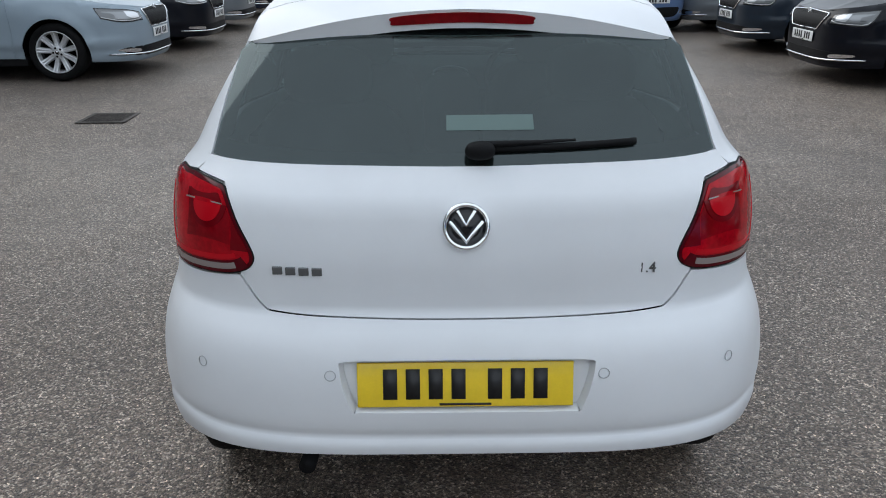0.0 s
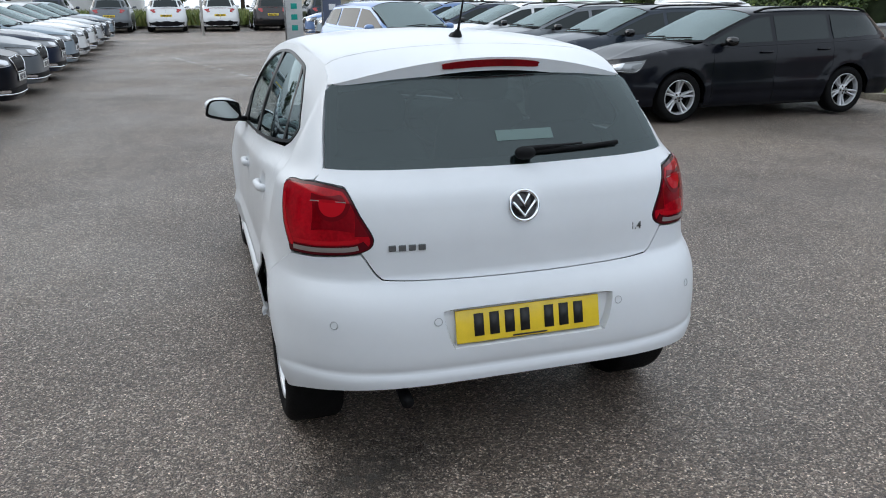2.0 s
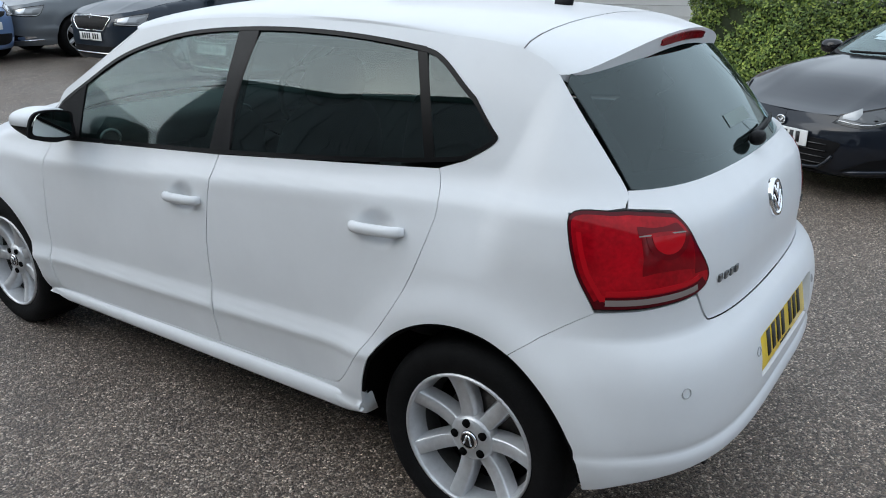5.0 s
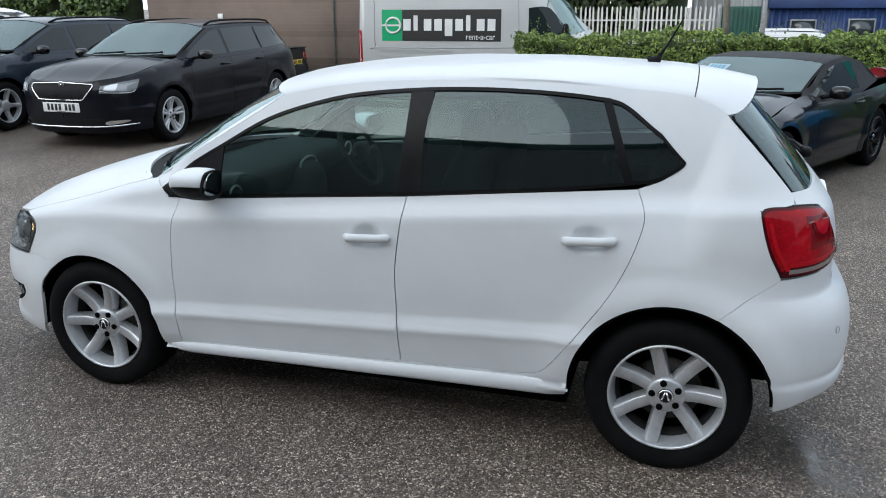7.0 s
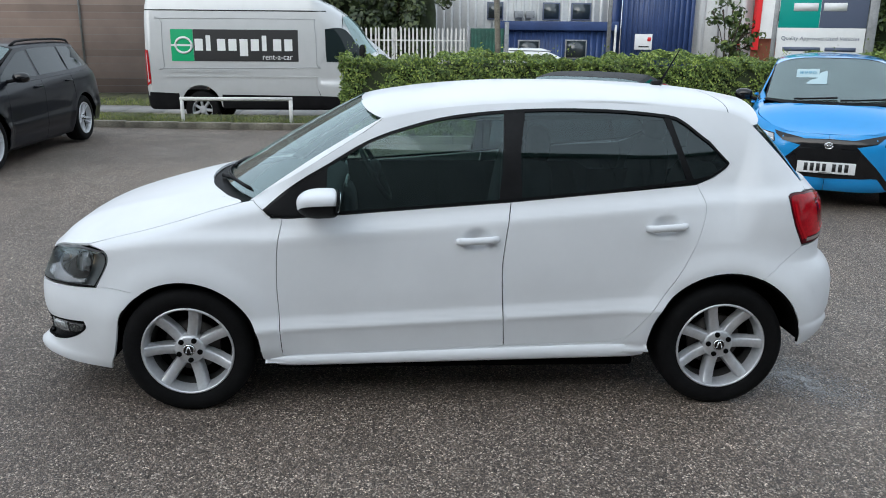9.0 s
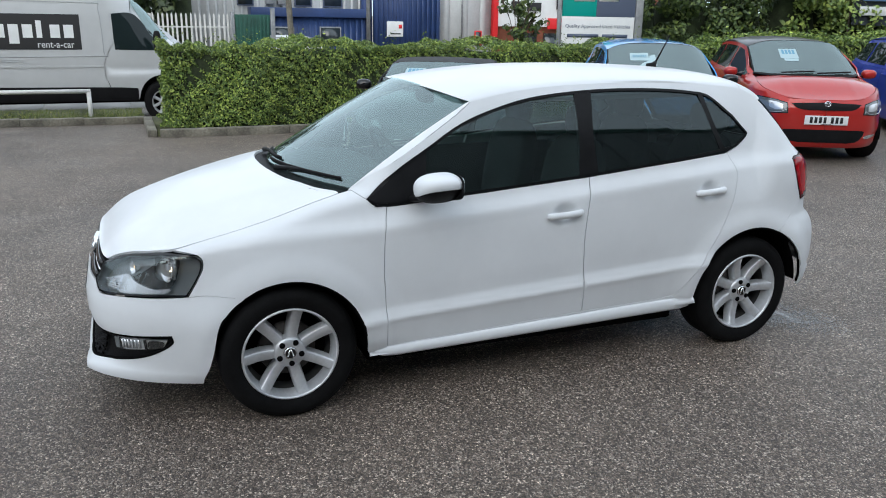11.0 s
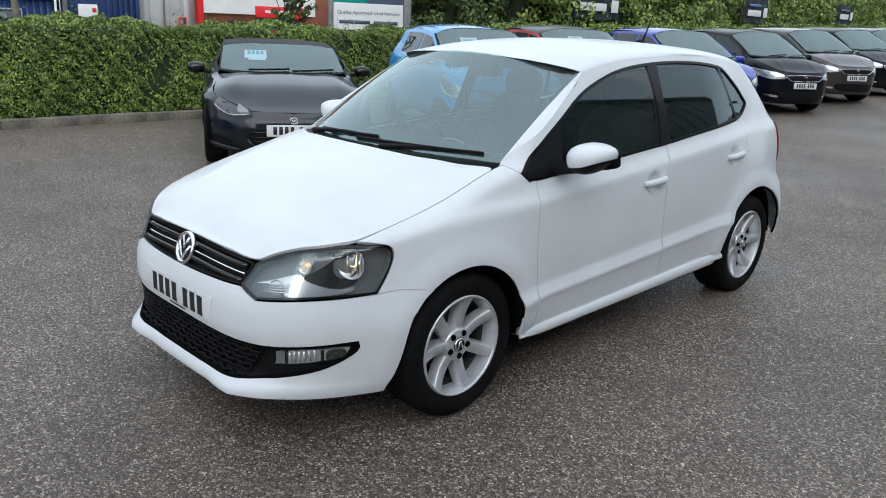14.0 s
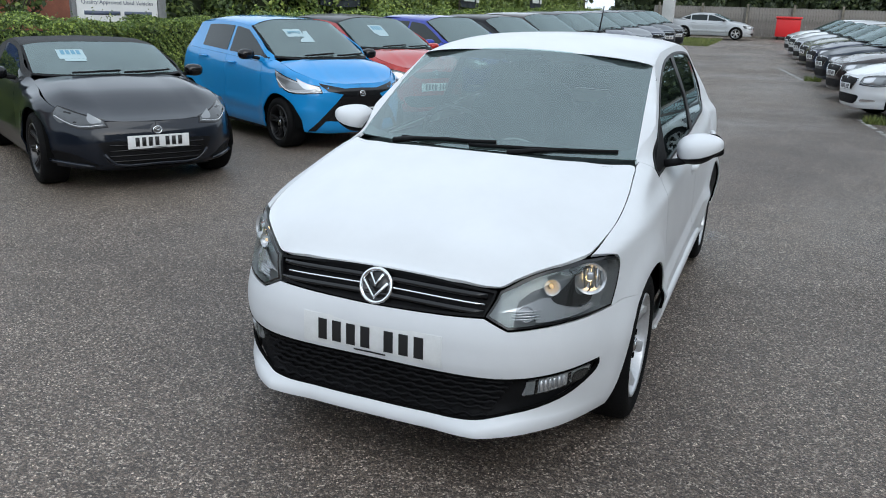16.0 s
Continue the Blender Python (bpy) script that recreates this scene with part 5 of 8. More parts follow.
    g = dict(hw=0.90, front=2.2, rear=-2.2, wb=2.65, b0=0.92, b1=0.99, zn=0.70, zc=0.98, yc=1.05, yt=0.20, zt=1.34, zr=1.46, yq=-1.75, zq=1.34, yg=-2.02, zg=1.02,
             doors=(0.85, -0.12, -1.05), rt=0.32, rr=0.225, spokes=5, style="twin", rim=None, roof=None, lean=0.42, bump=0.86, rails=False, boot=False, pq=(2.2, 3.4), detail=0.6,
             grille=(0.30, 0.50, 0.66), frame=True, lamp=(0.44, 0.60, 0.70, 0.52), dark_low=False, intake=(0.60, 0.26, 0.38), tail=(0.48, 0.78, 0.98), card=None, rear_plate=True, fog=True, far=False, turn=0.1,
             plate_z=0.48, pane=None, cabin=None, mask=None, price="", hump=0.0, sweep=0.0, lamp_mat=HEADLAMP, light_strip=False, slats=0, corner=None, badge_z=None)
    g.update(c)
    fa, ra = g["wb"] / 2, -g["wb"] / 2
    hw, yf, yr, zn, zc, yc = g["hw"], g["front"], g["rear"], g["zn"], g["zc"], g["yc"]
    belt = lambda y: lerp(g["b0"], g["b1"], (yc - y) / (yc - yr))  # noqa: E731
    hood = curve((yc - 0.30, zc + 0.045), (yc, zc - 0.015), (lerp(yc, yf, 0.5), lerp(zc, zn, 0.42)), (yf - 0.12, zn + 0.02), (yf, zn - 0.02))
    prof = curve((0.12, 0.86), (0.20, 0.93), (0.26, 0.955), (0.34, 0.962), (0.44, 0.995), (0.52, 0.985), (0.70, 0.985), (0.84, 0.968), (0.92, 0.94), (0.95, 0.925))

    def width(y, z):
        b = belt(min(max(y, yr), yc))
        w = hw * prof(z / b * 0.95) if z < b else hw * 0.925 - (z - b) * g["lean"]
        w *= 1 - 0.06 * smooth(0.0, yr, y) * smooth(b - 0.05, b + 0.2, z)
        if y > yc - 0.25:
            h = hood(y) - z
            base = hw * lerp(0.80, 0.90, smooth(yc, yf - 0.3, y))
            roll = base + hw * 0.16 * (1 - math.exp(-max(h, 0) / 0.06)) + 0.35 * max(h, 0) if h > 0 else base + 1.5 * h
            w = lerp(w, min(w, roll), smooth(yc - 0.25, yc, y))
        for ay in (fa, ra):
            d = math.hypot(y - ay, z - g["rt"])
            w += 0.018 * smooth(g["rt"] + 0.20, g["rt"] + 0.05, d)
        return max(w, 0.05)
    nose = curve((0.14, yf - 0.10), (0.22, yf - 0.03), (min(0.40, zn - 0.24), yf - 0.005), (zn - 0.18, yf), (zn - 0.06, yf - 0.02), (zn, yf - 0.06), (zn + 0.12, yf - 0.09))
    tail = curve((0.18, yr + 0.09), (0.30, yr + 0.02), (0.45, yr), (0.62, yr + 0.01), (0.72, yr + 0.05), (g["zg"], g["yg"] if not g["boot"] else yr + 0.05), (g["zq"], g["yq"] - 0.06 if not g["boot"] else yr + 0.10))
    sh = Shell(ra + 0.10 if not g["boot"] else ra - 0.1, fa - 0.12, nose, tail, width, g["pq"][0], g["pq"][1], 4.2)
    S, F, B, da = sh.side, sh.front, sh.back, 0.11 if g["far"] else 0.075
    R = g["rt"] + 0.045
    d1, dn = g["doors"][0], g["doors"][-1]
    sill = 0.20 if g["rt"] < 0.335 else 0.26

    def pair(nm, s, mats, parent=car, lab=""):
        return part(nm, s, mats, parent, lab), part(nm, s.mirrored(), mats, parent, lab)

    def skin(nm, pts, mats=None, lift=0.0, gap=0.002, thick=0.014, raw=False, parent=car):
        poly = pts if raw else outline(*pts, steps=4)
        return pair(nm, Shape().sheet(sh.point, inset(poly, gap) if gap else poly, da, da * 0.8, thick, 0, lift, -1), mats or body, parent)
    mf, mr = sh.y1 + sh.lf, sh.y0 - sh.lr
    low = 0.19
    skin("front_wing", [(mf, low, 1), F(-hw * 0.5, low), S(fa + R, low + 0.02, 1)] + [S(*q) for q in arch(fa, g["rt"], R, 8, 172, 10)] + [S(fa - R, sill, 1), (d1, sill, 1), (d1 + 0.015, 0.6), (d1 - 0.02, belt(d1), 1), S(yc - 0.10, hood(yc - 0.10), 1)]
         + [S(lerp(yc, yf - 0.42, t), hood(lerp(yc, yf - 0.42, t))) for t in (0.2, 0.5, 0.8)] + [S(yf - 0.34, hood(yf - 0.34)), F(-hw * 0.60, zn + 0.046), F(-hw * 0.35, zn + 0.015), (mf, zn, 1)])
    for a, b in zip(g["doors"], g["doors"][1:]):
        dl = [(a, sill, 1), (a + 0.015, 0.6), (a - 0.02, belt(a), 1), (b - 0.02, belt(b), 1), (b + 0.015, 0.6)]
        dl += [(b, sill, 1)] if b > ra + R + 0.02 else [S(ra + R * 0.93, sill + 0.28, 1), (ra + R + 0.03, sill, 1)]
        door = skin("door", dl)
        hy, hz = b + 0.16, belt(b) - 0.085
        s = Shape().tube([(-(width(hy + k, hz) + (0.03 if abs(k) < 0.08 else 0.005)), hy + k, hz) for k in (-0.10, -0.075, 0, 0.075, 0.10)], 0.012, 0, 6)
        for o, sx in zip(door, (s, s.mirrored())):
            part("door_handle", sx, body, o)
    tz = g["zg"] if not g["boot"] else g["zg"] - 0.02
    skin("rear_quarter", [(mr, tz, 1), B(-hw * 0.6, tz), S(yr + 0.28 if g["boot"] else g["yg"] + 0.06, tz, 1), S(dn - 0.02, belt(dn), 1), (dn + 0.015, 0.62), (max(dn, ra + R + 0.01), sill + (0.28 if dn < ra + R else 0), 1), (ra + R, sill, 1)]
         + [S(*q) for q in arch(ra, g["rt"], R, 6, 172, 10)] + [S(ra - R, 0.26, 1), S(yr + 0.25, 0.24), B(-hw * 0.5, 0.24), (mr, 0.24, 1)])
    part("sill", Shape().box((-hw * 0.93, ra + R, 0.17), (hw * 0.93, fa - R, sill + 0.03), 0, 0.02), BLACK, car)
    # bonnet
    def bonnet(x, y):
        he = hood(y)
        xe = max(0.1, abs(sh.point(*S(min(y, yf - 0.34), hood(min(y, yf - 0.34))))[0]))
        k = min(abs(x) / xe, 1.05)
        rise = g.get("crown", 0.055) * smooth(yf - 0.12, yf - 0.60, y) + 0.005
        return (x, y, he + rise * (1 - k ** 2.4) + 0.004 * math.exp(-((abs(x) - 0.38) / 0.05) ** 2) + g["hump"] * math.exp(-((k - 0.74) / 0.17) ** 2) * smooth(yf - 0.30, yf - 0.65, y) * smooth(yc - 0.1, yc + 0.4, y))
    pts = [(x, sh.point(*F(x, zn + 0.02))[1] + 0.004) for x in (0.0, -hw * 0.3, -hw * 0.55)] + [(sh.point(*S(y, hood(y)))[0] + 0.001, y) for y in (yf - 0.36, yf - 0.55, lerp(yf, yc, 0.7), yc + 0.06)]
    pts += [(-hw * 0.60, yc + 0.11), (-hw * 0.3, yc + 0.19), (0, yc + 0.21)]
    part("bonnet", Shape().sheet(bonnet, outline(*(pts + [(-x, y) for x, y in pts[::-1][1:-1]]), steps=3), da, da, 0.012, 0, 0, 1), body, car)
    # cabin: pillars, glass, roof
    rail = curve((yc - 0.02, g["b0"] + 0.06), (g["yt"], g["zt"]), (g["yt"] - 0.35, g["zt"] + 0.035), (lerp(g["yt"], g["yq"], 0.55), g["zt"] + 0.045), (g["yq"], g["zq"]), (g["yq"] - 0.3, g["zq"] - 0.03))
    cab = [S(yc - 0.06, hood(yc - 0.06) - 0.01, 1), S(yc - 0.10, hood(yc - 0.1) + 0.03), S(lerp(yc, g["yt"], 0.5), lerp(zc, g["zt"], 0.53)), S(g["yt"], g["zt"], 1)] + [S(y, rail(y)) for y in np.linspace(g["yt"], g["yq"], 6)[1:-1].tolist()]
    cab += [S(g["yq"], g["zq"], 1), S(lerp(g["yq"], g["yg"], 0.5) + 0.02, lerp(g["zq"], g["zg"], 0.45)), S(g["yg"] + 0.06, g["zg"], 1), S(dn, belt(dn), 1), S(d1, belt(d1), 1)]
    cabin_mat = g["cabin"] or body
    skin("cabin_side", cab, cabin_mat, gap=0)
    dlo = inset(outline(*cab, steps=4), 0.045)
    cuts = [yc] + [d for d in g["doors"][1:]] + [yr]
    for k, (a, b) in enumerate(zip(cuts, cuts[1:])):
        poly = half(half(dlo, 0, a - (0.035 if k else 0), -1), 0, b + 0.035, 1)
        poly = half(poly, 1, g["b0"] + 0.0, 1)
        if g["pane"] is not None and k >= g["pane"]:
            continue
        if len(poly) > 2 and abs(area(poly)) > 0.02:
            skin("side_window", poly, CAR_GLASS, 0.004, 0, 0.004, True)
    zt, yt = g["zt"], g["yt"]
    e0, e1 = sh.point(*S(yc - 0.10, hood(yc - 0.1) + 0.02)), sh.point(*S(yt, zt))
    ws = patch((-e0[0], e0[1], e0[2]), (0, yc + 0.14, zc + 0.015), (-e1[0], e1[1], e1[2]), (0, yt + 0.10, g["zr"] - 0.035), 4.2)
    screen = part("windscreen", Shape().sheet(ws, dense([(-0.97, 0.02), (0.97, 0.02), (0.97, 0.97), (-0.97, 0.97)], 0.14), 0.12, 0.12, 0.006, 0, 0.004, -1), CAR_SCREEN, car)
    part("windscreen_frame", Shape().sheet(ws, dense([(-1, -0.03), (1, -0.03), (1, 1), (-1, 1)], 0.14), 0.12, 0.12, 0.01, 0, 0, -1), BLACK, screen)
    for a0, a1, b1 in ((0.55, -0.08, 0.07), (-0.12, -0.80, 0.06)):
        part("wiper", Shape().tube([Vector(ws(lerp(a0, a1, k / 5), lerp(0.02, b1, k / 5))) + Vector((0, 0.01, 0.02)) for k in range(6)], 0.010, 0, 5), BLACK, screen)
    if g["card"]:
        a0 = g["card"]
        part("price_card", Shape().sheet(ws, [(a0, 0.50 if g["price"] else 0.42), (a0 + 0.36, 0.50 if g["price"] else 0.42), (a0 + 0.36, 0.70), (a0, 0.70)], 0.1, 0.1, 0, 0, 0.0070, -1), CARD, screen, "pale blue price card")
        if g["price"]:
            o, up = Vector(ws(a0 + 0.18, 0.60)), (Vector(ws(a0 + 0.18, 0.68)) - Vector(ws(a0 + 0.18, 0.52))).normalized()
            right = (Vector(ws(a0 + 0.08, 0.60)) - Vector(ws(a0 + 0.28, 0.60))).normalized()
            nrm = right.cross(up)
            tm = Matrix(((right.x, up.x, nrm.x, 0), (right.y, up.y, nrm.y, 0), (right.z, up.z, nrm.z, 0), (0, 0, 0, 1)))
            words(g["price"], 0.085, CARD_INK, Matrix.Translation(o + nrm * 0.0110) @ tm, "price_number", screen, 0.0005)
        s = Shape()
        for k in range(0 if g["price"] else 4):
            s.sheet(ws, [(a0 + 0.05 + 0.07 * k, 0.54), (a0 + 0.10 + 0.07 * k, 0.54), (a0 + 0.10 + 0.07 * k, 0.67), (a0 + 0.05 + 0.07 * k, 0.67)], 0.1, 0.1, 0, 0, 0.0085, -1)
        if not g["price"]:
            part("price_bars", s, CARD_INK, screen)
        part("paper_slip", Shape().sheet(ws, [(a0 - 0.13, 0.36), (a0 + 0.20, 0.36), (a0 + 0.13, 0.44), (a0 + 0.02, 0.49), (a0 - 0.02, 0.62), (a0 - 0.13, 0.66)] if g["price"] else [(a0 + 0.02, 0.35), (a0 + 0.30, 0.35), (a0 + 0.30, 0.415), (a0 + 0.02, 0.415)], 0.1, 0.1, 0, 0, 0.0078, -1), CARD, screen)
    crown = curve((yt + 0.2, g["zr"] - 0.05), (yt + 0.10, g["zr"] - 0.033), (yt - 0.3, g["zr"] - 0.006), (lerp(yt, g["yq"], 0.5), g["zr"]), (g["yq"] + 0.2, g["zr"] - 0.035), (g["yq"] - 0.10, g["zq"] + 0.03))

    def roof(t, y):
        z0, zr = rail(y), crown(y)
        x0, k = abs(sh.point(*S(y, z0))[0]), 1 - abs(t)
        p = ((x0, z0), (x0 - 0.30 * (zr - z0) - 0.015, z0 + 0.62 * (zr - z0)), (0.5 * x0, zr - 0.003), (0, zr))
        w = ((1 - k) ** 3, 3 * k * (1 - k) ** 2, 3 * k * k * (1 - k), k ** 3)
        return (math.copysign(sum(q * v[0] for q, v in zip(w, p)), t), y, sum(q * v[1] for q, v in zip(w, p)))
    top = [(t, yt + 0.10 * (1 - abs(t) ** 2.2)) for t in np.linspace(-1, 1, 9).tolist()] + [(t, g["yq"] - 0.05 * (1 - t * t)) for t in np.linspace(1, -1, 9).tolist()]
    part("roof", Shape().sheet(roof, top, 0.15, 0.15, 0, 0, 0, 1), g["roof"] or body, car)
    # rear window and boot
    e0, e1 = sh.point(*S(g["yg"] + 0.06, g["zg"])), sh.point(*S(g["yq"], g["zq"]))
    bw = patch((-e0[0], e0[1], e0[2]), (0, g["yg"] - 0.03, g["zg"] + 0.02), (-e1[0], e1[1], e1[2]), (0, g["yq"] - 0.05, crown(g["yq"] - 0.05)))
    pane = part("rear_window", Shape().sheet(bw, dense([(-0.90, 0.06), (0.90, 0.06), (0.88, 0.88), (-0.88, 0.88)], 0.15), 0.12, 0.12, 0.004, 0, 0.004, 1), CAR_GLASS, car)
    part("rear_window_frame", Shape().sheet(bw, dense([(-1, -0.02), (1, -0.02), (1, 1), (-1, 1)], 0.15), 0.12, 0.12, 0.01, 0, 0, 1), cabin_mat if not g["cabin"] else g["cabin"], pane)
    if g["boot"]:
        def lid(x, y):
            t = (g["yg"] + 0.06 - y) / (g["yg"] + 0.06 - yr - 0.05)
            k = min(1, abs(x) / (hw * 0.86))
            return (x, y, lerp(g["zg"] + 0.02, g["zg"], t) - 0.03 * k ** 3 + 0.01)
        part("boot_lid", Shape().sheet(lid, [(-hw * 0.80, g["yg"] + 0.06), (hw * 0.80, g["yg"] + 0.06), (hw * 0.74, yr + 0.10), (0, yr + 0.04), (-hw * 0.74, yr + 0.10)], da, da, 0.02, 0, 0, 1), body, car)
    if g["rails"]:
        s = Shape().tube([Vector(roof(-0.80, y)) + Vector((0, 0, 0.035 * min(1, 12 * t * (1 - t)))) for t, y in ((k / 12, lerp(yt - 0.05, g["yq"] + 0.12, k / 12)) for k in range(13))], 0.016, 0, 6)
        pair("roof_rail", s, BLACK)
    # nose
    lx, z0, z1, back = g["lamp"]
    lamp = [F(-lx, z0, 1), F(-lx * 1.02, z1 - 0.01, 1), F(-lx * 1.35, z1 + 0.03), S(yf - back, z1 + 0.055 + g["sweep"], 1), S(yf - back + 0.06, z0 + 0.04 + g["sweep"] * 0.9, 1), F(-lx * 1.5, z0 - 0.01)]
    rim_poly = outline(*lamp, steps=4)
    skin("lamp_surround", inset(rim_poly, -0.010), BLACK_GLOSS, 0.003, 0, 0.006, True)
    hl = skin("headlamp", rim_poly, g["lamp_mat"], 0.005, 0, 0.008, True)
    us, zs = [q[0] for q in rim_poly], [q[1] for q in rim_poly]
    zlo = lambda u: min(z for a, z in rim_poly if abs(a - u) < 0.09)  # noqa: E731
    zhi = lambda u: max(z for a, z in rim_poly if abs(a - u) < 0.09)  # noqa: E731
    wide_u = max(us) - min(us)
    for o, mirror in zip(hl, (0, 1)):
        def inlay(nm, poly, mats, lift=0.008, lab=""):
            s = Shape().sheet(sh.point, poly, 0.05, 0.05, 0.003, 0, lift, -1)
            part(nm, s.mirrored() if mirror else s, mats, o, lab)
        cu, cz = sum(us) / len(us), sum(zs) / len(zs)
        core = [(lerp(cu, a, 0.80), lerp(cz, z, 0.62)) for a, z in rim_poly]
        inlay("lamp_bowl", core, g["lamp_mat"] if g["hump"] else LAMP_PALE, 0.0070)
        edge = max(q[0] for q in core)
        near = [(lerp(edge, a, 0.40), lerp(cz, z, 0.86)) for a, z in core]
        inlay("lamp_reflector", near, LAMP_PALE if g["hump"] else LAMP_SILVER, 0.0085)
        far_side = [(lerp(min(q[0] for q in core), a, 0.30), lerp(cz, z, 0.80)) for a, z in core]
        inlay("side_reflector", far_side, g["lamp_mat"], 0.0085)
        run = [q for q in inset(rim_poly, 0.009)]
        run = sorted((q for q in run if q[1] < lerp(zlo(q[0]), zhi(q[0]), 0.35)), key=lambda q: q[0])
        if len(run) > 3:
            s = Shape().tube([sh.off(0.009)(*q) for q in run], 0.0055 if g["light_strip"] else 0.004, 0, 5)
            part("light_strip", s.mirrored() if mirror else s, WHITE_PLATE if g["light_strip"] else LAMP_SILVER, o, "bright running light strip")
    gx, gz0, gz1 = g["grille"]
    corner = 1 if g["frame"] else 0
    gpoly = outline(*sh.both([F(0, gz0), F(-gx * 0.74, gz0 + 0.005, corner), F(-gx, lerp(gz0, gz1, 0.72), 0), F(-gx * 1.0, gz1 - 0.004, corner), F(-gx * 0.45, gz1 + 0.006), F(0, gz1 + 0.012)]), steps=3)
    gr = part("grille", Shape().sheet(sh.point, gpoly, da, 0.05, 0.006, 0, 0.004, -1), BLACK, car)
    if g["frame"]:
        part("grille_frame", Shape().tube([sh.off(0.008)(*q) for q in gpoly + gpoly[:1]], 0.0075, 0, 5), CHROME, gr)
        for k in range(13):
            x = gx * 0.76 * (k - 6) / 6
            part("grille_bar", Shape().tube([sh.off(0.007)(F(x, z)[0], z) for z in (gz0 + 0.02, gz1 - 0.015)], 0.006, 0, 4), BLACK_GLOSS, gr)
    emblem = Matrix.Translation(Vector(sh.point(*F(0, g["badge_z"] or gz1 - 0.002))) + Vector((0, 0.012, 0))) @ pose(0, 0, 0, 0, 0, 90)
    mark_disc = part("badge", Shape().lathe([(0, 0.003), (0.030, 0.002), (0.034, -0.006)], 0, 20, emblem), BADGE_GREY, gr)
    part("badge_ring", Shape().tube([emblem @ Vector((0.004, 0.036 * math.cos(q), 0.030 * math.sin(q))) for q in np.linspace(0, 2 * math.pi, 21).tolist()], 0.0055, 0, 6), CHROME, mark_disc)
    part("badge_bar", Shape().tube([emblem @ Vector((0.004, -0.022, 0.010)), emblem @ Vector((0.004, 0, -0.006)), emblem @ Vector((0.004, 0.022, 0.010))], 0.005, 0, 5), CHROME, mark_disc)
    for k in range(g["slats"]):
        z = lerp(gz0 + 0.035, gz1 - 0.03, k / (g["slats"] - 1))
        part("grille_slat", Shape().tube([sh.off(0.008)(F(x, z)[0], z) for x in np.linspace(-gx * 0.86, gx * 0.86, 13).tolist()], 0.006, 0, 5), BLACK_GLOSS, gr)
    if g["slats"]:
        rim = [q for q in gpoly if q[1] < (gz0 + gz1) / 2 + 0.03]
        rim.sort()
        part("grille_lip", Shape().tube([sh.off(0.006)(*q) for q in rim], 0.014, 0, 8), body, gr)
    if g["corner"]:
        nest = skin("corner_intake", [F(*q) for q in g["corner"]], BLACK, 0.005, 0, 0.006)
        for o, mirror in zip(nest, (0, 1)):
            low_edge = [sh.off(0.012)(*F(lerp(g["corner"][0][0], g["corner"][-1][0], k / 6), lerp(g["corner"][0][1], g["corner"][-1][1], k / 6))) for k in range(7)]
            s = Shape().tube(low_edge, [0.006] + [0.017] * 5 + [0.006], 0, 8)
            part("intake_blade", s.mirrored() if mirror else s, body, o)
    if g["mask"]:
        part("front_mask", Shape().sheet(sh.point, outline(*sh.both([F(x, z, 1) for x, z in g["mask"]]), steps=3), da, 0.05, 0.006, 0, 0.0035, -1), BLACK_GLOSS, car, "gloss black grille mask")
    ix, iz0, iz1 = g["intake"]
    part("lower_intake", Shape().sheet(sh.point, outline(*sh.both([F(0, iz0), F(-ix * 0.8, iz0 + 0.01), F(-ix, iz1 - 0.02), F(-ix * 0.6, iz1), F(0, iz1)]), steps=3), da, 0.05, 0.006, 0, 0.004, -1), BLACK, car)
    if g["fog"]:
        skin("fog_lamp", [F(-hw * 0.62, iz0 + 0.05), F(-hw * 0.62, iz0 + 0.09), F(-hw * 0.80, iz0 + 0.10), F(-hw * 0.80, iz0 + 0.075)], CHROME, 0.008, 0, 0.006)
    if g["dark_low"]:
        part("lower_trim", Shape().tube([sh.off(0.012)(*F(x, 0.275 + 0.03 * (abs(x) / hw) ** 3)) for x in np.linspace(-hw * 0.86, hw * 0.86, 19).tolist()], 0.010, 0, 6), CHROME, car)
    py = sh.point(mf, g["plate_z"])[1]
    number_plate(car, WHITE_PLATE, at=Matrix.Translation((0, py + 0.012, g["plate_z"])), face=1)
    # tail
    tx, tz0, tz1 = g["tail"]
    skin("tail_lamp", [B(-tx * hw, tz0 + 0.02), B(-tx * hw * 1.02, tz1 - 0.02), S(yr + 0.16, tz1, 0), S(yr + 0.26, tz1 - 0.03), S(yr + 0.14, tz0), B(-tx * hw * 1.3, tz0)], TAIL_RED, 0.005, 0, 0.008)
    part("rear_bumper_trim", Shape().sheet(sh.point, sh.both([(mr, 0.26), B(-hw * 0.5, 0.26), B(-hw * 0.86, 0.28), B(-hw * 0.86, 0.46), B(-hw * 0.5, 0.50), (mr, 0.50)], False), da, 0.06, 0.006, 0, 0.003, -1), BLACK, car)
    if g["rear_plate"]:
        zp = 0.74 if g["hw"] > 0.88 else 0.6
        number_plate(car, YELLOW_PLATE, at=Matrix.Translation((0, sh.point(mr, zp)[1] - 0.015, zp)), face=-1)
    # mirrors, wheels, underside
    s = Shape()
    my, mz = yc - 0.34, g["b0"] + 0.09
    ellipsoid(s, (-hw - 0.07, my, mz), (0.095, 0.075, 0.062), 2.6, 0, 8, 14)
    s.tube([(-hw * 0.88, my + 0.05, mz - 0.05), (-hw - 0.02, my, mz - 0.03)], 0.022, 1, 6)
    pair("door_mirror", s, [BLACK_GLOSS if colour in ("black", "azure", "graphite", "navy", "roadster_grey") else body, BLACK])
    for ay, tn in ((fa, g["turn"]), (ra, g["turn"] + 0.37)):
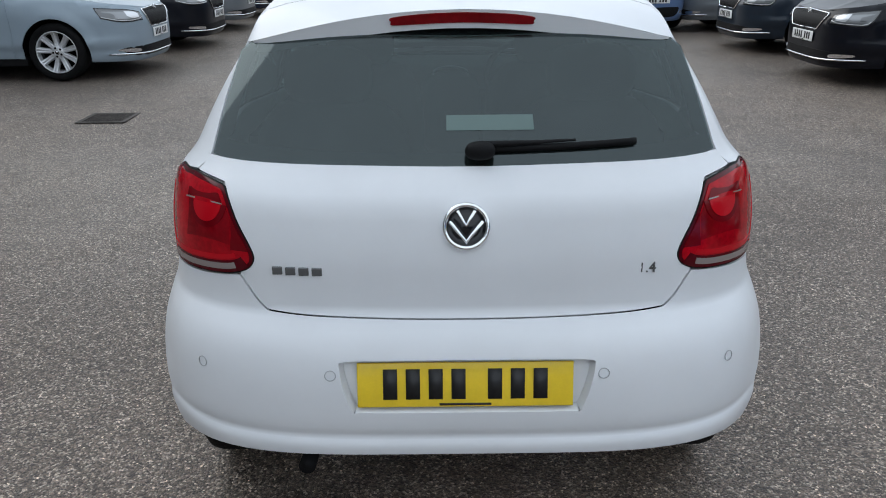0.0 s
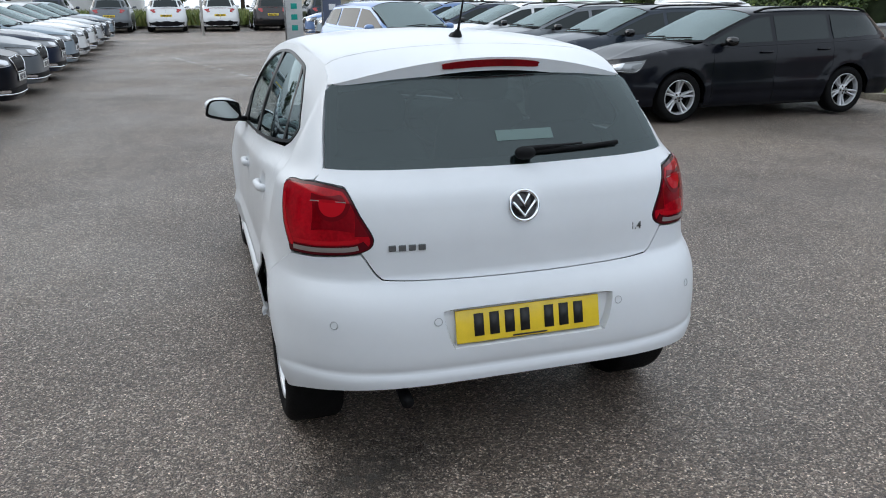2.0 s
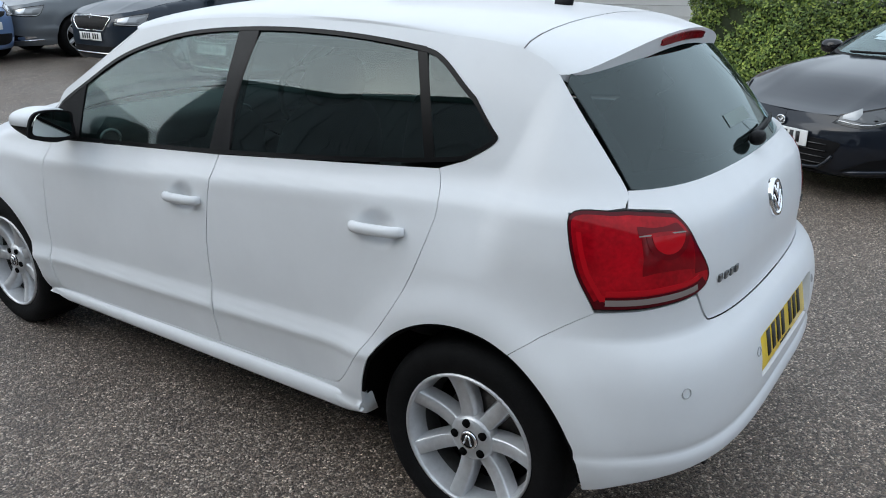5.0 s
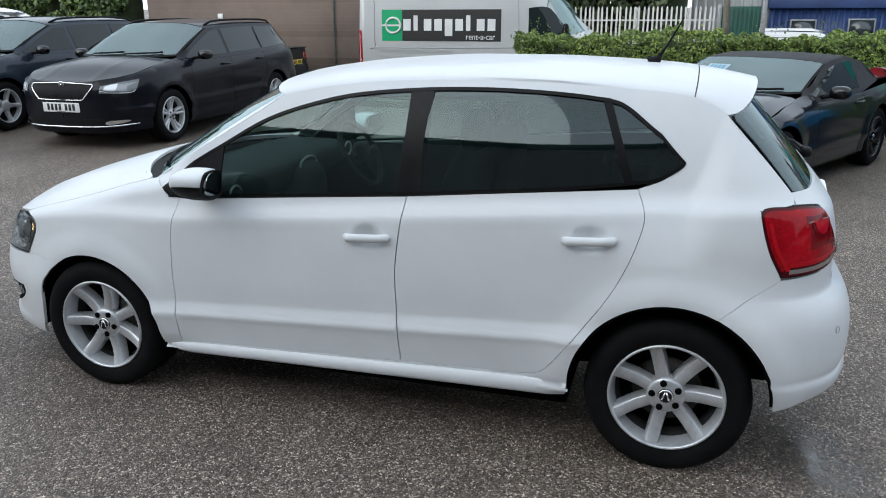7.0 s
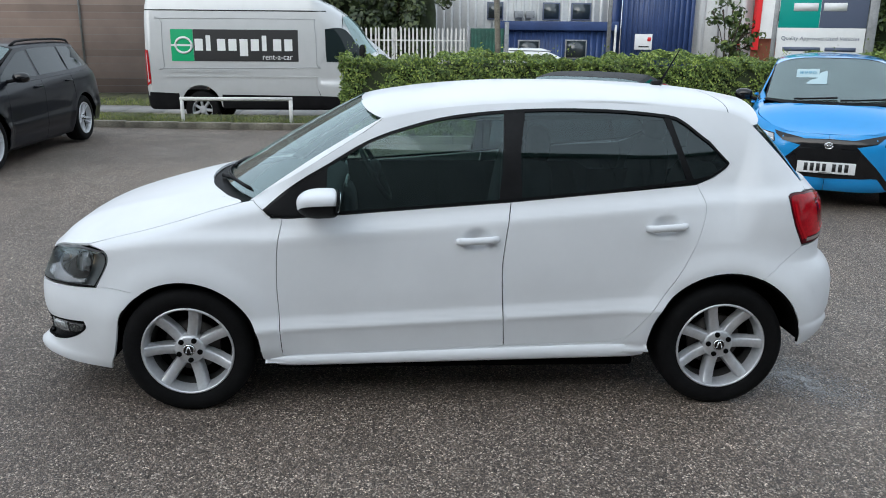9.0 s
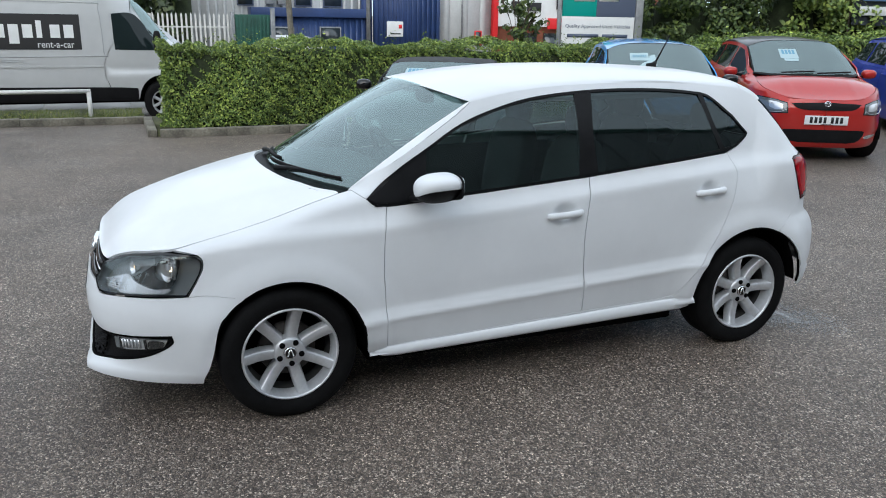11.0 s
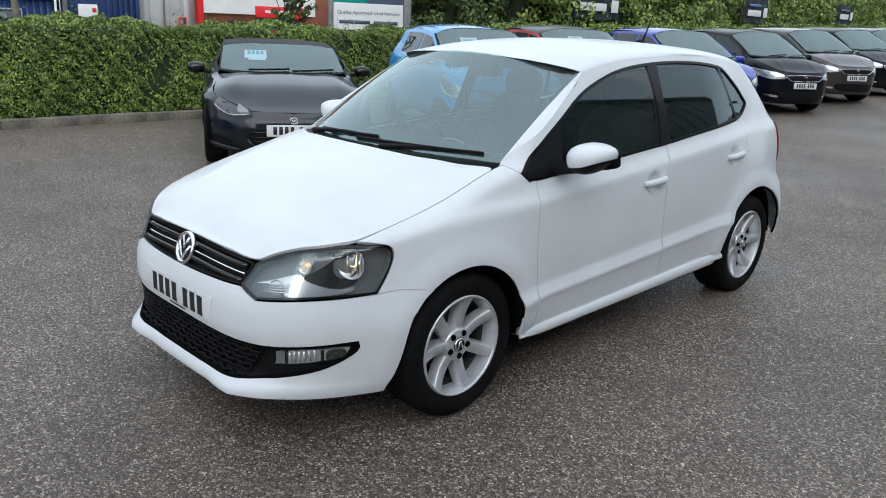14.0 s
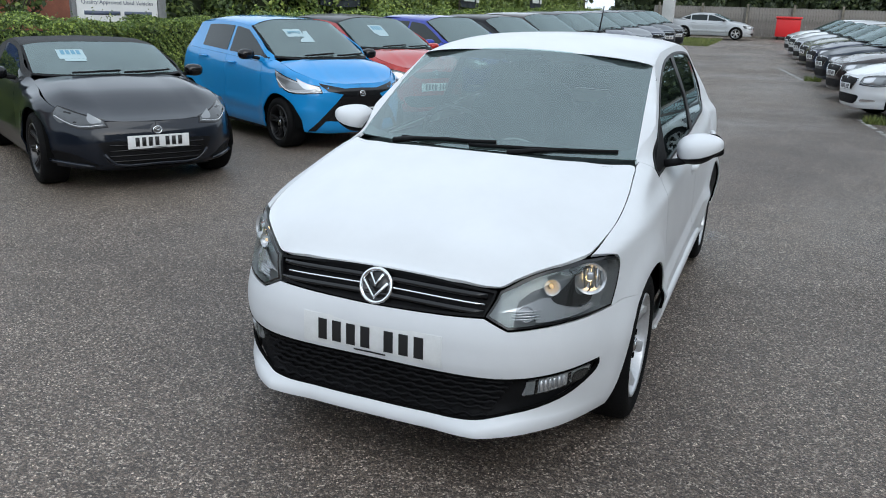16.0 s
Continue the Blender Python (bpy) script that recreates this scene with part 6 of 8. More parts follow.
        w = make_wheel(car, (-hw * 0.955, ay, g["rt"]), g["rt"], g["rr"], g["spokes"], tn, g["style"], g["rim"], 0.20, detail=g["detail"], disc=False)
        flip_x(w)
    # Floor and arch linings whose black carries the shade below the body.
    s = Shape().box((-hw * 0.55, yr + 0.20, 0.22), (hw * 0.55, yf - 0.20, 0.42), 0, 0.03)
    s.box((-hw * 0.86, ra + R, 0.22), (hw * 0.86, fa - R, g["b0"] - 0.06), 0, 0.03)
    for ay in (fa, ra):
        s.box((-hw * 0.60, ay - R, 0.42), (hw * 0.60, ay + R, g["b0"] - 0.22), 0, 0.02)
        ang = np.linspace(radians(-5), radians(185), 14).tolist()
        for q in (-1, 1):
            a = [(q * hw * 0.95, ay + (R + 0.008) * math.cos(v), g["rt"] + (R + 0.008) * math.sin(v)) for v in ang]
            b = [(q * hw * 0.58, y, z) for _, y, z in a]
            s.add(a + b, [[i, i + 1, 14 + i + 1, 14 + i] for i in range(13)])
    part("underbody", s, DARK, car)
    return car


def park(car, x, y, yaw, colour=None, first=False, label=""):
    """Stands a car (or a copy of it) on the ground at a place; yaw 0 faces +y, positive turns left."""
    m = Matrix.Translation((x, y, ground_z(x, y))) @ pose(0, 0, 0, 0, 0, yaw)
    if first:
        car.matrix_world = m
        return car
    twin = copy_thing(car, m)
    if label:
        twin["label"] = label
    if colour:
        old = {p.name for p in PAINTS.values()}
        for o in twin.children_recursive:
            for slot in o.material_slots:
                if slot.material and slot.material.name in old:
                    slot.link = "OBJECT"
                    slot.material = PAINTS[colour]
    return twin


def ground_z(x, y):
    """The car park's gentle fall and rise."""
    z = 0.0125 * max(0.0, y - 1.5) * smooth(1.5, 6.0, y)
    z += 0.022 * max(0.0, -y - 10.0) * smooth(10.0, 16.0, -y)
    z -= 0.020 * max(0.0, min(x, 14.0) - 6.5) * smooth(6.5, 9.0, x)
    z -= 0.24 * smooth(11.3, 12.3, x) + 0.042 * max(0.0, min(x, 42.0) - 14.0)
    return z


def build_van(label, colour, group=""):
    """A tall panel van, nose ahead, from the ground up."""
    van = thing("panel_van", label, "van", group=group)
    body = PAINTS[colour]
    hw, yf, yr, fa, ra, rt = 0.98, 2.42, -3.0, 1.43, -1.90, 0.34
    prof = curve((0.25, 0.92), (0.45, 0.97), (0.60, 0.985), (0.80, 0.995), (0.86, 0.975), (1.0, 0.985), (1.20, 0.99), (1.45, 0.985), (1.9, 0.955), (2.2, 0.90), (2.38, 0.82))
    width = lambda y, z: hw * prof(z) * (1 - 0.10 * smooth(yf - 1.9, yf - 0.6, y) * smooth(1.2, 2.2, z))  # noqa: E731
    nose = curve((0.25, yf - 0.08), (0.45, yf), (0.80, yf - 0.03), (1.0, yf - 0.16), (1.18, yf - 0.48), (1.32, yf - 0.72), (1.95, yf - 1.32), (2.22, yf - 1.80), (2.40, yf - 2.3))
    tail = curve((0.3, yr + 0.03), (0.6, yr), (1.6, yr + 0.02), (2.2, yr + 0.07), (2.4, yr + 0.15))
    sh = Shell(yr + 0.35, 0.33, nose, tail, width, 2.4, 4.6, 9.0)
    S, F, B = sh.side, sh.front, sh.back
    mf, mr, R = sh.y1 + sh.lf, sh.y0 - sh.lr, rt + 0.07

    def skin(nm, pts, mats, lift=0.0, gap=0.005, parent=van, thick=0.012, side=0):
        s = Shape().sheet(sh.point, inset(outline(*pts, steps=4), gap) if gap else outline(*pts, steps=4), 0.12, 0.10, thick, 0, lift, -1)
        if side:
            return part(nm, s.mirrored(), mats, parent), None
        return part(nm, s, mats, parent), part(nm, s.mirrored(), mats, parent)
    dy = 0.56
    skin("load_side", [(mr, 0.55, 1), B(-0.6, 0.55), S(ra - R, 0.42, 1)] + [S(*q) for q in arch(ra, rt + 0.03, R, 172, 8, 10)] + [S(ra + R, 0.40, 1), S(dy, 0.40, 1), S(dy, 1.2), S(dy, 2.28, 1), S(-1.0, 2.34), S(yr + 0.5, 2.34), B(-0.6, 2.34), (mr, 2.34, 1)], body)
    skin("cab_side", [S(dy, 0.40, 1), S(dy, 1.2), S(dy, 2.28, 1), S(0.63, 2.27), (mf, 2.27, 1), (mf, 0.40, 1), F(-0.6, 0.36), S(fa + R + 0.02, 0.36, 1)] + [S(*q) for q in arch(fa, rt + 0.03, R, 8, 172, 10)] + [S(fa - R, 0.40, 1)], body)
    skin("cab_window", [S(0.66, 1.20, 1), S(0.64, 1.76, 1), S(0.92, 1.78), S(1.10, 1.70), S(1.42, 1.36), S(1.46, 1.24), S(1.38, 1.19)], CAR_GLASS, 0.005, 0)
    skin("windscreen", [(mf, 1.36, 1), F(-0.5, 1.36), F(-0.80, 1.36), F(-0.74, 1.90), F(-0.4, 1.98), (mf, 1.99, 1)], CAR_SCREEN, 0.005, 0)
    skin("lower_cladding", [B(-0.5, 0.36), S(ra - R - 0.02, 0.36, 1), S(ra - R - 0.02, 0.64, 1), S(yr + 0.1, 0.66), B(-0.5, 0.66), (mr, 0.66), (mr, 0.36)], BLACK, 0.008, 0)
    skin("side_moulding", [S(ra + R + 0.02, 0.38, 1), S(ra + R + 0.02, 0.62, 1), S(0.5, 0.60), S(fa - R - 0.02, 0.58, 1), S(fa - R - 0.02, 0.38, 1)], BLACK, 0.008, 0)
    skin("tail_lamp", [B(-0.86, 0.80), B(-0.87, 1.35), S(yr + 0.09, 1.38), S(yr + 0.12, 1.33), S(yr + 0.13, 0.86), S(yr + 0.10, 0.80)], TAIL_RED, 0.006, 0)
    for z0, z1, y0, y1 in ((0.92, 0.945, yr + 0.45, 0.48), (1.005, 1.02, yr + 0.5, -0.9), (1.035, 1.05, yr + 0.5, -0.9)):
        skin("pressed_line", [S(y0, z0, 1), S(y1, z0, 1), S(y1, z1, 1), S(y0, z1, 1)], body, 0.010, 0)
    pan = outline(S(yr + 0.42, 1.12), S(yr + 0.42, 1.86), S(yr + 0.50, 1.92), S(0.34, 1.92), S(0.43, 1.84), S(0.46, 1.16), S(0.3, 1.10), S(yr + 0.55, 1.08), steps=4)
    line = Shape().tube([sh.off(0.002)(*q) for q in pan + pan[:1]], 0.008, 0, 5)
    part("panel_line", line, TRIM_GREY, van), part("panel_line", line.mirrored(), TRIM_GREY, van)
    s = Shape().tube([sh.off(0.004)(*S(y, 2.06)) for y in np.linspace(yr + 0.1, 0.66, 16).tolist()], 0.010, 0, 5)
    part("gutter", s, BLACK, van), part("gutter", s.mirrored(), BLACK, van)
    crown = lambda y: 2.50 - 0.16 * smooth(0.0, 0.65, y) ** 2  # noqa: E731

    def roof(t, y):
        z0 = 2.34 - 0.06 * smooth(-1.4, 0.6, y)
        x0 = abs(sh.point(*S(y, z0))[0])
        k = max(0.0, 1 - abs(t))
        return (math.copysign(x0 * (1 - k ** 1.3), t) if t else 0.0, y, lerp(z0, crown(y), 1 - (1 - k) ** 2.2))
    part("roof", Shape().sheet(roof, [(-1, yr + 0.30), (1, yr + 0.30), (1, 0.56), (0, 0.70), (-1, 0.56)], 0.2, 0.3, 0, 0, 0, 1), body, van)
    part("roof_end", Shape().box((-0.80, yr + 0.14, 2.30), (0.80, yr + 0.40, 2.46), 0, 0.06), body, van)
    part("front_grille", Shape().sheet(sh.point, outline(*sh.both([F(0, 0.55), F(-0.5, 0.55), F(-0.62, 0.72), F(-0.5, 0.92), F(0, 0.95)])), 0.12, 0.1, 0.006, 0, 0.005, -1), BLACK, van)
    skin("headlamp", [F(-0.66, 0.78), F(-0.62, 0.98), S(yf - 0.52, 1.10), S(yf - 0.40, 0.86)], HEADLAMP, 0.006, 0)
    s = Shape()
    ellipsoid(s, (-hw - 0.14, 1.40, 1.34), (0.09, 0.07, 0.17), 3, 0, 8, 12)
    s.tube([(-hw * 0.93, 1.42, 1.22), (-hw - 0.10, 1.40, 1.25)], 0.03, 0, 6)
    part("door_mirror", s, BLACK, van), part("door_mirror", s.mirrored(), BLACK, van)
    for ay in (fa, ra):
        w = make_wheel(van, (-hw * 0.93, ay, rt), rt, 0.20, 7, 0.2, "broad", TRIM_GREY, 0.21, detail=0.5, disc=False)
        flip_x(w)
    # Van floor in the same black, for the shade underneath.
    s = Shape().box((-hw * 0.62, yr + 0.1, 0.32), (hw * 0.62, yf - 0.35, 0.60), 0, 0.03)
    s.box((-hw * 0.85, ra + R + 0.02, 0.34), (hw * 0.85, fa - R - 0.02, 0.56), 0, 0.02)
    part("underbody", s, DARK, van)
    return van, sh


# ---- materials of the place ----
def make_asphalt(name, base, chip, wet=0.0):
    """Worn tarmac: a dark binder with pale stone chips, damp patches and tyre-polished lanes."""
    m = bpy.data.materials.new(name)
    m.use_nodes = True
    n, l = m.node_tree.nodes, m.node_tree.links
    b = n["Principled BSDF"]
    co = n.new("ShaderNodeTexCoord")
    cells = []
    for scale in (140.0, 300.0):
        vor = n.new("ShaderNodeTexVoronoi")
        vor.inputs["Scale"].default_value, vor.inputs["Randomness"].default_value = scale, 1.0
        l.new(co.outputs["Object"], vor.inputs["Vector"])
        stone = n.new("ShaderNodeSeparateColor")
        l.new(vor.outputs["Color"], stone.inputs[0])
        cells.append((vor, stone))
    (vor, stone), (_, speck) = cells
    chips = ramp(m, stone.outputs[0], (0.0, tuple(v * 0.30 for v in base)), (0.45, tuple(v * 0.78 for v in base)), (0.76, tuple(v * 1.35 for v in base)), (0.93, chip), (1.0, tuple(min(1, v * 1.6) for v in chip)))
    grain = ramp(m, speck.outputs[0], (0.0, (0.45, 0.45, 0.46)), (0.55, (0.92, 0.92, 0.92)), (1.0, (1.75, 1.72, 1.66)))
    chips_grain = mix(m, "MULTIPLY", 1.0, chips.outputs[0], grain.outputs[0])
    large = ramp(m, noise_node(m, 0.22, 5, 0.6).outputs[0], (0.32, (0.66, 0.65, 0.65)), (0.50, (0.98, 0.98, 0.98)), (0.70, (1.16, 1.14, 1.10)))
    mid = ramp(m, noise_node(m, 2.3, 6, 0.65).outputs[0], (0.30, (0.80, 0.79, 0.78)), (0.65, (1.08, 1.07, 1.06)))
    c = mix(m, "MULTIPLY", 1.0, mix(m, "MULTIPLY", 1.0, chips_grain, large.outputs[0]), mid.outputs[0])
    fine = ramp(m, noise_node(m, 42.0, 4, 0.6).outputs[0], (0.34, (0.72, 0.72, 0.73)), (0.66, (1.24, 1.23, 1.21)))
    c = mix(m, "MULTIPLY", 1.0, c, fine.outputs[0])
    l.new(c, b.inputs["Base Color"])
    damp = ramp(m, noise_node(m, 0.35, 4, 0.55).outputs[0], (0.40, (0.60,) * 3), (0.62, (0.42 - wet,) * 3))
    l.new(damp.outputs[0], b.inputs["Roughness"])
    b.inputs["Specular IOR Level"].default_value = 0.50
    bump = n.new("ShaderNodeBump")
    bump.inputs["Strength"].default_value, bump.inputs["Distance"].default_value = 1.0, 0.006
    grit = n.new("ShaderNodeMath")
    grit.operation = "MULTIPLY_ADD"
    l.new(vor.outputs["Distance"], grit.inputs[0])
    grit.inputs[1].default_value = -0.8
    l.new(stone.outputs[1], grit.inputs[2])
    l.new(grit.outputs[0], bump.inputs["Height"])
    l.new(bump.outputs[0], b.inputs["Normal"])
    return m


def leafy(name, dark, light, tip):
    """Leaves that differ one from the other."""
    m = material(name, light, 0.55)
    n, l = m.node_tree.nodes, m.node_tree.links
    geo = n.new("ShaderNodeNewGeometry")
    r = ramp(m, geo.outputs["Random Per Island"], (0.0, dark), (0.55, light), (0.9, tip), (1.0, tuple(v * 1.25 for v in tip)))
    patchy = ramp(m, noise_node(m, 1.1, 4).outputs[0], (0.30, (0.60, 0.62, 0.55)), (0.70, (1.15, 1.15, 1.0)))
    l.new(mix(m, "MULTIPLY", 1.0, r.outputs[0], patchy.outputs[0]), n["Principled BSDF"].inputs["Base Color"])
    n["Principled BSDF"].inputs["Subsurface Weight"].default_value = 0.0
    return m


def make_brick(name):
    m = bpy.data.materials.new(name)
    m.use_nodes = True
    n, l = m.node_tree.nodes, m.node_tree.links
    co, mp, br = n.new("ShaderNodeTexCoord"), n.new("ShaderNodeMapping"), n.new("ShaderNodeTexBrick")
    mp.inputs["Rotation"].default_value = (radians(90), 0, radians(90))
    l.new(co.outputs["Object"], mp.inputs[0])
    l.new(mp.outputs[0], br.inputs["Vector"])
    for k, v in (("Scale", 1.0), ("Brick Width", 0.225), ("Row Height", 0.075), ("Mortar Size", 0.006), ("Bias", -0.1)):
        br.inputs[k].default_value = v
    br.inputs["Color1"].default_value, br.inputs["Color2"].default_value, br.inputs["Mortar"].default_value = (0.235, 0.178, 0.150, 1), (0.37, 0.29, 0.25, 1), (0.30, 0.28, 0.265, 1)
    stain = ramp(m, noise_node(m, 0.35, 6).outputs[0], (0.3, (0.65, 0.65, 0.68)), (0.7, (1.15, 1.12, 1.1)))
    l.new(mix(m, "MULTIPLY", 1.0, br.outputs[0], stain.outputs[0]), n["Principled BSDF"].inputs["Base Color"])
    n["Principled BSDF"].inputs["Roughness"].default_value = 0.9
    bump = n.new("ShaderNodeBump")
    bump.inputs["Strength"].default_value, bump.inputs["Distance"].default_value = 0.5, 0.01
    l.new(br.outputs[1], bump.inputs["Height"])
    bump.invert = True
    l.new(bump.outputs[0], n["Principled BSDF"].inputs["Normal"])
    return m


ASPHALT = make_asphalt("car_park_asphalt", (0.166, 0.132, 0.109), (0.41, 0.36, 0.31))
CONCRETE = mottled(material("kerb_concrete", (0.21, 0.193, 0.155), 0.9), 2.5, 0.45, 40, 0.5)
GRASS_SOIL = mottled(material("verge_soil", (0.10, 0.105, 0.045), 0.95), 1.6, 0.5, 30, 0.6)
PAVING = mottled(material("pale_path", (0.27, 0.265, 0.255), 0.9), 0.8, 0.2, 20, 0.3)
HEDGE = leafy("hedge_leaves", (0.050, 0.092, 0.020), (0.138, 0.220, 0.045), (0.33, 0.41, 0.09))
# Dark green that stands in for the shade between the leaves.
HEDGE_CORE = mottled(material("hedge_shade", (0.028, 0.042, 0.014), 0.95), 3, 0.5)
SHRUB = leafy("shrub_leaves", (0.026, 0.050, 0.016), (0.070, 0.118, 0.032), (0.15, 0.20, 0.05))
BRIGHT_SHRUB = leafy("bright_shrub_leaves", (0.070, 0.125, 0.030), (0.175, 0.255, 0.060), (0.33, 0.40, 0.10))
TREE = leafy("tree_leaves", (0.014, 0.025, 0.011), (0.036, 0.058, 0.022), (0.080, 0.105, 0.038))
GRASS = leafy("grass_blades", (0.07, 0.105, 0.025), (0.15, 0.19, 0.05), (0.25, 0.26, 0.08))
BARK = mottled(material("bark", (0.07, 0.055, 0.04), 0.95), 5, 0.4, 60, 0.6)
BRICK = make_brick("brown_brick")
BLUE_CLAD = mottled(material("blue_cladding", (0.026, 0.056, 0.165), 0.45), 0.6, 0.18, 12)
GREY_CLAD = mottled(material("pale_grey_cladding", (0.52, 0.53, 0.53), 0.5), 0.5, 0.12, 9)
CREAM = mottled(material("cream_render", (0.50, 0.47, 0.40), 0.85), 0.5, 0.12, 9)
RED_BRICK = mottled(material("red_brick", (0.28, 0.095, 0.055), 0.85), 1.0, 0.25, 25, 0.3)
WHITE_STEEL = mottled(material("white_painted_steel", (0.62, 0.62, 0.60), 0.5), 4, 0.15, 60)
GREEN_STEEL = mottled(material("green_painted_steel", (0.012, 0.085, 0.060), 0.5), 2, 0.25)
GREY_STEEL = mottled(material("galvanised_steel", (0.30, 0.31, 0.32), 0.45, 0.6), 6, 0.2)
FENCE_WOOD = mottled(material("weathered_fence_boards", (0.24, 0.225, 0.205), 0.9), 1.5, 0.3, 20)
WINDOW_DARK = material("building_window_glass", (0.03, 0.04, 0.045), 0.05, coat=0.6)
SIGN_WHITE = mottled(material("sign_white", (0.70, 0.71, 0.71), 0.45), 2, 0.05)
SIGN_GREEN = material("sign_green", (0.0, 0.30, 0.25), 0.4)
SIGN_SLATE = material("sign_slate_blue", (0.085, 0.105, 0.16), 0.4)
SIGN_RED = material("sign_red", (0.62, 0.018, 0.022), 0.4)
SIGN_BLACK = material("sign_black", (0.012, 0.012, 0.013), 0.5)
VAN_GREEN = material("panel_green", (0.0, 0.33, 0.13), 0.4)
CLOTH = mottled(material("banner_cloth", (0.022, 0.030, 0.038), 0.8), 3, 0.3)
LINE_PAINT = mottled(material("worn_line_paint", (0.46, 0.45, 0.43), 0.8), 6, 0.4, 50, 0.3)
IRON = mottled(material("rusty_iron", (0.055, 0.046, 0.040), 0.7, 0.4), 12, 0.4, 90, 0.3)

# ---- ground: one sheet to the horizon ----
def spread(near, step, far):
    vals = [i * step for i in range(int(near / step) + 1)]
    while vals[-1] < far:
        vals.append(vals[-1] * 1.25)
    return [-v for v in vals[:0:-1]] + vals


def build_ground():
    xs, ys = spread(44, 1.0, 900), spread(56, 1.0, 900)
    verts = [(x, y, ground_z(x, max(min(y, 60), -60))) for y in ys for x in xs]
    n = len(xs)
    faces = [[j * n + i, j * n + i + 1, (j + 1) * n + i + 1, (j + 1) * n + i] for j in range(len(ys) - 1) for i in range(n - 1)]
    return tagged(part("ground", Shape().add(verts, faces), ASPHALT), "damp grey-brown tarmac car park with pale stone chips", kind="structure")


build_ground()


def strip(name, pts, lo, hi, mat, label, bevel=0.02):
    """A kerb or bed along straight runs: pts of (x0, y0, x1, y1), from lo to hi over the ground."""
    s = Shape()
    for x0, y0, x1, y1 in pts:
        n = max(1, round(max(abs(x1 - x0), abs(y1 - y0)) / 0.915))
        along_y = abs(y1 - y0) > abs(x1 - x0)
        for k in range(n):
            if along_y:
                a, b = lerp(y0, y1, k / n), lerp(y0, y1, (k + 1) / n)
                g = ground_z((x0 + x1) / 2, (a + b) / 2)
                s.box((x0, min(a, b) + 0.003, g + lo), (x1, max(a, b) - 0.003, g + hi), 0, bevel)
            else:
                a, b = lerp(x0, x1, k / n), lerp(x0, x1, (k + 1) / n)
                g = ground_z((a + b) / 2, (y0 + y1) / 2)
                s.box((min(a, b) + 0.003, y0, g + lo), (max(a, b) - 0.003, y1, g + hi), 0, bevel)
    return tagged(part(name, s, mat), label, kind="structure")


def stones(name, runs, label):
    """A kerb whose stones are each a piece of their own."""
    root = tagged(part(name, Shape().box((runs[0][0], runs[0][1] - 0.2, -0.3), (runs[0][0] + 0.1, runs[0][1], -0.2)), CONCRETE), label, kind="structure")
    one = Shape().box((-0.0625, -0.453, -0.15), (0.0625, 0.453, 0.0), 0, 0.014).mesh("kerb_stone", CONCRETE)
    for x0, y0, x1, y1 in runs:
        length = math.dist((x0, y0), (x1, y1))
        n, yaw = round(length / 0.915), math.degrees(math.atan2(y1 - y0, x1 - x0)) - 90
        for k in range(n):
            t = (k + 0.5) / n
            x, y = lerp(x0, x1, t), lerp(y0, y1, t)
            ob = new("kerb_stone", one)
            ob.parent = root
            ob.matrix_world = Matrix.Translation((x, y, ground_z(x, y) + 0.115 + random.uniform(-0.004, 0.004))) @ pose(0, 0, 0, 0, 0, yaw + random.uniform(-0.3, 0.3))
    return root


stones("kerb", [(7.86, -44.0, 7.86, 1.35), (7.95, 1.45, 9.75, 1.45), (9.85, 1.5, 9.85, 34.0)], "weathered concrete kerb round the hedge bed")
strip("hedge_bed", [(7.93, -44.0, 9.9, 1.38)], -0.1, 0.09, GRASS_SOIL, "bare soil bed under the hedge", 0)
strip("grass_verge", [(9.91, 1.5, 11.3, 34.0)], -0.1, 0.105, GRASS_SOIL, "worn grass verge behind the kerb", 0)
strip("far_path", [(15.6, -3.0, 17.0, 34.0)], -0.1, 0.05, PAVING, "pale concrete path along the brick wall", 0)
strip("far_verge", [(17.0, -3.0, 21.95, 34.0)], -0.1, 0.06, GRASS_SOIL, "grass strip below the brick wall", 0)


# ---- greenery ----
def leaf_mesh(name, centres, normals, size, mat, seed=1, long=1.5):
    """Many small folded leaves, one at each centre, turned loosely to its normal."""
    rng = np.random.default_rng(seed)
    n = len(centres)
    c, nn = np.asarray(centres, float), np.asarray(normals, float) + rng.normal(0, 0.55, (n, 3))
    nn /= np.linalg.norm(nn, axis=1)[:, None]
    a = np.cross(nn, rng.normal(0, 1, (n, 3)))
    a /= np.linalg.norm(a, axis=1)[:, None] + 1e-9
    b = np.cross(nn, a)
    s = size * rng.uniform(0.6, 1.35, n)[:, None]
    quad = np.stack((c - a * s * long * 0.5, c + b * s * 0.42 + nn * s * 0.18, c + a * s * long * 0.5, c - b * s * 0.42 + nn * s * 0.18), 1).reshape(-1, 3)
    me = bpy.data.meshes.new(name)
    me.vertices.add(4 * n)
    me.vertices.foreach_set("co", quad.ravel())
    me.loops.add(4 * n)
    me.loops.foreach_set("vertex_index", np.arange(4 * n))
    me.polygons.add(n)
    me.polygons.foreach_set("loop_start", np.arange(n) * 4)
    me.materials.append(mat)
    me.update(calc_edges=True)
    me.validate()
    return me


def box_leaves(rng, x0, x1, y0, y1, z0, z1, density, wave=0.06):
    """Leaf places over the front, top and near end of a clipped hedge."""
    pts, nrm = [], []
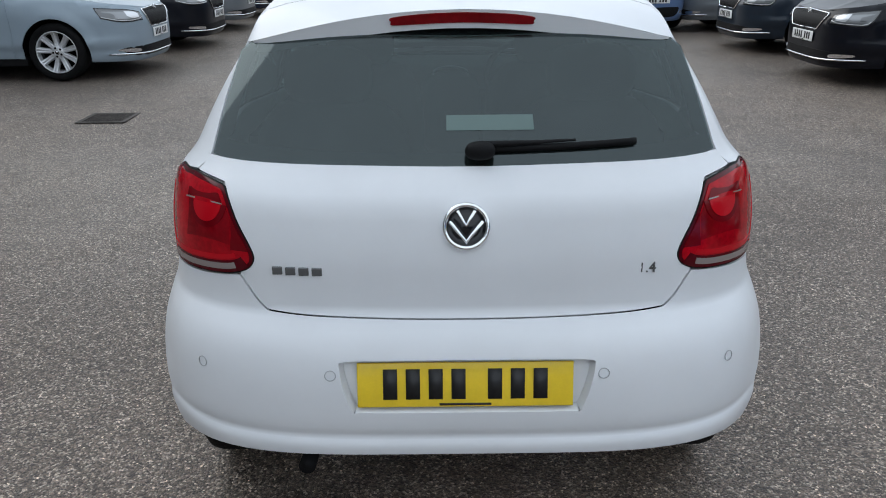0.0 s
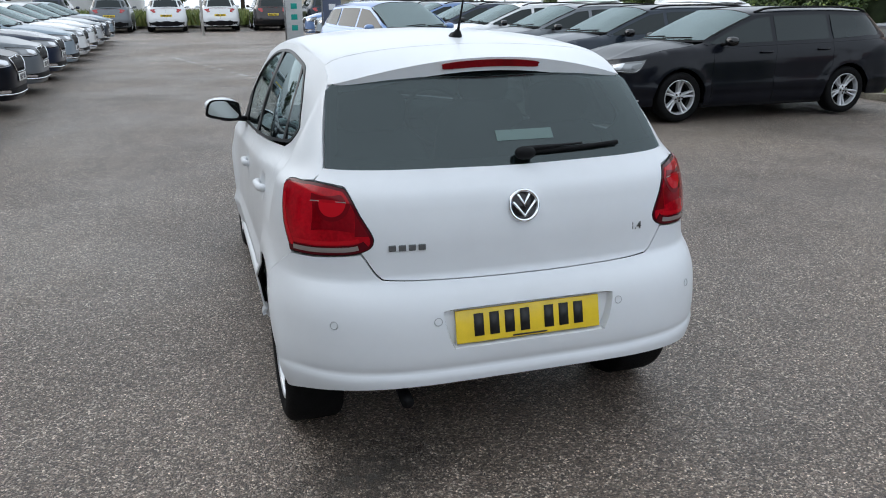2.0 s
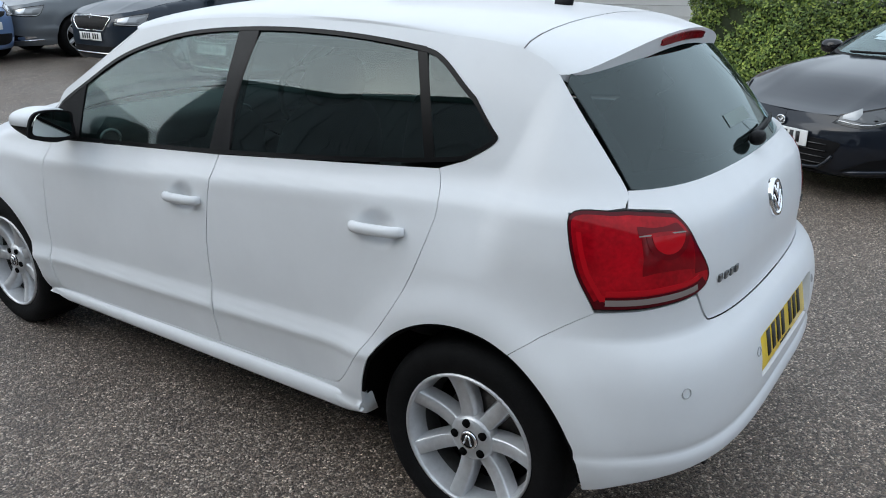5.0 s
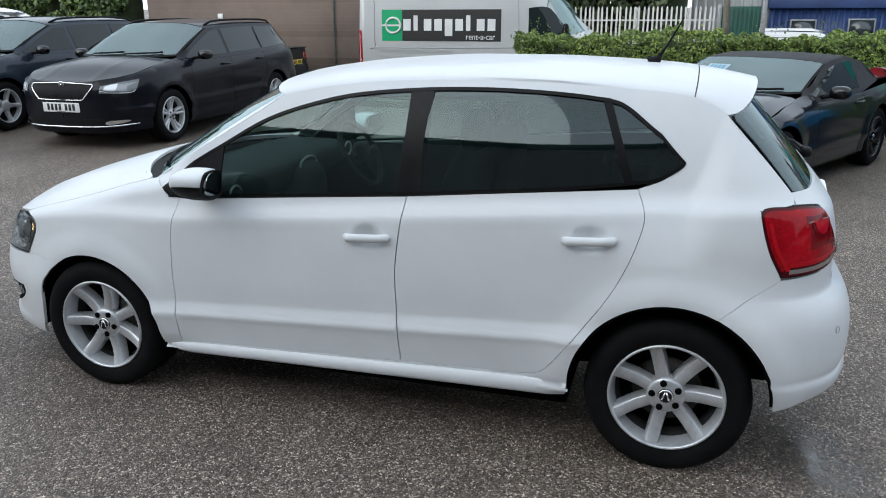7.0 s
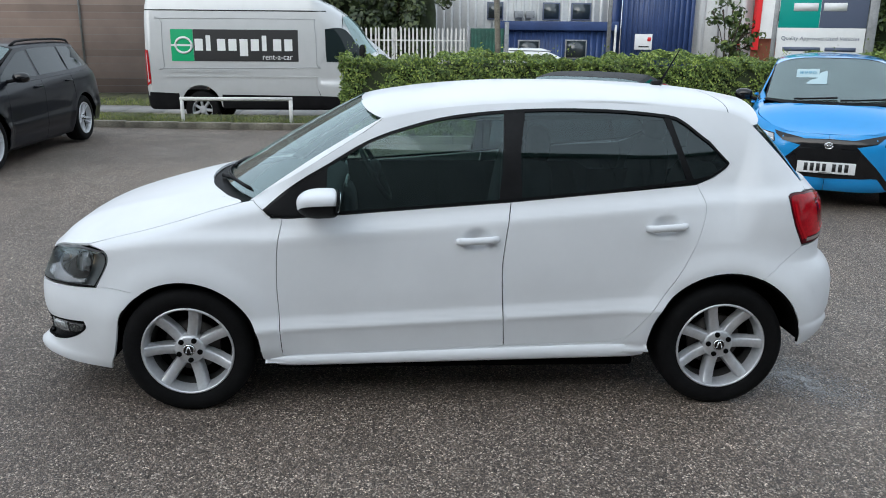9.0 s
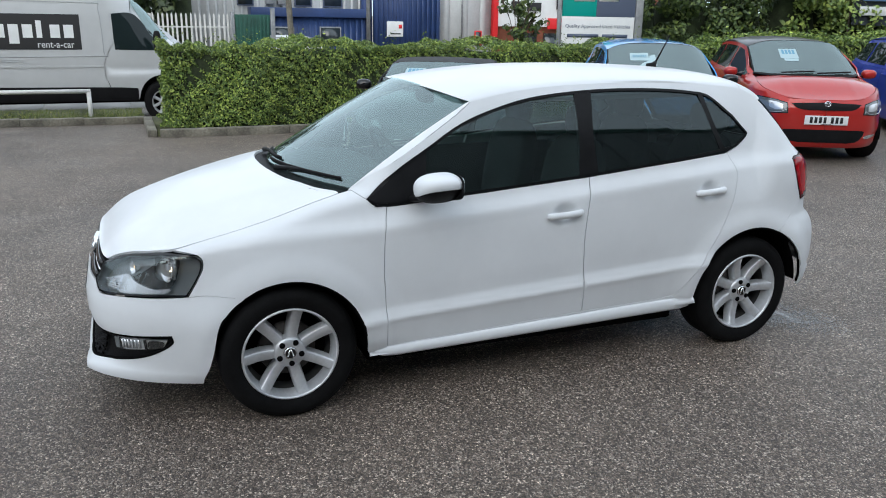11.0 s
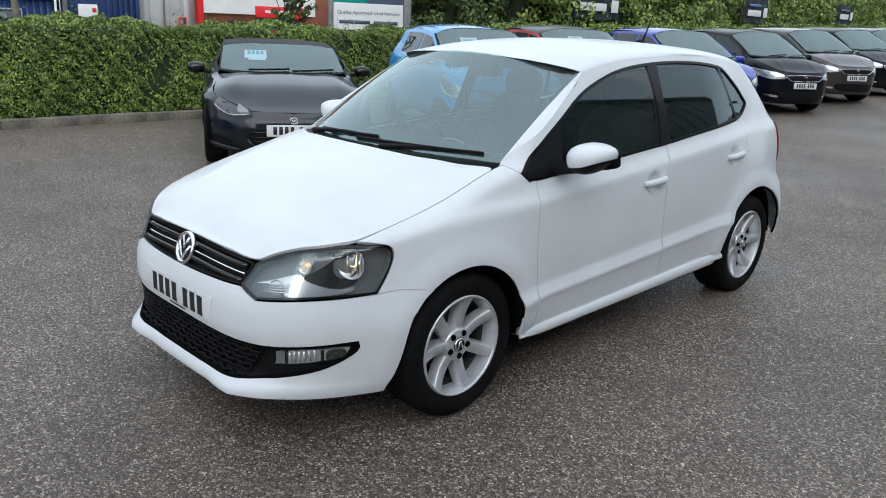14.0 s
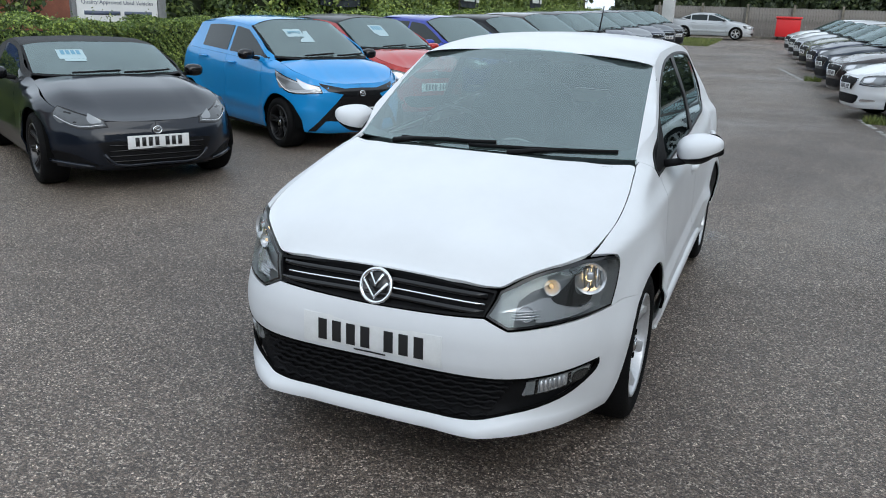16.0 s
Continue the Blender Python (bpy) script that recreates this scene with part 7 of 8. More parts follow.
    faces = [((x0, y0, z0), (0, y1 - y0, 0), (0, 0, z1 - z0), (-1, 0, 0.25)), ((x0, y0, z1), (x1 - x0, 0, 0), (0, y1 - y0, 0), (-0.2, 0, 1)), ((x0, y1, z0), (x1 - x0, 0, 0), (0, 0, z1 - z0), (0, 1, 0.25))]
    for o, u, v, nv in faces:
        k = int(np.linalg.norm(u) * np.linalg.norm(v) * density)
        a, b = rng.random((k, 1)), rng.random((k, 1))
        p = np.array(o) + a * np.array(u) + b * np.array(v)
        bulge = wave * (np.sin(p[:, 1] * 2.1 + p[:, 2] * 3) + np.sin(p[:, 1] * 5.3 + p[:, 0] * 4) * 0.6 + np.sin(p[:, 1] * 11 + p[:, 2] * 9 + 1) * 0.5 + np.sin(p[:, 1] * 27 - p[:, 2] * 31 + np.sin(p[:, 1] * 7) * 2) * 0.45)
        p += np.array(nv) * (bulge[:, None] - 0.07 * rng.random((k, 1)) ** 1.5)
        pts.append(p)
        nrm.append(np.tile(nv, (k, 1)))
    return np.concatenate(pts), np.concatenate(nrm)


def build_hedge(name, label, x0, x1, y0, y1, height, leaf, density, mat, seed):
    rng = np.random.default_rng(seed)
    g = ground_z(x0, (y0 + y1) / 2)
    hedge = thing(name, label, "hedge")
    # Boxes in the shade colour fill the hedge behind its leaves.
    core = Shape()
    n = max(2, int((y1 - y0) / 1.5))
    for k in range(n):
        a, b = lerp(y0, y1, k / n), lerp(y0, y1, (k + 1) / n)
        core.box((x0 + 0.10, a, ground_z(x0, a) - 0.05), (x1 - 0.1, b + (-0.12 if k == n - 1 else 0.02), ground_z(x0, a) + height - 0.12 + 0.03 * math.sin(k * 2.3)), 0, 0.05)
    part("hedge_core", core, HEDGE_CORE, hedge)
    p, nv = box_leaves(rng, x0, x1, y0, y1, g + 0.10, g + height, density)
    p[:, 2] += np.array([ground_z(x0, y) - g for y in p[:, 1]])
    ob = new("foliage", leaf_mesh("foliage", p, nv, leaf, mat, seed))
    ob.parent = hedge
    tagged(ob, kind="stuff")
    # sprigs standing out of the top
    k = int((y1 - y0) * 7)
    sp, sn = [], []
    for _ in range(k):
        x, y = rng.uniform(x0, x1), rng.uniform(y0, y1)
        top = ground_z(x0, y) + height
        h = rng.uniform(0.05, 0.22) * (2.0 if rng.random() < 0.04 else 1)
        for q in range(6):
            sp.append((x + rng.normal(0, 0.03), y + rng.normal(0, 0.03), top + h * q / 5))
            sn.append((rng.normal(), rng.normal(), 0.4))
    ob = new("sprig_tuft", leaf_mesh("sprig_tuft", sp, sn, leaf, mat, seed + 7))
    ob.parent = hedge
    tagged(ob, kind="stuff")
    return hedge


build_hedge("clipped_hedge", "dense green clipped hedge behind a concrete kerb", 8.15, 9.55, -9.0, 1.25, 1.27, 0.027, 4200, HEDGE, 3)
build_hedge("clipped_hedge", "dense green clipped hedge running along the parked cars", 8.15, 9.4, -40.0, -9.0, 1.42, 0.045, 1150, HEDGE, 4)


def build_tree(name, label, x, y, height, spread_r, leaf, count, mat, seed, trunk=0.16, bare=0.25):
    """A tapered trunk, forking limbs, and an uneven crown of leaf clumps with gaps."""
    rng = np.random.default_rng(seed)
    g = ground_z(x, max(min(y, 60), -60))
    tree = thing(name, label, "tree")
    s, clumps = Shape(), []
    s.tube([(x, y, g - 0.1), (x + 0.05, y, g + height * 0.3), (x - 0.05, y + 0.06, g + height * 0.62)], [trunk, trunk * 0.75, trunk * 0.4], 0, 8)
    for k in range(9):
        a, z0 = rng.uniform(0, 2 * math.pi), g + height * rng.uniform(bare, 0.6)
        r, z1 = spread_r * rng.uniform(0.5, 1.0), g + height * rng.uniform(0.55, 0.98)
        tip = (x + r * math.cos(a), y + r * math.sin(a), z1)
        s.tube([(x, y, z0), (x + 0.45 * r * math.cos(a), y + 0.45 * r * math.sin(a), lerp(z0, z1, 0.6)), tip], [trunk * 0.4, trunk * 0.25, 0.02], 0, 5)
        clumps += [Vector(tip).lerp(Vector((x, y, z0)), t) + Vector(rng.normal(0, spread_r * 0.16, 3)) for t in (0.0, 0.18, 0.4, 0.62)]
    part("trunk", s, BARK, tree)
    per = count // len(clumps)
    p, nv = [], []
    for cpt in clumps:
        d = rng.normal(0, 1, (per, 3))
        d /= np.linalg.norm(d, axis=1)[:, None]
        p.append(np.array(cpt) + d * spread_r * rng.uniform(0.16, 0.36) * rng.random((per, 1)) ** 0.4 * np.array((1, 1, 0.75)))
        nv.append(d)
    ob = new("crown", leaf_mesh("crown", np.concatenate(p), np.concatenate(nv), leaf, mat, seed))
    ob.parent = tree
    tagged(ob, kind="stuff")
    return tree


def build_thicket(label, x0, x1, y0, y1, height, leaf, density, mat, seed):
    """A tall unclipped screen of shrubs."""
    rng = np.random.default_rng(seed)
    bush = thing("shrub_screen", label, "shrubs")
    core, p, nv, stems = Shape(), [], [], Shape()
    n = int((y1 - y0) / 1.3)
    for k in range(n):
        y, h = lerp(y0, y1, (k + 0.5) / n), height * rng.uniform(0.78, 1.12)
        g = ground_z(x0, y)
        ellipsoid(core, (lerp(x0, x1, 0.55), y, g + h * 0.44), ((x1 - x0) * 0.26, 0.75, h * 0.42), 2.3, 0, 7, 10)
        stems.tube([(lerp(x0, x1, 0.5), y, g - 0.1), (lerp(x0, x1, 0.5) + 0.1, y + 0.1, g + h * 0.7)], [0.05, 0.02], 0, 5)
        for _ in range(22):
            c = np.array((rng.uniform(x0, lerp(x0, x1, 0.45)), y + rng.normal(0, 0.6), g + h * rng.uniform(0.08, 1.0)))
            d = rng.normal(0, 1, (int(density), 3))
            d /= np.linalg.norm(d, axis=1)[:, None]
            p.append(c + d * rng.uniform(0.22, 0.5) * rng.random((int(density), 1)) ** 0.35)
            nv.append(d + np.array((-0.5, 0, 0.4)))
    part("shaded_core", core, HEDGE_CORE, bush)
    tagged(part("stems", stems, BARK, bush), kind="stuff")
    ob = new("foliage", leaf_mesh("foliage", np.concatenate(p), np.concatenate(nv), leaf, mat, seed))
    ob.parent = bush
    tagged(ob, kind="stuff")
    return bush


build_thicket("tall dark green shrubs growing behind the clipped hedge", 10.6, 12.4, -12.6, -8.0, 3.6, 0.075, 200, SHRUB, 11)
build_thicket("tall leafy shrubs growing behind the clipped hedge", 10.2, 12.4, -42.0, -12.6, 3.4, 0.080, 210, BRIGHT_SHRUB, 12)
far_screen = build_thicket("dense dark shrubs and trees growing behind the far fence", 0.0, 2.4, -13.0, 13.0, 4.6, 0.16, 90, TREE, 14)
far_screen.matrix_world = Matrix.Translation((-3.0, -49.4, ground_z(0, -49.4))) @ pose(0, 0, 0, 0, 0, -90)
build_thicket("green shrubs growing beyond the brick building", 21.2, 23.6, 18.6, 46.0, 4.4, 0.13, 90, SHRUB, 16)
build_thicket("dark green trees and shrubs growing behind the palisade fence", 27.6, 30.0, -1.0, 6.3, 5.6, 0.16, 110, TREE, 15)
build_tree("sapling", "thin young tree growing beside the sign board", 11.4, -6.0, 2.6, 0.5, 0.075, 700, SHRUB, 13, 0.03, 0.3)
for k, (tx, ty, th, tr) in enumerate(((33.0, 4.5, 8.5, 3.4), (36.0, 9.0, 9.5, 3.8), (34.0, 14.0, 9.0, 3.6), (31.5, 0.8, 8.0, 3.0), (38.0, 3.0, 9.0, 3.6))):
    build_tree("broad_tree", "dark green leafy tree standing behind the fence", tx, ty, th, tr, 0.20, 5200, TREE, 20 + k, 0.2, 0.12)
for k, (tx, ty, th, tr) in enumerate(((23.0, 62.0, 9.0, 4.0), (28.0, 60.0, 8.0, 3.6), (-1.5, 66.0, 7.5, 3.4), (3.5, 68.0, 8.5, 3.8), (-22.0, 62.0, 8.0, 3.6), (34.0, 58.0, 9.0, 4.0), (8.0, -57.0, 8.0, 3.6), (-3.0, -58.0, 8.5, 3.6), (2.0, -60.0, 9.0, 4.0), (-9.0, -58.0, 8.0, 3.4), (13.0, -54.0, 8.0, 3.4))):
    build_tree("broad_tree", "dark green leafy tree far behind the car park", tx, ty, th, tr, 0.26, 2400, TREE, 40 + k, 0.2, 0.10)


def build_grass(name, label, x0, x1, y0, y1, count, blade, lift, seed):
    rng = np.random.default_rng(seed)
    x, y = rng.uniform(x0, x1, count), rng.uniform(y0, y1, count)
    z = np.array([ground_z(a, b) for a, b in zip(x, y)]) + lift
    h, a = rng.uniform(0.4, 1.2, count) * blade, rng.uniform(0, 2 * math.pi, count)
    wx, wy = np.cos(a) * blade * 0.10, np.sin(a) * blade * 0.10
    lean = rng.normal(0, 0.35, (count, 2)) * h[:, None]
    tri = np.stack((np.column_stack((x - wx, y - wy, z)), np.column_stack((x + wx, y + wy, z)), np.column_stack((x + lean[:, 0], y + lean[:, 1], z + h))), 1).reshape(-1, 3)
    me = bpy.data.meshes.new(name)
    me.vertices.add(3 * count)
    me.vertices.foreach_set("co", tri.ravel())
    me.loops.add(3 * count)
    me.loops.foreach_set("vertex_index", np.arange(3 * count))
    me.polygons.add(count)
    me.polygons.foreach_set("loop_start", np.arange(count) * 3)
    me.materials.append(GRASS)
    me.update(calc_edges=True)
    return tagged(new(name, me), label, "grass", kind="stuff")


build_grass("verge_grass", "short worn grass on the verge", 9.95, 11.25, 1.5, 16.0, 15000, 0.055, 0.10, 5)
build_grass("wall_grass", "yellowish grass strip below the brick wall", 17.1, 21.8, -2.0, 26.0, 16000, 0.10, 0.05, 6)
build_grass("bank_grass", "rough tall grass on the far bank", -20.0, 9.0, 41.5, 47.0, 22000, 0.75, 0.15, 7)
build_grass("corner_grass", "green grass corner at the end of the parked row", 2.4, 6.8, -43.2, -35.0, 16000, 0.12, 0.0, 8)
build_grass("weed_tuft", "small tuft of weeds by the bay line", -2.9, -2.5, -11.2, -10.9, 260, 0.14, 0.0, 9)
build_grass("weed_tuft", "small tuft of weeds by the far bays", -2.0, -1.6, -19.2, -18.8, 200, 0.14, 0.0, 10)


# ---- fences, rails, posts ----
def build_rail(y0, y1, x=10.2):
    rail = thing("knee_rail", "low white painted tubular knee rail on the verge", "railing", group="knee rails on the verge")
    g = ground_z(x, (y0 + y1) / 2) + 0.10
    part("rail_bar", Shape().tube([(x, y0 - 0.03, g + 0.40), (x, y1 + 0.03, g + 0.40)], 0.034, 0, 12), WHITE_STEEL, rail)
    for y in (y0, y1):
        part("post", Shape().tube([(x, y, g - 0.2), (x, y, g + 0.40)], 0.034, 0, 12), WHITE_STEEL, rail)


for y0, y1 in ((2.3, 4.22), (6.0, 8.0), (9.6, 11.6), (13.2, 15.2)):
    build_rail(y0, y1)


def build_palisade():
    fence = thing("palisade_fence", "tall white palisade steel fence behind the hedge", "fence")
    x = 25.6
    one = Shape().prism([(-0.032, 0.0), (0.032, 0.0), (0.032, 2.42), (0.0, 2.50), (-0.032, 2.42)], lambda a, b, d: (d, a, b), 0.012).mesh("pale", WHITE_STEEL, True)
    for k in range(40):
        y = -1.9 + 0.155 * k
        ob = new("pale", one)
        ob.parent = fence
        ob.matrix_world = Matrix.Translation((x, y, -0.85 + random.uniform(-0.01, 0.01))) @ pose(0, 0, 0, random.uniform(-0.6, 0.6))
    for z in (-0.45, 1.15):
        part("rail", Shape().box((x + 0.02, -2.0, z), (x + 0.06, 4.4, z + 0.05), 0, 0.004), WHITE_STEEL, fence)
    for y in (-2.05, 0.7, 3.4):
        part("post", Shape().box((x + 0.06, y - 0.06, -0.95), (x + 0.16, y + 0.06, 1.60), 0, 0.005), WHITE_STEEL, fence)


build_palisade()
gate = thing("steel_gate", "dark green ribbed steel gate beside the fence", "gate")
sheet = part("gate_panel", Shape().box((25.5, -3.35, -0.8), (25.54, -2.12, 1.62), 0, 0.005), GREEN_STEEL, gate)
for k in range(9):
    part("gate_rib", Shape().box((25.46, -3.30 + k * 0.135, -0.75), (25.498, -3.24 + k * 0.135, 1.58), 0, 0.005), GREEN_STEEL, sheet)
part("gate_post", Shape().box((25.42, -3.52, -0.9), (25.56, -3.37, 1.85), 0, 0.01), GREY_STEEL, gate)
part("gate_post", Shape().box((25.42, -2.10, -0.9), (25.56, -1.98, 1.70), 0, 0.01), GREY_STEEL, gate)

far_fence = thing("board_fence", "grey weathered board fence with pale concrete posts", "fence")
board = Shape().box((-0.07, -0.01, 0), (0.07, 0.01, 1.75), 0, 0.004).mesh("fence_board", FENCE_WOOD)
for k in range(150):
    x = -15.0 + 0.148 * k
    ob = new("fence_board", board)
    ob.parent = far_fence
    ob.matrix_world = Matrix.Translation((x, -48.5 + random.uniform(-0.008, 0.008), ground_z(0, -48.5) + random.uniform(-0.01, 0.01)))
for k in range(9):
    x = -14.0 + 2.6 * k
    part("fence_post", Shape().box((x - 0.06, -48.46, ground_z(0, -48) - 0.1), (x + 0.06, -48.34, ground_z(0, -48) + 1.95), 0, 0.01), CONCRETE, far_fence)
post = thing("gate_pillar", "tall plain grey pillar at the end of the hedge", "pillar")
part("pillar_shaft", Shape().box((5.15, -43.2, 0.5), (5.75, -42.6, 3.6), 0, 0.02), GREY_CLAD, post)
strip("far_kerb", [(-14.0, -47.6, 8.0, -47.45)], -0.1, 0.12, CONCRETE, "pale kerb before the far fence")

bin_ = thing("wheeled_bin", "large red wheeled refuse bin beside the far fence", "bin")
gb = ground_z(0, -46.8)
part("bin_body", Shape().box((-1.45, -47.3, gb + 0.18), (-0.15, -46.4, gb + 1.15), 0, 0.05), SIGN_RED, bin_)
part("bin_lid", Shape().box((-1.50, -47.35, gb + 1.16), (-0.10, -46.35, gb + 1.30), 0, 0.05), SIGN_RED, bin_)
for x in (-1.3, -0.3):
    for y in (-47.15, -46.55):
        part("bin_wheel", Shape().lathe([(0, -0.03), (0.09, -0.03), (0.09, 0.03), (0, 0.03)], 0, 12, Matrix.Translation((x, y, gb + 0.09))), RUBBER, bin_)

# ---- buildings ----
wall = tagged(part("wall_east", Shape().box((22.0, 6.5, -1.6), (22.4, 17.8, 8.0), 0), BRICK), "long brown brick wall with a drainpipe", kind="structure")
pipe = Shape().tube([(21.93, 10.4, -0.7), (21.93, 10.4, 7.9)], 0.035, 0, 8)
part("drainpipe", pipe, GREY_STEEL, wall)
part("wall_notice", Shape().box((21.95, 14.70, 1.24), (22.0, 14.90, 1.46), 0, 0.01), SIGN_WHITE, wall)
tagged(part("wall_end", Shape().box((22.4, 17.4, -1.6), (34.0, 17.8, 8.0), 0), BRICK), "far side of the brick building", kind="structure")
tagged(part("wall_return", Shape().box((22.4, 6.5, -1.6), (34.0, 6.9, 8.0), 0), BRICK), "side of the brick building", kind="structure")


def ribs(name, mat, parent, x, y0, y1, z0, z1, step, depth=0.05):
    """Profiled cladding: a sheet with upright ribs."""
    sheet = part(name, Shape().box((x, y0, z0), (x + 0.3, y1, z1), 0), mat, parent)
    n = int((y1 - y0) / step)
    for k in range(n):
        y = y0 + (k + 0.5) * (y1 - y0) / n
        part("cladding_rib", Shape().box((x - depth, y - step * 0.22, z0), (x - 0.002, y + step * 0.22, z1), 0), mat, sheet)
    return sheet


def window(parent, x, y0, y1, z0, z1, frame=SIGN_WHITE, name="window"):
    w = part(name, Shape().box((x - 0.07, y0 - 0.07, z0 - 0.07), (x - 0.01, y1 + 0.07, z1 + 0.07), 0, 0.01), frame, parent)
    part("pane", Shape().box((x - 0.085, y0, z0), (x - 0.071, y1, z1), 0), WINDOW_DARK, w)
    return w


office = thing("office_building", "navy blue and pale grey clad office and workshop building", "building")
base = ribs("blue_block", BLUE_CLAD, office, 37.6, -10.45, -4.6, -2.0, 1.55, 0.30)
part("blue_fascia", Shape().box((37.35, -10.7, 1.50), (38.4, -4.5, 1.95), 0, 0.03), BLUE_CLAD, office)
upper = ribs("pale_upper_wall", GREY_CLAD, office, 38.4, -10.6, -1.1, -2.0, 5.6, 0.40, 0.03)
for y0, y1 in ((-4.75, -4.05), (-7.72, -6.95), (-9.35, -8.45)):
    window(office, 38.35, y0, y1, 2.08, 2.82, SIGN_SLATE)
part("sloping_eave", Shape().prism([(-1.1, 2.05), (1.2, 1.55), (1.2, 1.75), (-1.1, 2.9)], lambda a, b, d: (38.3 + d, a, b), 0.3), GREY_CLAD, office)
for y in (-5.6, -6.2):
    part("air_conditioner", Shape().box((38.0, y - 0.22, 2.10), (38.3, y + 0.22, 2.45), 0, 0.02), GREY_STEEL, office)
for y0, y1, z1 in ((-9.05, -8.05, 0.98), (-6.6, -5.6, 0.95)):
    window(office, 37.55, y0, y1, 0.15, z1, GREY_STEEL)
ribs("tall_blue_wall", BLUE_CLAD, office, 37.4, -14.6, -10.9, -2.0, 6.0, 0.28)
part("blue_recess", Shape().box((38.0, -10.95, -2.0), (38.3, -10.4, 6.0), 0), BLUE_CLAD, office)
part("white_downpipe", Shape().tube([(37.2, -10.5, -1.5), (37.2, -10.5, 1.8)], 0.06, 0, 8), WHITE_STEEL, office)
ps = part("wall_sign", Shape().box((37.25, -12.45, 0.58), (37.33, -11.55, 1.36), 0, 0.01), SIGN_WHITE, office)
part("red_mark", Shape().box((37.23, -12.38, 1.0), (37.249, -12.2, 1.2), 0), SIGN_RED, ps)
part("dark_bar", Shape().box((37.23, -12.3, 0.70), (37.249, -11.75, 0.76), 0), SIGN_BLACK, ps)
lamp_post = thing("lamp_column", "tall slim grey steel lamp column behind the hedge", "lamp post")
part("column", Shape().tube([(30.0, -8.35, -1.2), (30.0, -8.35, 7.0)], [0.10, 0.07], 0, 10), GREY_STEEL, lamp_post)
lamp_post = thing("lamp_column", "leaning grey pole standing in the hedge", "lamp post")
part("column", Shape().tube([(14.5, -1.95, -0.3), (14.5, -1.75, 4.2)], [0.07, 0.06], 0, 10), CONCRETE, lamp_post)

works = thing("workshop", "pale grey clad workshop with a red brick base and sign board", "building")
ribs("grey_wall", GREY_CLAD, works, 38.0, -18.0, -14.65, -2.0, 6.5, 0.9, 0.02)
part("brick_wall", Shape().box((38.0, -32.0, -2.0), (38.5, -18.0, 6.5), 0), RED_BRICK, works)
part("grey_downpipe", Shape().tube([(37.85, -16.1, -1.8), (37.85, -16.1, 6.4)], 0.05, 0, 8), GREY_STEEL, works)
window(works, 38.0, -17.3, -17.0, 0.2, 0.85, SIGN_RED)
part("red_edge", Shape().box((37.6, -18.2, 0.6), (37.95, -17.92, 6.5), 0, 0.01), SIGN_RED, works)
bill = part("sign_board", Shape().box((37.7, -25.5, 1.18), (37.95, -18.2, 4.0), 0, 0.01), SIGN_WHITE, works)
part("red_panel", Shape().box((37.62, -24.6, 1.05), (37.69, -21.4, 1.66), 0, 0.01), SIGN_RED, bill)
for k, (y0, y1, z0, z1, mat) in enumerate(((-24.0, -22.0, 1.30, 1.44, SIGN_WHITE), (-20.9, -20.0, 2.05, 2.50, SIGN_BLACK), (-19.7, -19.0, 2.05, 2.55, SIGN_BLACK), (-24.5, -23.2, 2.15, 2.9, SIGN_BLACK), (-22.9, -21.9, 2.15, 2.9, SIGN_BLACK))):
    part("plain_bar", Shape().box((37.58, y0, z0), (37.6199, y1, z1), 0, 0.01), mat, bill)
for y0, y1 in ((-20.8, -19.9), (-22.4, -21.4), (-24.6, -23.0)):
    window(works, 37.98, y0, y1, -0.3, 0.75, SIGN_BLACK)

white_block = thing("distant_block", "long white industrial block far beyond the car park", "building")
part("block_wall", Shape().box((-52.0, 90.0, -1), (-6.0, 104.0, 8.5), 0), SIGN_WHITE, white_block)
for k in range(16):
    window_y = -50 + k * 2.8
    p = part("window", Shape().box((window_y, 89.9, 2.4), (window_y + 0.9, 90.0, 4.4), 0), WINDOW_DARK, white_block)
cream_block = thing("distant_block", "cream rendered two-storey building far beyond the parked cars", "building")
part("block_wall", Shape().box((9.0, 64.0, -1), (23.0, 74.0, 7.5), 0), CREAM, cream_block)
for x0, x1, z0, z1 in ((11.2, 12.6, 2.1, 3.0), (15.6, 16.2, 0.4, 3.4), (16.6, 18.2, 0.4, 3.4), (20.3, 21.6, 2.1, 3.0)):
    part("window", Shape().box((x0, 63.9, z0), (x1, 64.0, z1), 0), WINDOW_DARK, cream_block)

# ---- signs ----
p0, p1 = Vector((10.62, -6.62, 0)), Vector((9.98, -7.92, 0))
along = (p1 - p0).normalized()
face = Vector((along.y, -along.x, 0))
face = face if face.x < 0 else -face
sm = Matrix((Vector((along.x, face.x, 0, p0.x)), Vector((along.y, face.y, 0, p0.y)), Vector((0, 0, 1, 0)), Vector((0, 0, 0, 1))))
wide = (p1 - p0).length
board = thing("sign_board", "tall dealer sign board in green, slate blue and white", "sign")
part("white_panel", Shape().box((0, 0, 0.85), (wide, 0.06, 1.735), 0, 0.006, sm), SIGN_WHITE, board)
part("green_panel", Shape().box((0, 0, 1.738), (wide * 0.47, 0.06, 2.75), 0, 0.006, sm), SIGN_GREEN, board)
part("slate_panel", Shape().box((wide * 0.47 + 0.004, 0, 1.738), (wide, 0.06, 2.75), 0, 0.006, sm), SIGN_SLATE, board)
part("post", Shape().box((wide + 0.01, -0.05, -0.2), (wide + 0.16, 0.09, 3.0), 0, 0.01, sm), GREY_STEEL, board)
part("post", Shape().box((-0.09, -0.05, -0.2), (-0.01, 0.09, 2.9), 0, 0.01, sm), GREY_STEEL, board)
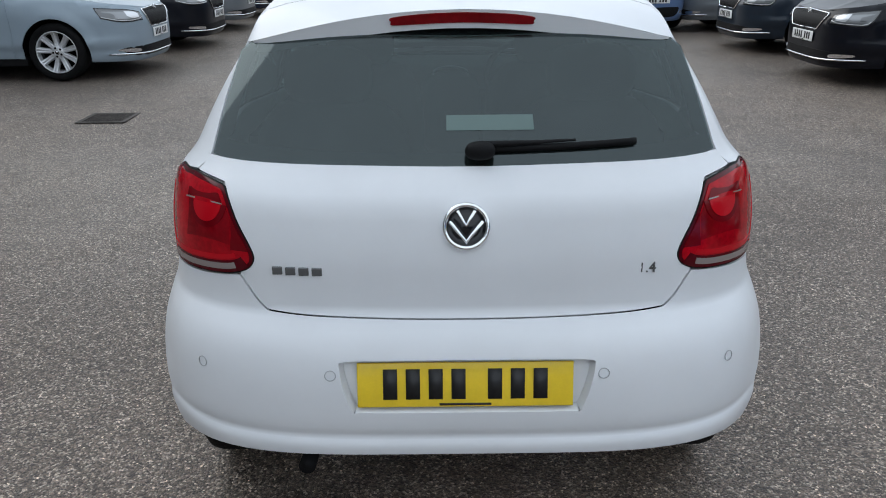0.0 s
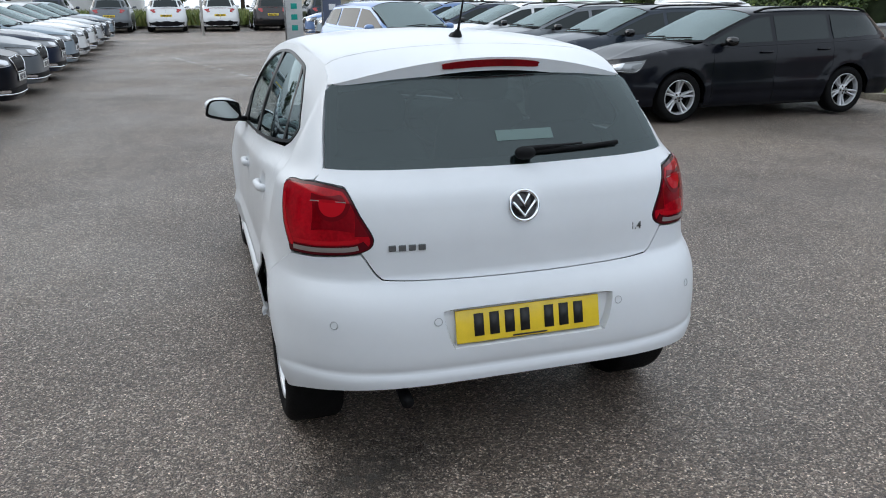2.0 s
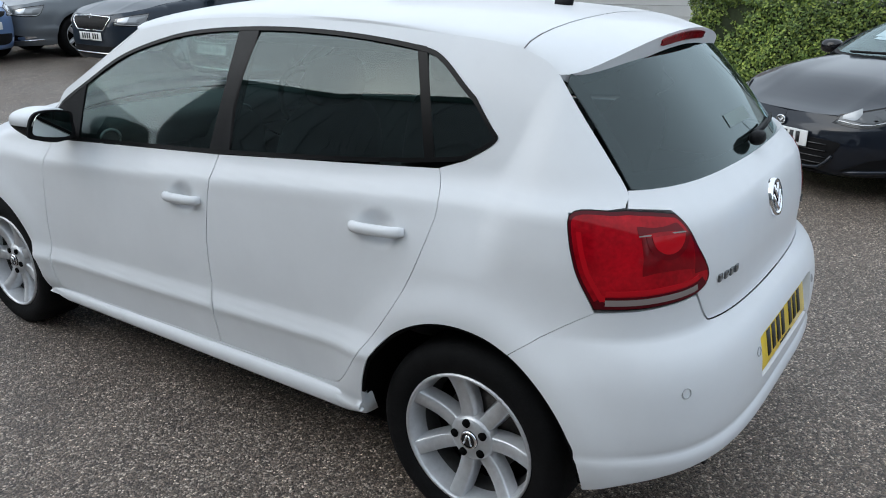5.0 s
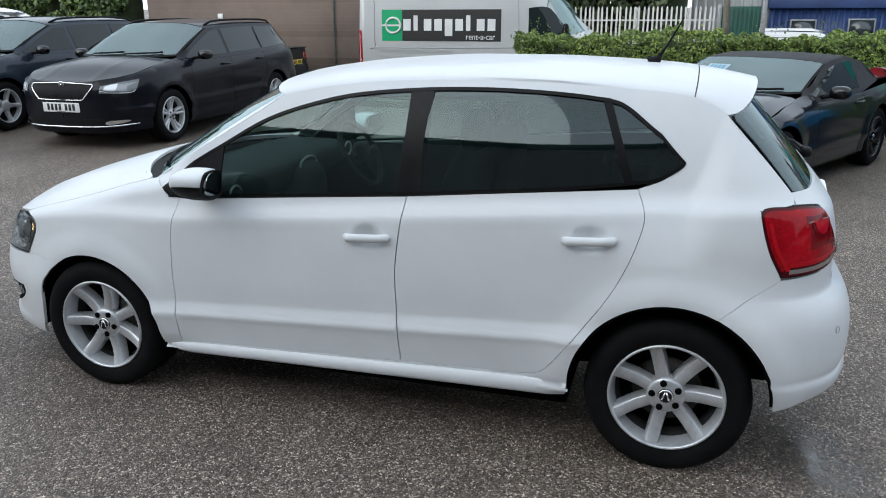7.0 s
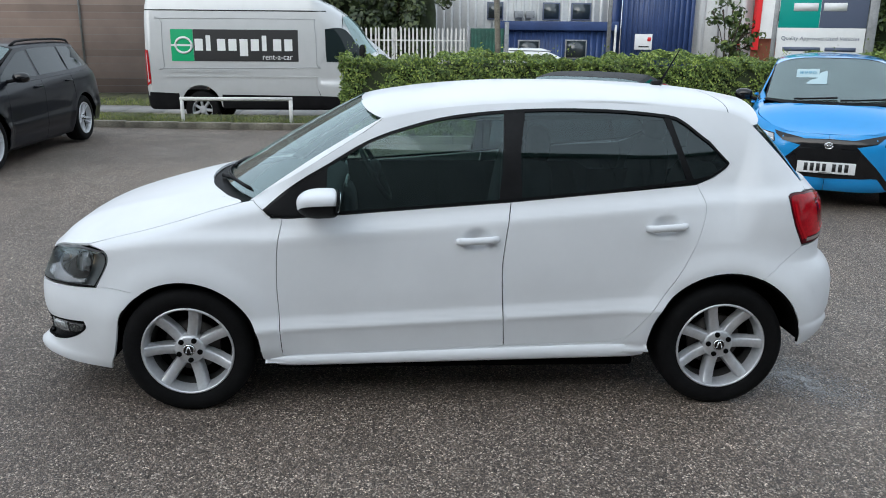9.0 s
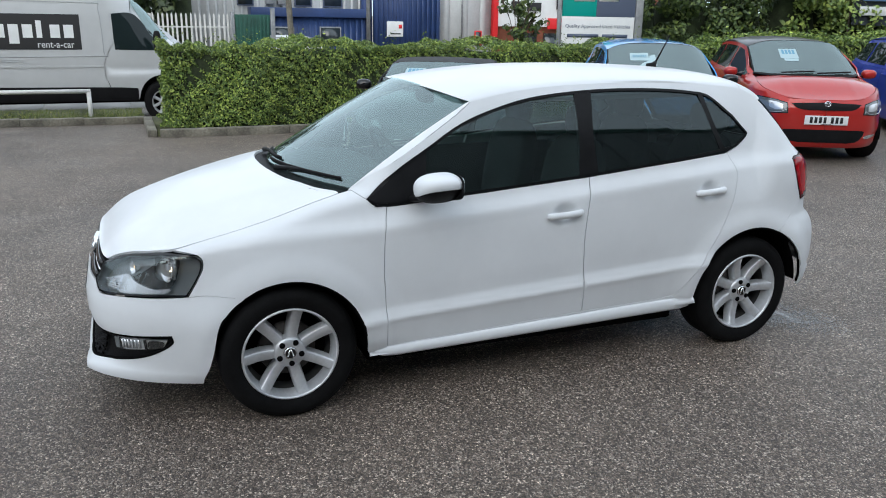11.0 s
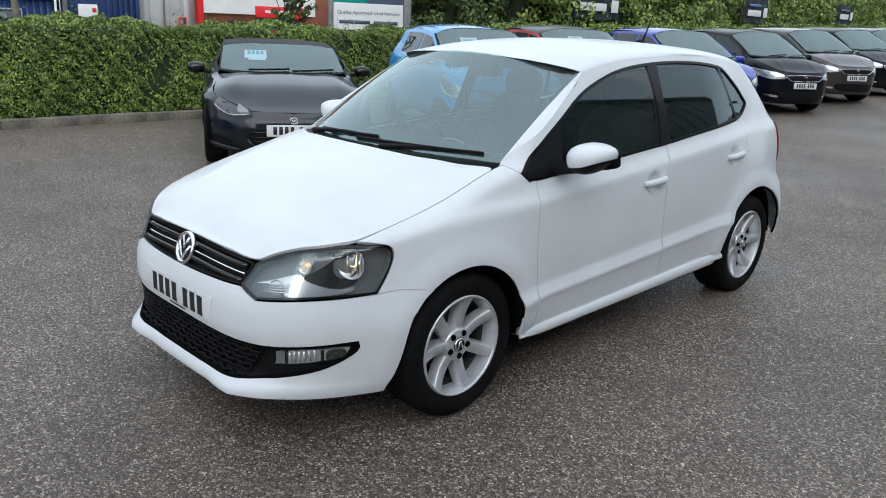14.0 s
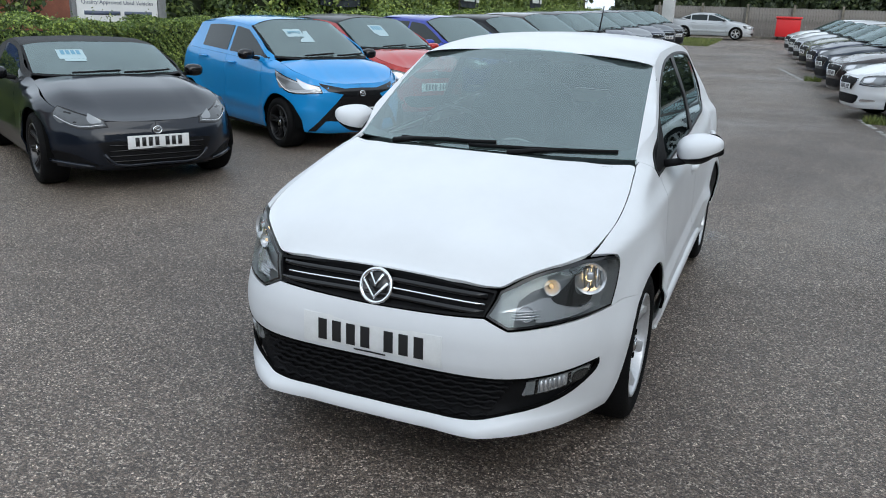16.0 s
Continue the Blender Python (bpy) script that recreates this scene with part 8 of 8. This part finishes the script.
mid = p0 + along * (wide / 2) + face * 0.064
flat = Matrix(((along.x, 0, face.x, mid.x), (along.y, 0, face.y, mid.y), (0, 1, 0, 1.55), (0, 0, 0, 1)))
words("Quality Approved Used Vehicles", 0.098, SIGN_SLATE, flat, "sign_lettering", board, 0.002)
part("plain_bar", Shape().box((0.12, 0.06, 1.33), (wide * 0.52, 0.066, 1.40), 0, 0, sm), SIGN_SLATE, board)
part("plain_bar", Shape().box((wide * 0.57, 0.06, 1.33), (wide * 0.92, 0.066, 1.40), 0, 0, sm), SIGN_SLATE, board)
for a, b in ((0.16, 0.44), (0.50, 0.76)):
    part("plain_bar", Shape().box((wide * a, 0.06, 2.03), (wide * b, 0.066, 2.17), 0, 0, sm), SIGN_WHITE, board)

for y0, y1, z0 in ((-16.0, -14.0, 1.68), (-25.3, -23.6, 1.85), (-33.6, -32.0, 2.0)):
    ban = thing("cloth_banner", "black cloth finance banner tied up in the shrubs", "banner", group="banners along the shrubs")
    s = Shape()
    n = 12
    vv = [(10.1 + 0.03 * math.sin(a * 1.7) + 0.02 * math.sin(b * 3 + a), lerp(y0, y1, a / n), lerp(z0, z0 + 0.80, b / 5) - 0.03 * math.sin(math.pi * a / n)) for b in range(6) for a in range(n + 1)]
    s.add(vv, [[b * (n + 1) + a + 1, b * (n + 1) + a, (b + 1) * (n + 1) + a, (b + 1) * (n + 1) + a + 1] for b in range(5) for a in range(n)])
    s.add([(x + 0.012, y, z) for x, y, z in vv], [[b * (n + 1) + a, b * (n + 1) + a + 1, (b + 1) * (n + 1) + a + 1, (b + 1) * (n + 1) + a] for b in range(5) for a in range(n)])
    part("cloth", s, CLOTH, ban)
    part("white_bar", Shape().box((10.02, lerp(y0, y1, 0.36), z0 + 0.20), (10.04, lerp(y0, y1, 0.95), z0 + 0.40), 0, 0.005), SIGN_WHITE, ban)
    part("white_square", Shape().box((10.02, lerp(y0, y1, 0.08), z0 + 0.18), (10.04, lerp(y0, y1, 0.24), z0 + 0.50), 0, 0.005), SIGN_WHITE, ban)
    part("blue_bar", Shape().box((10.02, lerp(y0, y1, 0.36), z0 + 0.52), (10.04, lerp(y0, y1, 0.92), z0 + 0.60), 0, 0.005), PAINTS["sky"], ban)
    for y in (y0, y1):
        part("stake", Shape().tube([(10.2, y, 0), (10.2, y, z0 + 0.85)], 0.025, 0, 6), BARK, ban)


def build_flag(x, y, h, cloth, label, bar):
    """An upright feather banner on a pole."""
    fl = thing("feather_banner", label, "banner")
    g = ground_z(x, y)
    part("pole", Shape().tube([(x - 0.30, y, g), (x - 0.30, y, g + h)], 0.025, 0, 8), GREY_STEEL, fl)
    part("base", Shape().box((x - 0.55, y - 0.25, g), (x + 0.0, y + 0.25, g + 0.05), 0, 0.02), BLACK, fl)
    part("cloth", Shape().box((x - 0.27, y - 0.01, g + 0.25), (x + 0.27, y + 0.01, g + h - 0.1), 0, 0.006), cloth, fl)
    for k in range(6):
        part("plain_bar", Shape().box((x - 0.10, y - 0.016, g + 0.55 + k * 0.34), (x + 0.10, y - 0.0105, g + 0.72 + k * 0.34), 0, 0.002), bar, fl)


build_flag(3.1, 20.2, 3.4, SIGN_SLATE, "tall slate blue feather banner with pale marks", SIGN_WHITE)
build_flag(2.3, 22.9, 2.4, GREY_CLAD, "pale green and white feather banner by the parked cars", SIGN_GREEN)
for x, y, h in ((-0.45, 33.0, 5.0), (17.2, 42.0, 6.0)):
    pole = thing("lamp_column", "slim pale lamp column beside the parked cars", "lamp post")
    part("column", Shape().tube([(x, y, ground_z(x, y) - 0.1), (x, y, ground_z(x, y) + h)], [0.06, 0.045], 0, 8), WHITE_STEEL, pole)

# ---- markings and small things on the ground ----
def mark(x0, y0, x1, y1, w=0.09, worn=0.35):
    """A worn painted bay line, broken where tyres have rubbed it off."""
    s, n = Shape(), max(2, int(math.dist((x0, y0), (x1, y1)) / 0.30))
    d = Vector((x1 - x0, y1 - y0, 0)).normalized()
    side = Vector((-d.y, d.x, 0)) * w / 2
    for k in range(n):
        if random.random() < worn:
            continue
        a, b = lerp(0, 1, k / n), lerp(0, 1, (k + random.uniform(0.6, 1.0)) / n)
        q = [Vector((lerp(x0, x1, t), lerp(y0, y1, t), 0)) for t in (a, b)]
        vs = [q[0] - side, q[1] - side * random.uniform(0.6, 1), q[1] + side * random.uniform(0.6, 1), q[0] + side]
        s.add([(v.x, v.y, ground_z(v.x, v.y) + 0.006) for v in vs], [[0, 1, 2, 3]])
    if s.f:
        tagged(part("bay_line", s, LINE_PAINT), "worn white painted bay line", kind="structure")


mark(3.15, -7.9, 3.1, -9.5, 0.10, 0.1)
mark(2.9, -8.3, 2.6, -9.9, 0.09, 0.5)
mark(-2.45, -11.5, -2.9, -7.4, 0.10, 0.15)
for k in range(5):
    y = -13.0 - 2.75 * k
    mark(-2.3 + 0.15 * k, y, -5.0, y - 0.75, 0.09, 0.45)
    mark(2.9, y + 0.6, 4.9, y - 0.5, 0.09, 0.6)
mark(-1.55, -19.0, -0.9, -23.0, 0.12, 0.05)
mark(0.6, 11.5, -1.6, 20.0, 0.10, 0.3)

def build_wet_patch(x, y, r):
    """A thin wet patch on the tarmac, fading out at its edge."""
    m = material("wet_film", (0.085, 0.076, 0.068), 0.16, Specular_IOR_Level=0.9)
    n, l = m.node_tree.nodes, m.node_tree.links
    co, fade, clear, both, stop = (n.new(k) for k in ("ShaderNodeTexCoord", "ShaderNodeTexGradient", "ShaderNodeBsdfTransparent", "ShaderNodeMixShader", "ShaderNodeMath"))
    fade.gradient_type, stop.operation = "SPHERICAL", "MULTIPLY"
    size = n.new("ShaderNodeMapping")
    size.inputs["Scale"].default_value = (1 / r, 1.5 / r, 1)
    l.new(co.outputs["Object"], size.inputs[0])
    l.new(size.outputs[0], fade.inputs[0])
    spots = ramp(m, noise_node(m, 13.0, 6, 0.7).outputs[0], (0.36, (0.0,) * 3), (0.58, (1.0,) * 3))
    l.new(fade.outputs["Fac"], stop.inputs[0])
    l.new(spots.outputs[0], stop.inputs[1])
    l.new(stop.outputs[0], both.inputs[0])
    l.new(clear.outputs[0], both.inputs[1])
    l.new(n["Principled BSDF"].outputs[0], both.inputs[2])
    l.new(both.outputs[0], n["Material Output"].inputs[0])
    s = Shape().add([(0, 0, 0)] + [(r * math.cos(a), 0.7 * r * math.sin(a), 0) for a in np.linspace(0, 2 * math.pi, 25)[:-1].tolist()], [[0, k + 1, (k + 1) % 24 + 1] for k in range(24)])
    ob = tagged(part("wet_patch", s, m), "shiny wet patch on the tarmac", kind="structure")
    ob.matrix_world = Matrix.Translation((x, y, ground_z(x, y) + 0.004)) @ pose(0, 0, 0, 0, 0, 35)


build_wet_patch(-0.56, -1.78, 0.42)

drain = thing("drain_cover", "square rusty iron drain grating set in the tarmac", "drain")
dz = ground_z(-3.23, 4.0) + 0.004
part("frame", Shape().sheet(lambda a, b: (a, b, dz + 0.006), ring([(-3.46, 3.77), (-3.00, 3.77), (-3.00, 4.23), (-3.46, 4.23)], [(-3.42, 3.81), (-3.04, 3.81), (-3.04, 4.19), (-3.42, 4.19)]), 0.2, 0.2, 0.008, 0, 0, 1), IRON, drain)
# Thin black plate gives the shade seen between the bars.
part("pit", Shape().box((-3.43, 3.80, dz - 0.004), (-3.03, 4.20, dz + 0.001), 0), DARK, drain)
for k in range(8):
    part("bar", Shape().box((-3.42, 3.835 + 0.047 * k, dz), (-3.04, 3.857 + 0.047 * k, dz + 0.005), 0, 0.002), IRON, drain)

# ---- the workshop wall that closes the place behind the walk ----
WEST_CLAD = mottled(material("dark_green_grey_cladding", (0.22, 0.235, 0.235), 0.5), 0.8, 0.15)
showroom = tagged(part("wall_west", Shape().box((-13.8, -34.0, -0.3), (-13.4, 19.4, 10.1), 0, 0.02), WEST_CLAD), "tall grey-green ribbed cladding wall behind the car park", kind="structure")
for k in range(52):
    part("cladding_rib", Shape().box((-13.40, -33.6 + k * 1.02, 0.0), (-13.34, -33.5 + k * 1.02, 9.8), 0), WEST_CLAD, showroom)
part("roof_capping", Shape().box((-13.9, -34.1, 9.6), (-13.25, 19.5, 10.15), 0, 0.02), GREEN_STEEL, showroom)
# Flat black panels stand in for unlit openings in the wall.
for y0, y1 in ((-6.6, -3.4), (1.5, 2.7), (7.5, 10.7)):
    part("doorway", Shape().box((-13.42, y0, -0.1), (-13.36, y1, 3.4), 0, 0.01), DARK, showroom, "flat black panel for a dark workshop doorway")

# ---- the parked cars ----
ESTATE = dict(hw=0.905, front=2.255, rear=-2.42, wb=2.68, b0=0.94, b1=1.01, zn=0.78, zc=1.01, yc=1.02, yt=0.16, zt=1.345, zr=1.46, yq=-1.93, zq=1.35, yg=-2.27, zg=1.03, doors=(0.86, -0.12, -1.06), rt=0.325, rr=0.225, spokes=5, rails=True,
              grille=(0.42, 0.585, 0.765), lamp=(0.51, 0.665, 0.755, 0.42), intake=(0.62, 0.25, 0.37), dark_low=True, plate_z=0.50, detail=0.8, pq=(2.4, 4.2))
estate = build_car("estate_car", "glossy black estate car with roof rails and silver alloy wheels", "black", ESTATE, "right-hand row of parked cars")
park(estate, 6.42, 5.84, 90, first=True)
dark_estate = build_car("estate_car", "dark grey estate car with roof rails parked in the row", "graphite", {**ESTATE, "style": "broad", "detail": 0.5, "turn": 0.3}, "right-hand row of parked cars")
park(dark_estate, 6.42, 8.45, 90, first=True)
for k, (colour, lab) in enumerate((("grey", "mid grey estate car with roof rails parked in the row"), ("white", "white estate car with roof rails parked in the row"), ("navy", "navy blue estate car with roof rails parked in the row"), ("sky", "pale blue estate car parked in the row"),
                                   ("silver", "silver estate car with roof rails parked in the row"), ("graphite", "dark grey estate car parked far along the row"), ("steel", "steel blue estate car parked far along the row"), ("sky", "pale blue estate car parked far along the row"))):
    park(dark_estate, 6.4 - 0.10 * k, 11.05 + 2.6 * k, 90 + (k % 3 - 1), colour, label=lab)

LIFTBACK = dict(hw=0.93, front=2.36, rear=-2.50, wb=2.84, b0=0.93, b1=1.02, zn=0.80, zc=1.01, yc=1.08, yt=0.22, zt=1.34, zr=1.47, yq=-1.45, zq=1.34, yg=-2.20, zg=1.08, doors=(0.92, -0.10, -1.08), rt=0.335, rr=0.24, spokes=9, style="thin",
                grille=(0.40, 0.575, 0.785), lamp=(0.48, 0.675, 0.762, 0.45), intake=(0.74, 0.25, 0.37), dark_low=True, pq=(2.4, 4.2), plate_z=0.50, detail=0.8)
lift = build_car("liftback_car", "steel blue liftback car with silver alloy wheels", "steel", LIFTBACK, "left-hand row of parked cars")
park(lift, -3.62 - 2.36, 6.90, -90, first=True)
lift2 = build_car("liftback_car", "black liftback car with a chrome-edged grille parked in the row", "black", {**LIFTBACK, "spokes": 5, "style": "twin", "detail": 0.5, "far": True}, "left-hand row of parked cars")
park(lift2, -3.50 - 2.36, 9.35, -90, first=True)
for k, (colour, lab) in enumerate((("grey", "mid grey liftback car parked in the row"), ("navy", "navy blue liftback car parked in the row"), ("steel", "steel blue liftback car parked in the row"), ("white", "white liftback car parked in the row"), ("white", "white liftback car parked far along the row"),
                                   ("silver", "silver liftback car parked far along the row"), ("graphite", "dark grey liftback car parked far along the row"), ("steel", "steel blue liftback car at the end of the row"))):
    park(lift2, -5.9 - 0.03 * k, 11.85 + 2.5 * k, -90, colour, label=lab)

SUV = dict(hw=0.92, front=2.12, rear=-2.26, wb=2.64, b0=1.05, b1=1.12, zn=0.86, zc=1.10, yc=1.0, yt=0.22, zt=1.46, zr=1.62, yq=-1.75, zq=1.46, yg=-2.05, zg=1.10, doors=(0.85, -0.10, -0.98), rt=0.35, rr=0.24, detail=0.4, far=True, rails=True, tail=(0.50, 0.88, 1.06),
           grille=(0.38, 0.66, 0.86), lamp=(0.50, 0.74, 0.84, 0.45), plate_z=0.58)
suv = build_car("suv", "grey sport utility vehicle parked with its back to the car park", "grey", SUV, "row of vehicles before the bank")
park(suv, -4.5, 38.7, 0, first=True)
for x, colour, lab in ((-7.1, "navy", "dark blue sport utility vehicle before the bank"), (-2.0, "white", "white sport utility vehicle before the bank"), (0.45, "white", "white sport utility vehicle beside the lamp column"), (2.95, "brown", "dark brown sport utility vehicle before the bank"),
                       (5.6, "graphite", "dark grey sport utility vehicle before the bank"), (-9.8, "silver", "silver sport utility vehicle before the bank")):
    park(suv, x, 38.7, 0, colour, label=lab)

HATCH = dict(hw=0.87, front=1.98, rear=-1.98, wb=2.52, b0=0.95, b1=1.05, zn=0.78, zc=1.02, yc=0.98, yt=0.20, zt=1.40, zr=1.54, yq=-1.52, zq=1.40, yg=-1.84, zg=1.08, doors=(0.80, -0.16, -0.95), rt=0.31, rr=0.21, detail=0.5, grille=(0.40, 0.66, 0.74), frame=False, lamp=(0.44, 0.68, 0.80, 0.55), intake=(0.50, 0.26, 0.42), plate_z=0.54)
blue = build_car("hatchback_car", "pale metallic blue hatchback standing in the lane", "sky", HATCH)
park(blue, 2.95, 12.0, 198, first=True)

LAMP_CLEAR = material("clear_lamp_glass", (0.42, 0.43, 0.44), 0.10, 0.4, coat=0.6)
LAMP_SHADE = material("shaded_lamp_glass", (0.075, 0.08, 0.085), 0.08, 0.2, coat=0.5)
ROADSTER = dict(hw=0.86, front=1.86, rear=-2.05, wb=2.31, b0=0.80, b1=0.84, zn=0.58, zc=0.87, yc=0.62, yt=-0.05, zt=1.12, zr=1.20, yq=-0.98, zq=1.10, yg=-1.30, zg=0.90, doors=(0.45, -0.70), rt=0.31, rr=0.215, spokes=8, style="thin", rim=DARK_ALLOY, roof=CABIN, cabin=CABIN, boot=True, crown=0.06,
                grille=(0.46, 0.23, 0.43), frame=False, lamp=(0.40, 0.555, 0.605, 0.40), sweep=0.035, badge_z=0.515, intake=(0.50, 0.175, 0.20), plate_z=0.42, fog=False, hump=0.026, lamp_mat=LAMP_SHADE, slats=4, corner=((-0.50, 0.225), (-0.56, 0.275), (-0.66, 0.33), (-0.78, 0.345), (-0.80, 0.26)), card=0.25, detail=0.9, lean=0.5, pane=1, turn=0.2)
roadster = build_car("roadster", "dark grey two-seat roadster with a black fabric hood", "roadster_grey", ROADSTER, "angled row of used cars")
park(roadster, 5.32, -1.90, 61, first=True)
CITY = dict(hw=0.81, front=1.72, rear=-1.72, wb=2.34, b0=0.93, b1=1.05, zn=0.74, zc=0.98, yc=0.95, yt=0.22, zt=1.33, zr=1.46, yq=-1.25, zq=1.33, yg=-1.52, zg=1.05, doors=(0.78, -0.14, -0.92), rt=0.285, rr=0.20, spokes=5, style="twin", rim=DARK_ALLOY, detail=0.8, grille=(0.28, 0.36, 0.60), frame=False,
            lamp=(0.50, 0.655, 0.725, 0.62), sweep=0.085, lamp_mat=LAMP_CLEAR, light_strip=True, badge_z=0.640, pane=2, intake=(0.30, 0.335, 0.36), plate_z=0.425, card=0.22, price="8990", fog=False,
            mask=((0, 0.700), (-0.22, 0.695), (-0.50, 0.752), (-0.42, 0.668), (-0.25, 0.632), (-0.50, 0.37), (-0.62, 0.22), (-0.55, 0.22), (-0.46, 0.335), (0, 0.320)))
city = build_car("city_car", "bright azure blue city car with black alloy wheels", "azure", CITY, "angled row of used cars")
park(city, 4.84, -4.62, 64, first=True)
SMALL = dict(HATCH, hw=0.85, front=1.90, rear=-1.92, wb=2.43, zt=1.36, zr=1.50, zq=1.36, roof=PAINTS["black"], lamp=(0.46, 0.62, 0.74, 0.52), card=0.10, detail=0.6)
small = build_car("hatchback_car", "red hatchback with a black roof in the angled row", "red", SMALL, "angled row of used cars")
park(small, 5.12, -7.20, 62, first=True)
board = tagged(part("white_board", Shape().box((-0.165, -0.006, 0.0), (0.165, 0.006, 0.30), 0, 0.003), SIGN_WHITE), "small white board leaning against the red car's front wheel", "board")
board.matrix_world = Matrix.Translation((4.28, -5.70, ground_z(4.28, -5.70) + 0.035)) @ pose(0, 0, 0, -28, 12, 152)
MPV = dict(HATCH, hw=0.86, front=1.98, rear=-2.00, yc=1.18, yt=0.30, grille=(0.42, 0.62, 0.72), frame=True, lamp=(0.44, 0.66, 0.75, 0.60), sweep=0.04, lamp_mat=LAMP_CLEAR, card=None)
mpv = build_car("compact_mpv", "royal blue compact people carrier in the angled row", "royal", MPV, "angled row of used cars")
park(mpv, 5.25, -10.60, 62, first=True)
for k, (colour, lab) in enumerate((("black", "black compact people carrier in the angled row"), ("bronze", "dark bronze compact people carrier in the angled row"), ("black", "black family car in the angled row"), ("navy", "navy blue family car in the angled row"), ("grey", "grey family car in the angled row"),
                                   ("navy", "navy family car far along the angled row"), ("graphite", "dark grey family car far along the angled row"), ("soot", "black family car at the end of the angled row"))):
    park(mpv, 5.10, -13.35 - 2.75 * k, 62, colour, label=lab)
COUPE = dict(HATCH, hw=0.89, front=2.15, rear=-2.14, wb=2.70, b0=0.92, b1=1.02, zn=0.74, zc=0.98, zt=1.31, zr=1.43, zq=1.31, zg=1.04, yq=-1.45, yg=-1.98, rt=0.32, rr=0.225, grille=(0.42, 0.50, 0.70), frame=True, lamp=(0.50, 0.60, 0.73, 0.55), detail=0.6, card=None)
coupe = build_car("hatchback_car", "white premium hatchback with a wide chrome-edged grille", "white", COUPE, "facing row of used cars")
park(coupe, -4.25, -12.45, -76, first=True)
for k, (colour, lab) in enumerate((("brown", "dark brown hatchback in the facing row"), ("graphite", "dark grey hatchback in the facing row"), ("navy", "navy hatchback in the facing row"), ("olive", "olive estate car in the facing row"), ("silver", "silver hatchback in the facing row"), ("white", "white hatchback far along the facing row"), ("white", "white car at the end of the facing row"))):
    park(coupe, -4.1 + 0.18 * k, -15.2 - 2.75 * k, -76, colour, label=lab)

SALOON = dict(hw=0.90, front=2.27, rear=-2.35, wb=2.80, b0=0.92, b1=0.98, zn=0.72, zc=0.98, yc=1.05, yt=0.15, zt=1.30, zr=1.42, yq=-1.05, zq=1.30, yg=-1.70, zg=1.06, doors=(0.85, -0.15, -1.05), boot=True, detail=0.6, rt=0.325, rr=0.235, tail=(0.42, 0.80, 0.96))
saloon = build_car("saloon_car", "black saloon car parked beyond the knee rail", "black", SALOON)
park(saloon, 13.2, 9.7, 0, first=True)
park(saloon, 3.2, -44.3, 90, "silver", label="pale silver saloon car standing before the far fence")

van, van_shell = build_van("silver high-roof panel van with a green and black side panel", "van_silver")
van.matrix_world = Matrix.Translation((13.25, 2.50, ground_z(13.25, 2.5))) @ pose(0, 0, 0, 0, 0, 180)
van.scale = (1.0, 1.0, 1.14)
right = lambda o: o.mirrored()  # noqa: E731
vs = van_shell
part("green_panel", Shape().sheet(vs.point, [(-2.42, 1.20), (-1.98, 1.20), (-1.98, 1.74), (-2.42, 1.74)], 0.2, 0.1, 0.004, 0, 0.006, -1).mirrored(), VAN_GREEN, van)
part("black_panel", Shape().sheet(vs.point, [(-1.975, 1.20), (0.10, 1.20), (0.10, 1.74), (-1.975, 1.74)], 0.2, 0.1, 0.004, 0, 0.006, -1).mirrored(), SIGN_BLACK, van)
for k, (lo, hi) in enumerate(((1.38, 1.58), (1.38, 1.64), (1.38, 1.58), (1.38, 1.58), (1.29, 1.58), (1.38, 1.58), (1.38, 1.64), (1.38, 1.58), (1.38, 1.58))):
    u0, w = -1.95 + k * 0.222, 0.16 if k not in (1, 6) else 0.09
    part("white_name_bar", Shape().sheet(vs.point, [(u0, lo), (u0 + w, lo), (u0 + w, hi), (u0, hi)], 0.2, 0.1, 0.002, 0, 0.009, -1).mirrored(), SIGN_WHITE, van, "plain white bar")
ringpts = [vs.off(0.010)(-2.17 + 0.16 * math.cos(a), 1.47 + 0.13 * math.sin(a)) for a in np.linspace(0, 2 * math.pi, 25).tolist()]
part("white_ring", Shape().tube(ringpts, 0.022, 0, 6).mirrored(), SIGN_WHITE, van)
part("white_stripe", Shape().sheet(vs.point, [(-2.42, 1.455), (-2.02, 1.455), (-2.02, 1.485), (-2.42, 1.485)], 0.2, 0.1, 0.002, 0, 0.010, -1).mirrored(), SIGN_WHITE, van)
words("rent-a-car", 0.150, SIGN_WHITE, Matrix.Translation((width_at := -vs.point(-0.35, 1.28)[0] + 0.012, -0.32, 1.275)) @ pose(0, 0, 0, 90, 0, 90), "panel_lettering", van, 0.002)
white_van, _ = build_van("white panel van parked beyond the row of estate cars", "white")
white_van.matrix_world = Matrix.Translation((14.2, 24.2, ground_z(14.2, 24))) @ pose(0, 0, 0, 0, 0, 180)
white_van.scale = (0.80, 0.95, 0.76)
copy_thing(white_van, Matrix.Translation((14.2, 16.8, ground_z(14.2, 17))) @ pose(0, 0, 0, 0, 0, 180))
third = copy_thing(white_van, Matrix.Translation((31.0, -5.5, ground_z(31, -5.5) - 0.0)) @ pose(0, 0, 0, 0, 0, 180))
third["label"] = "small white panel van parked before the blue building"
build_hatchback()
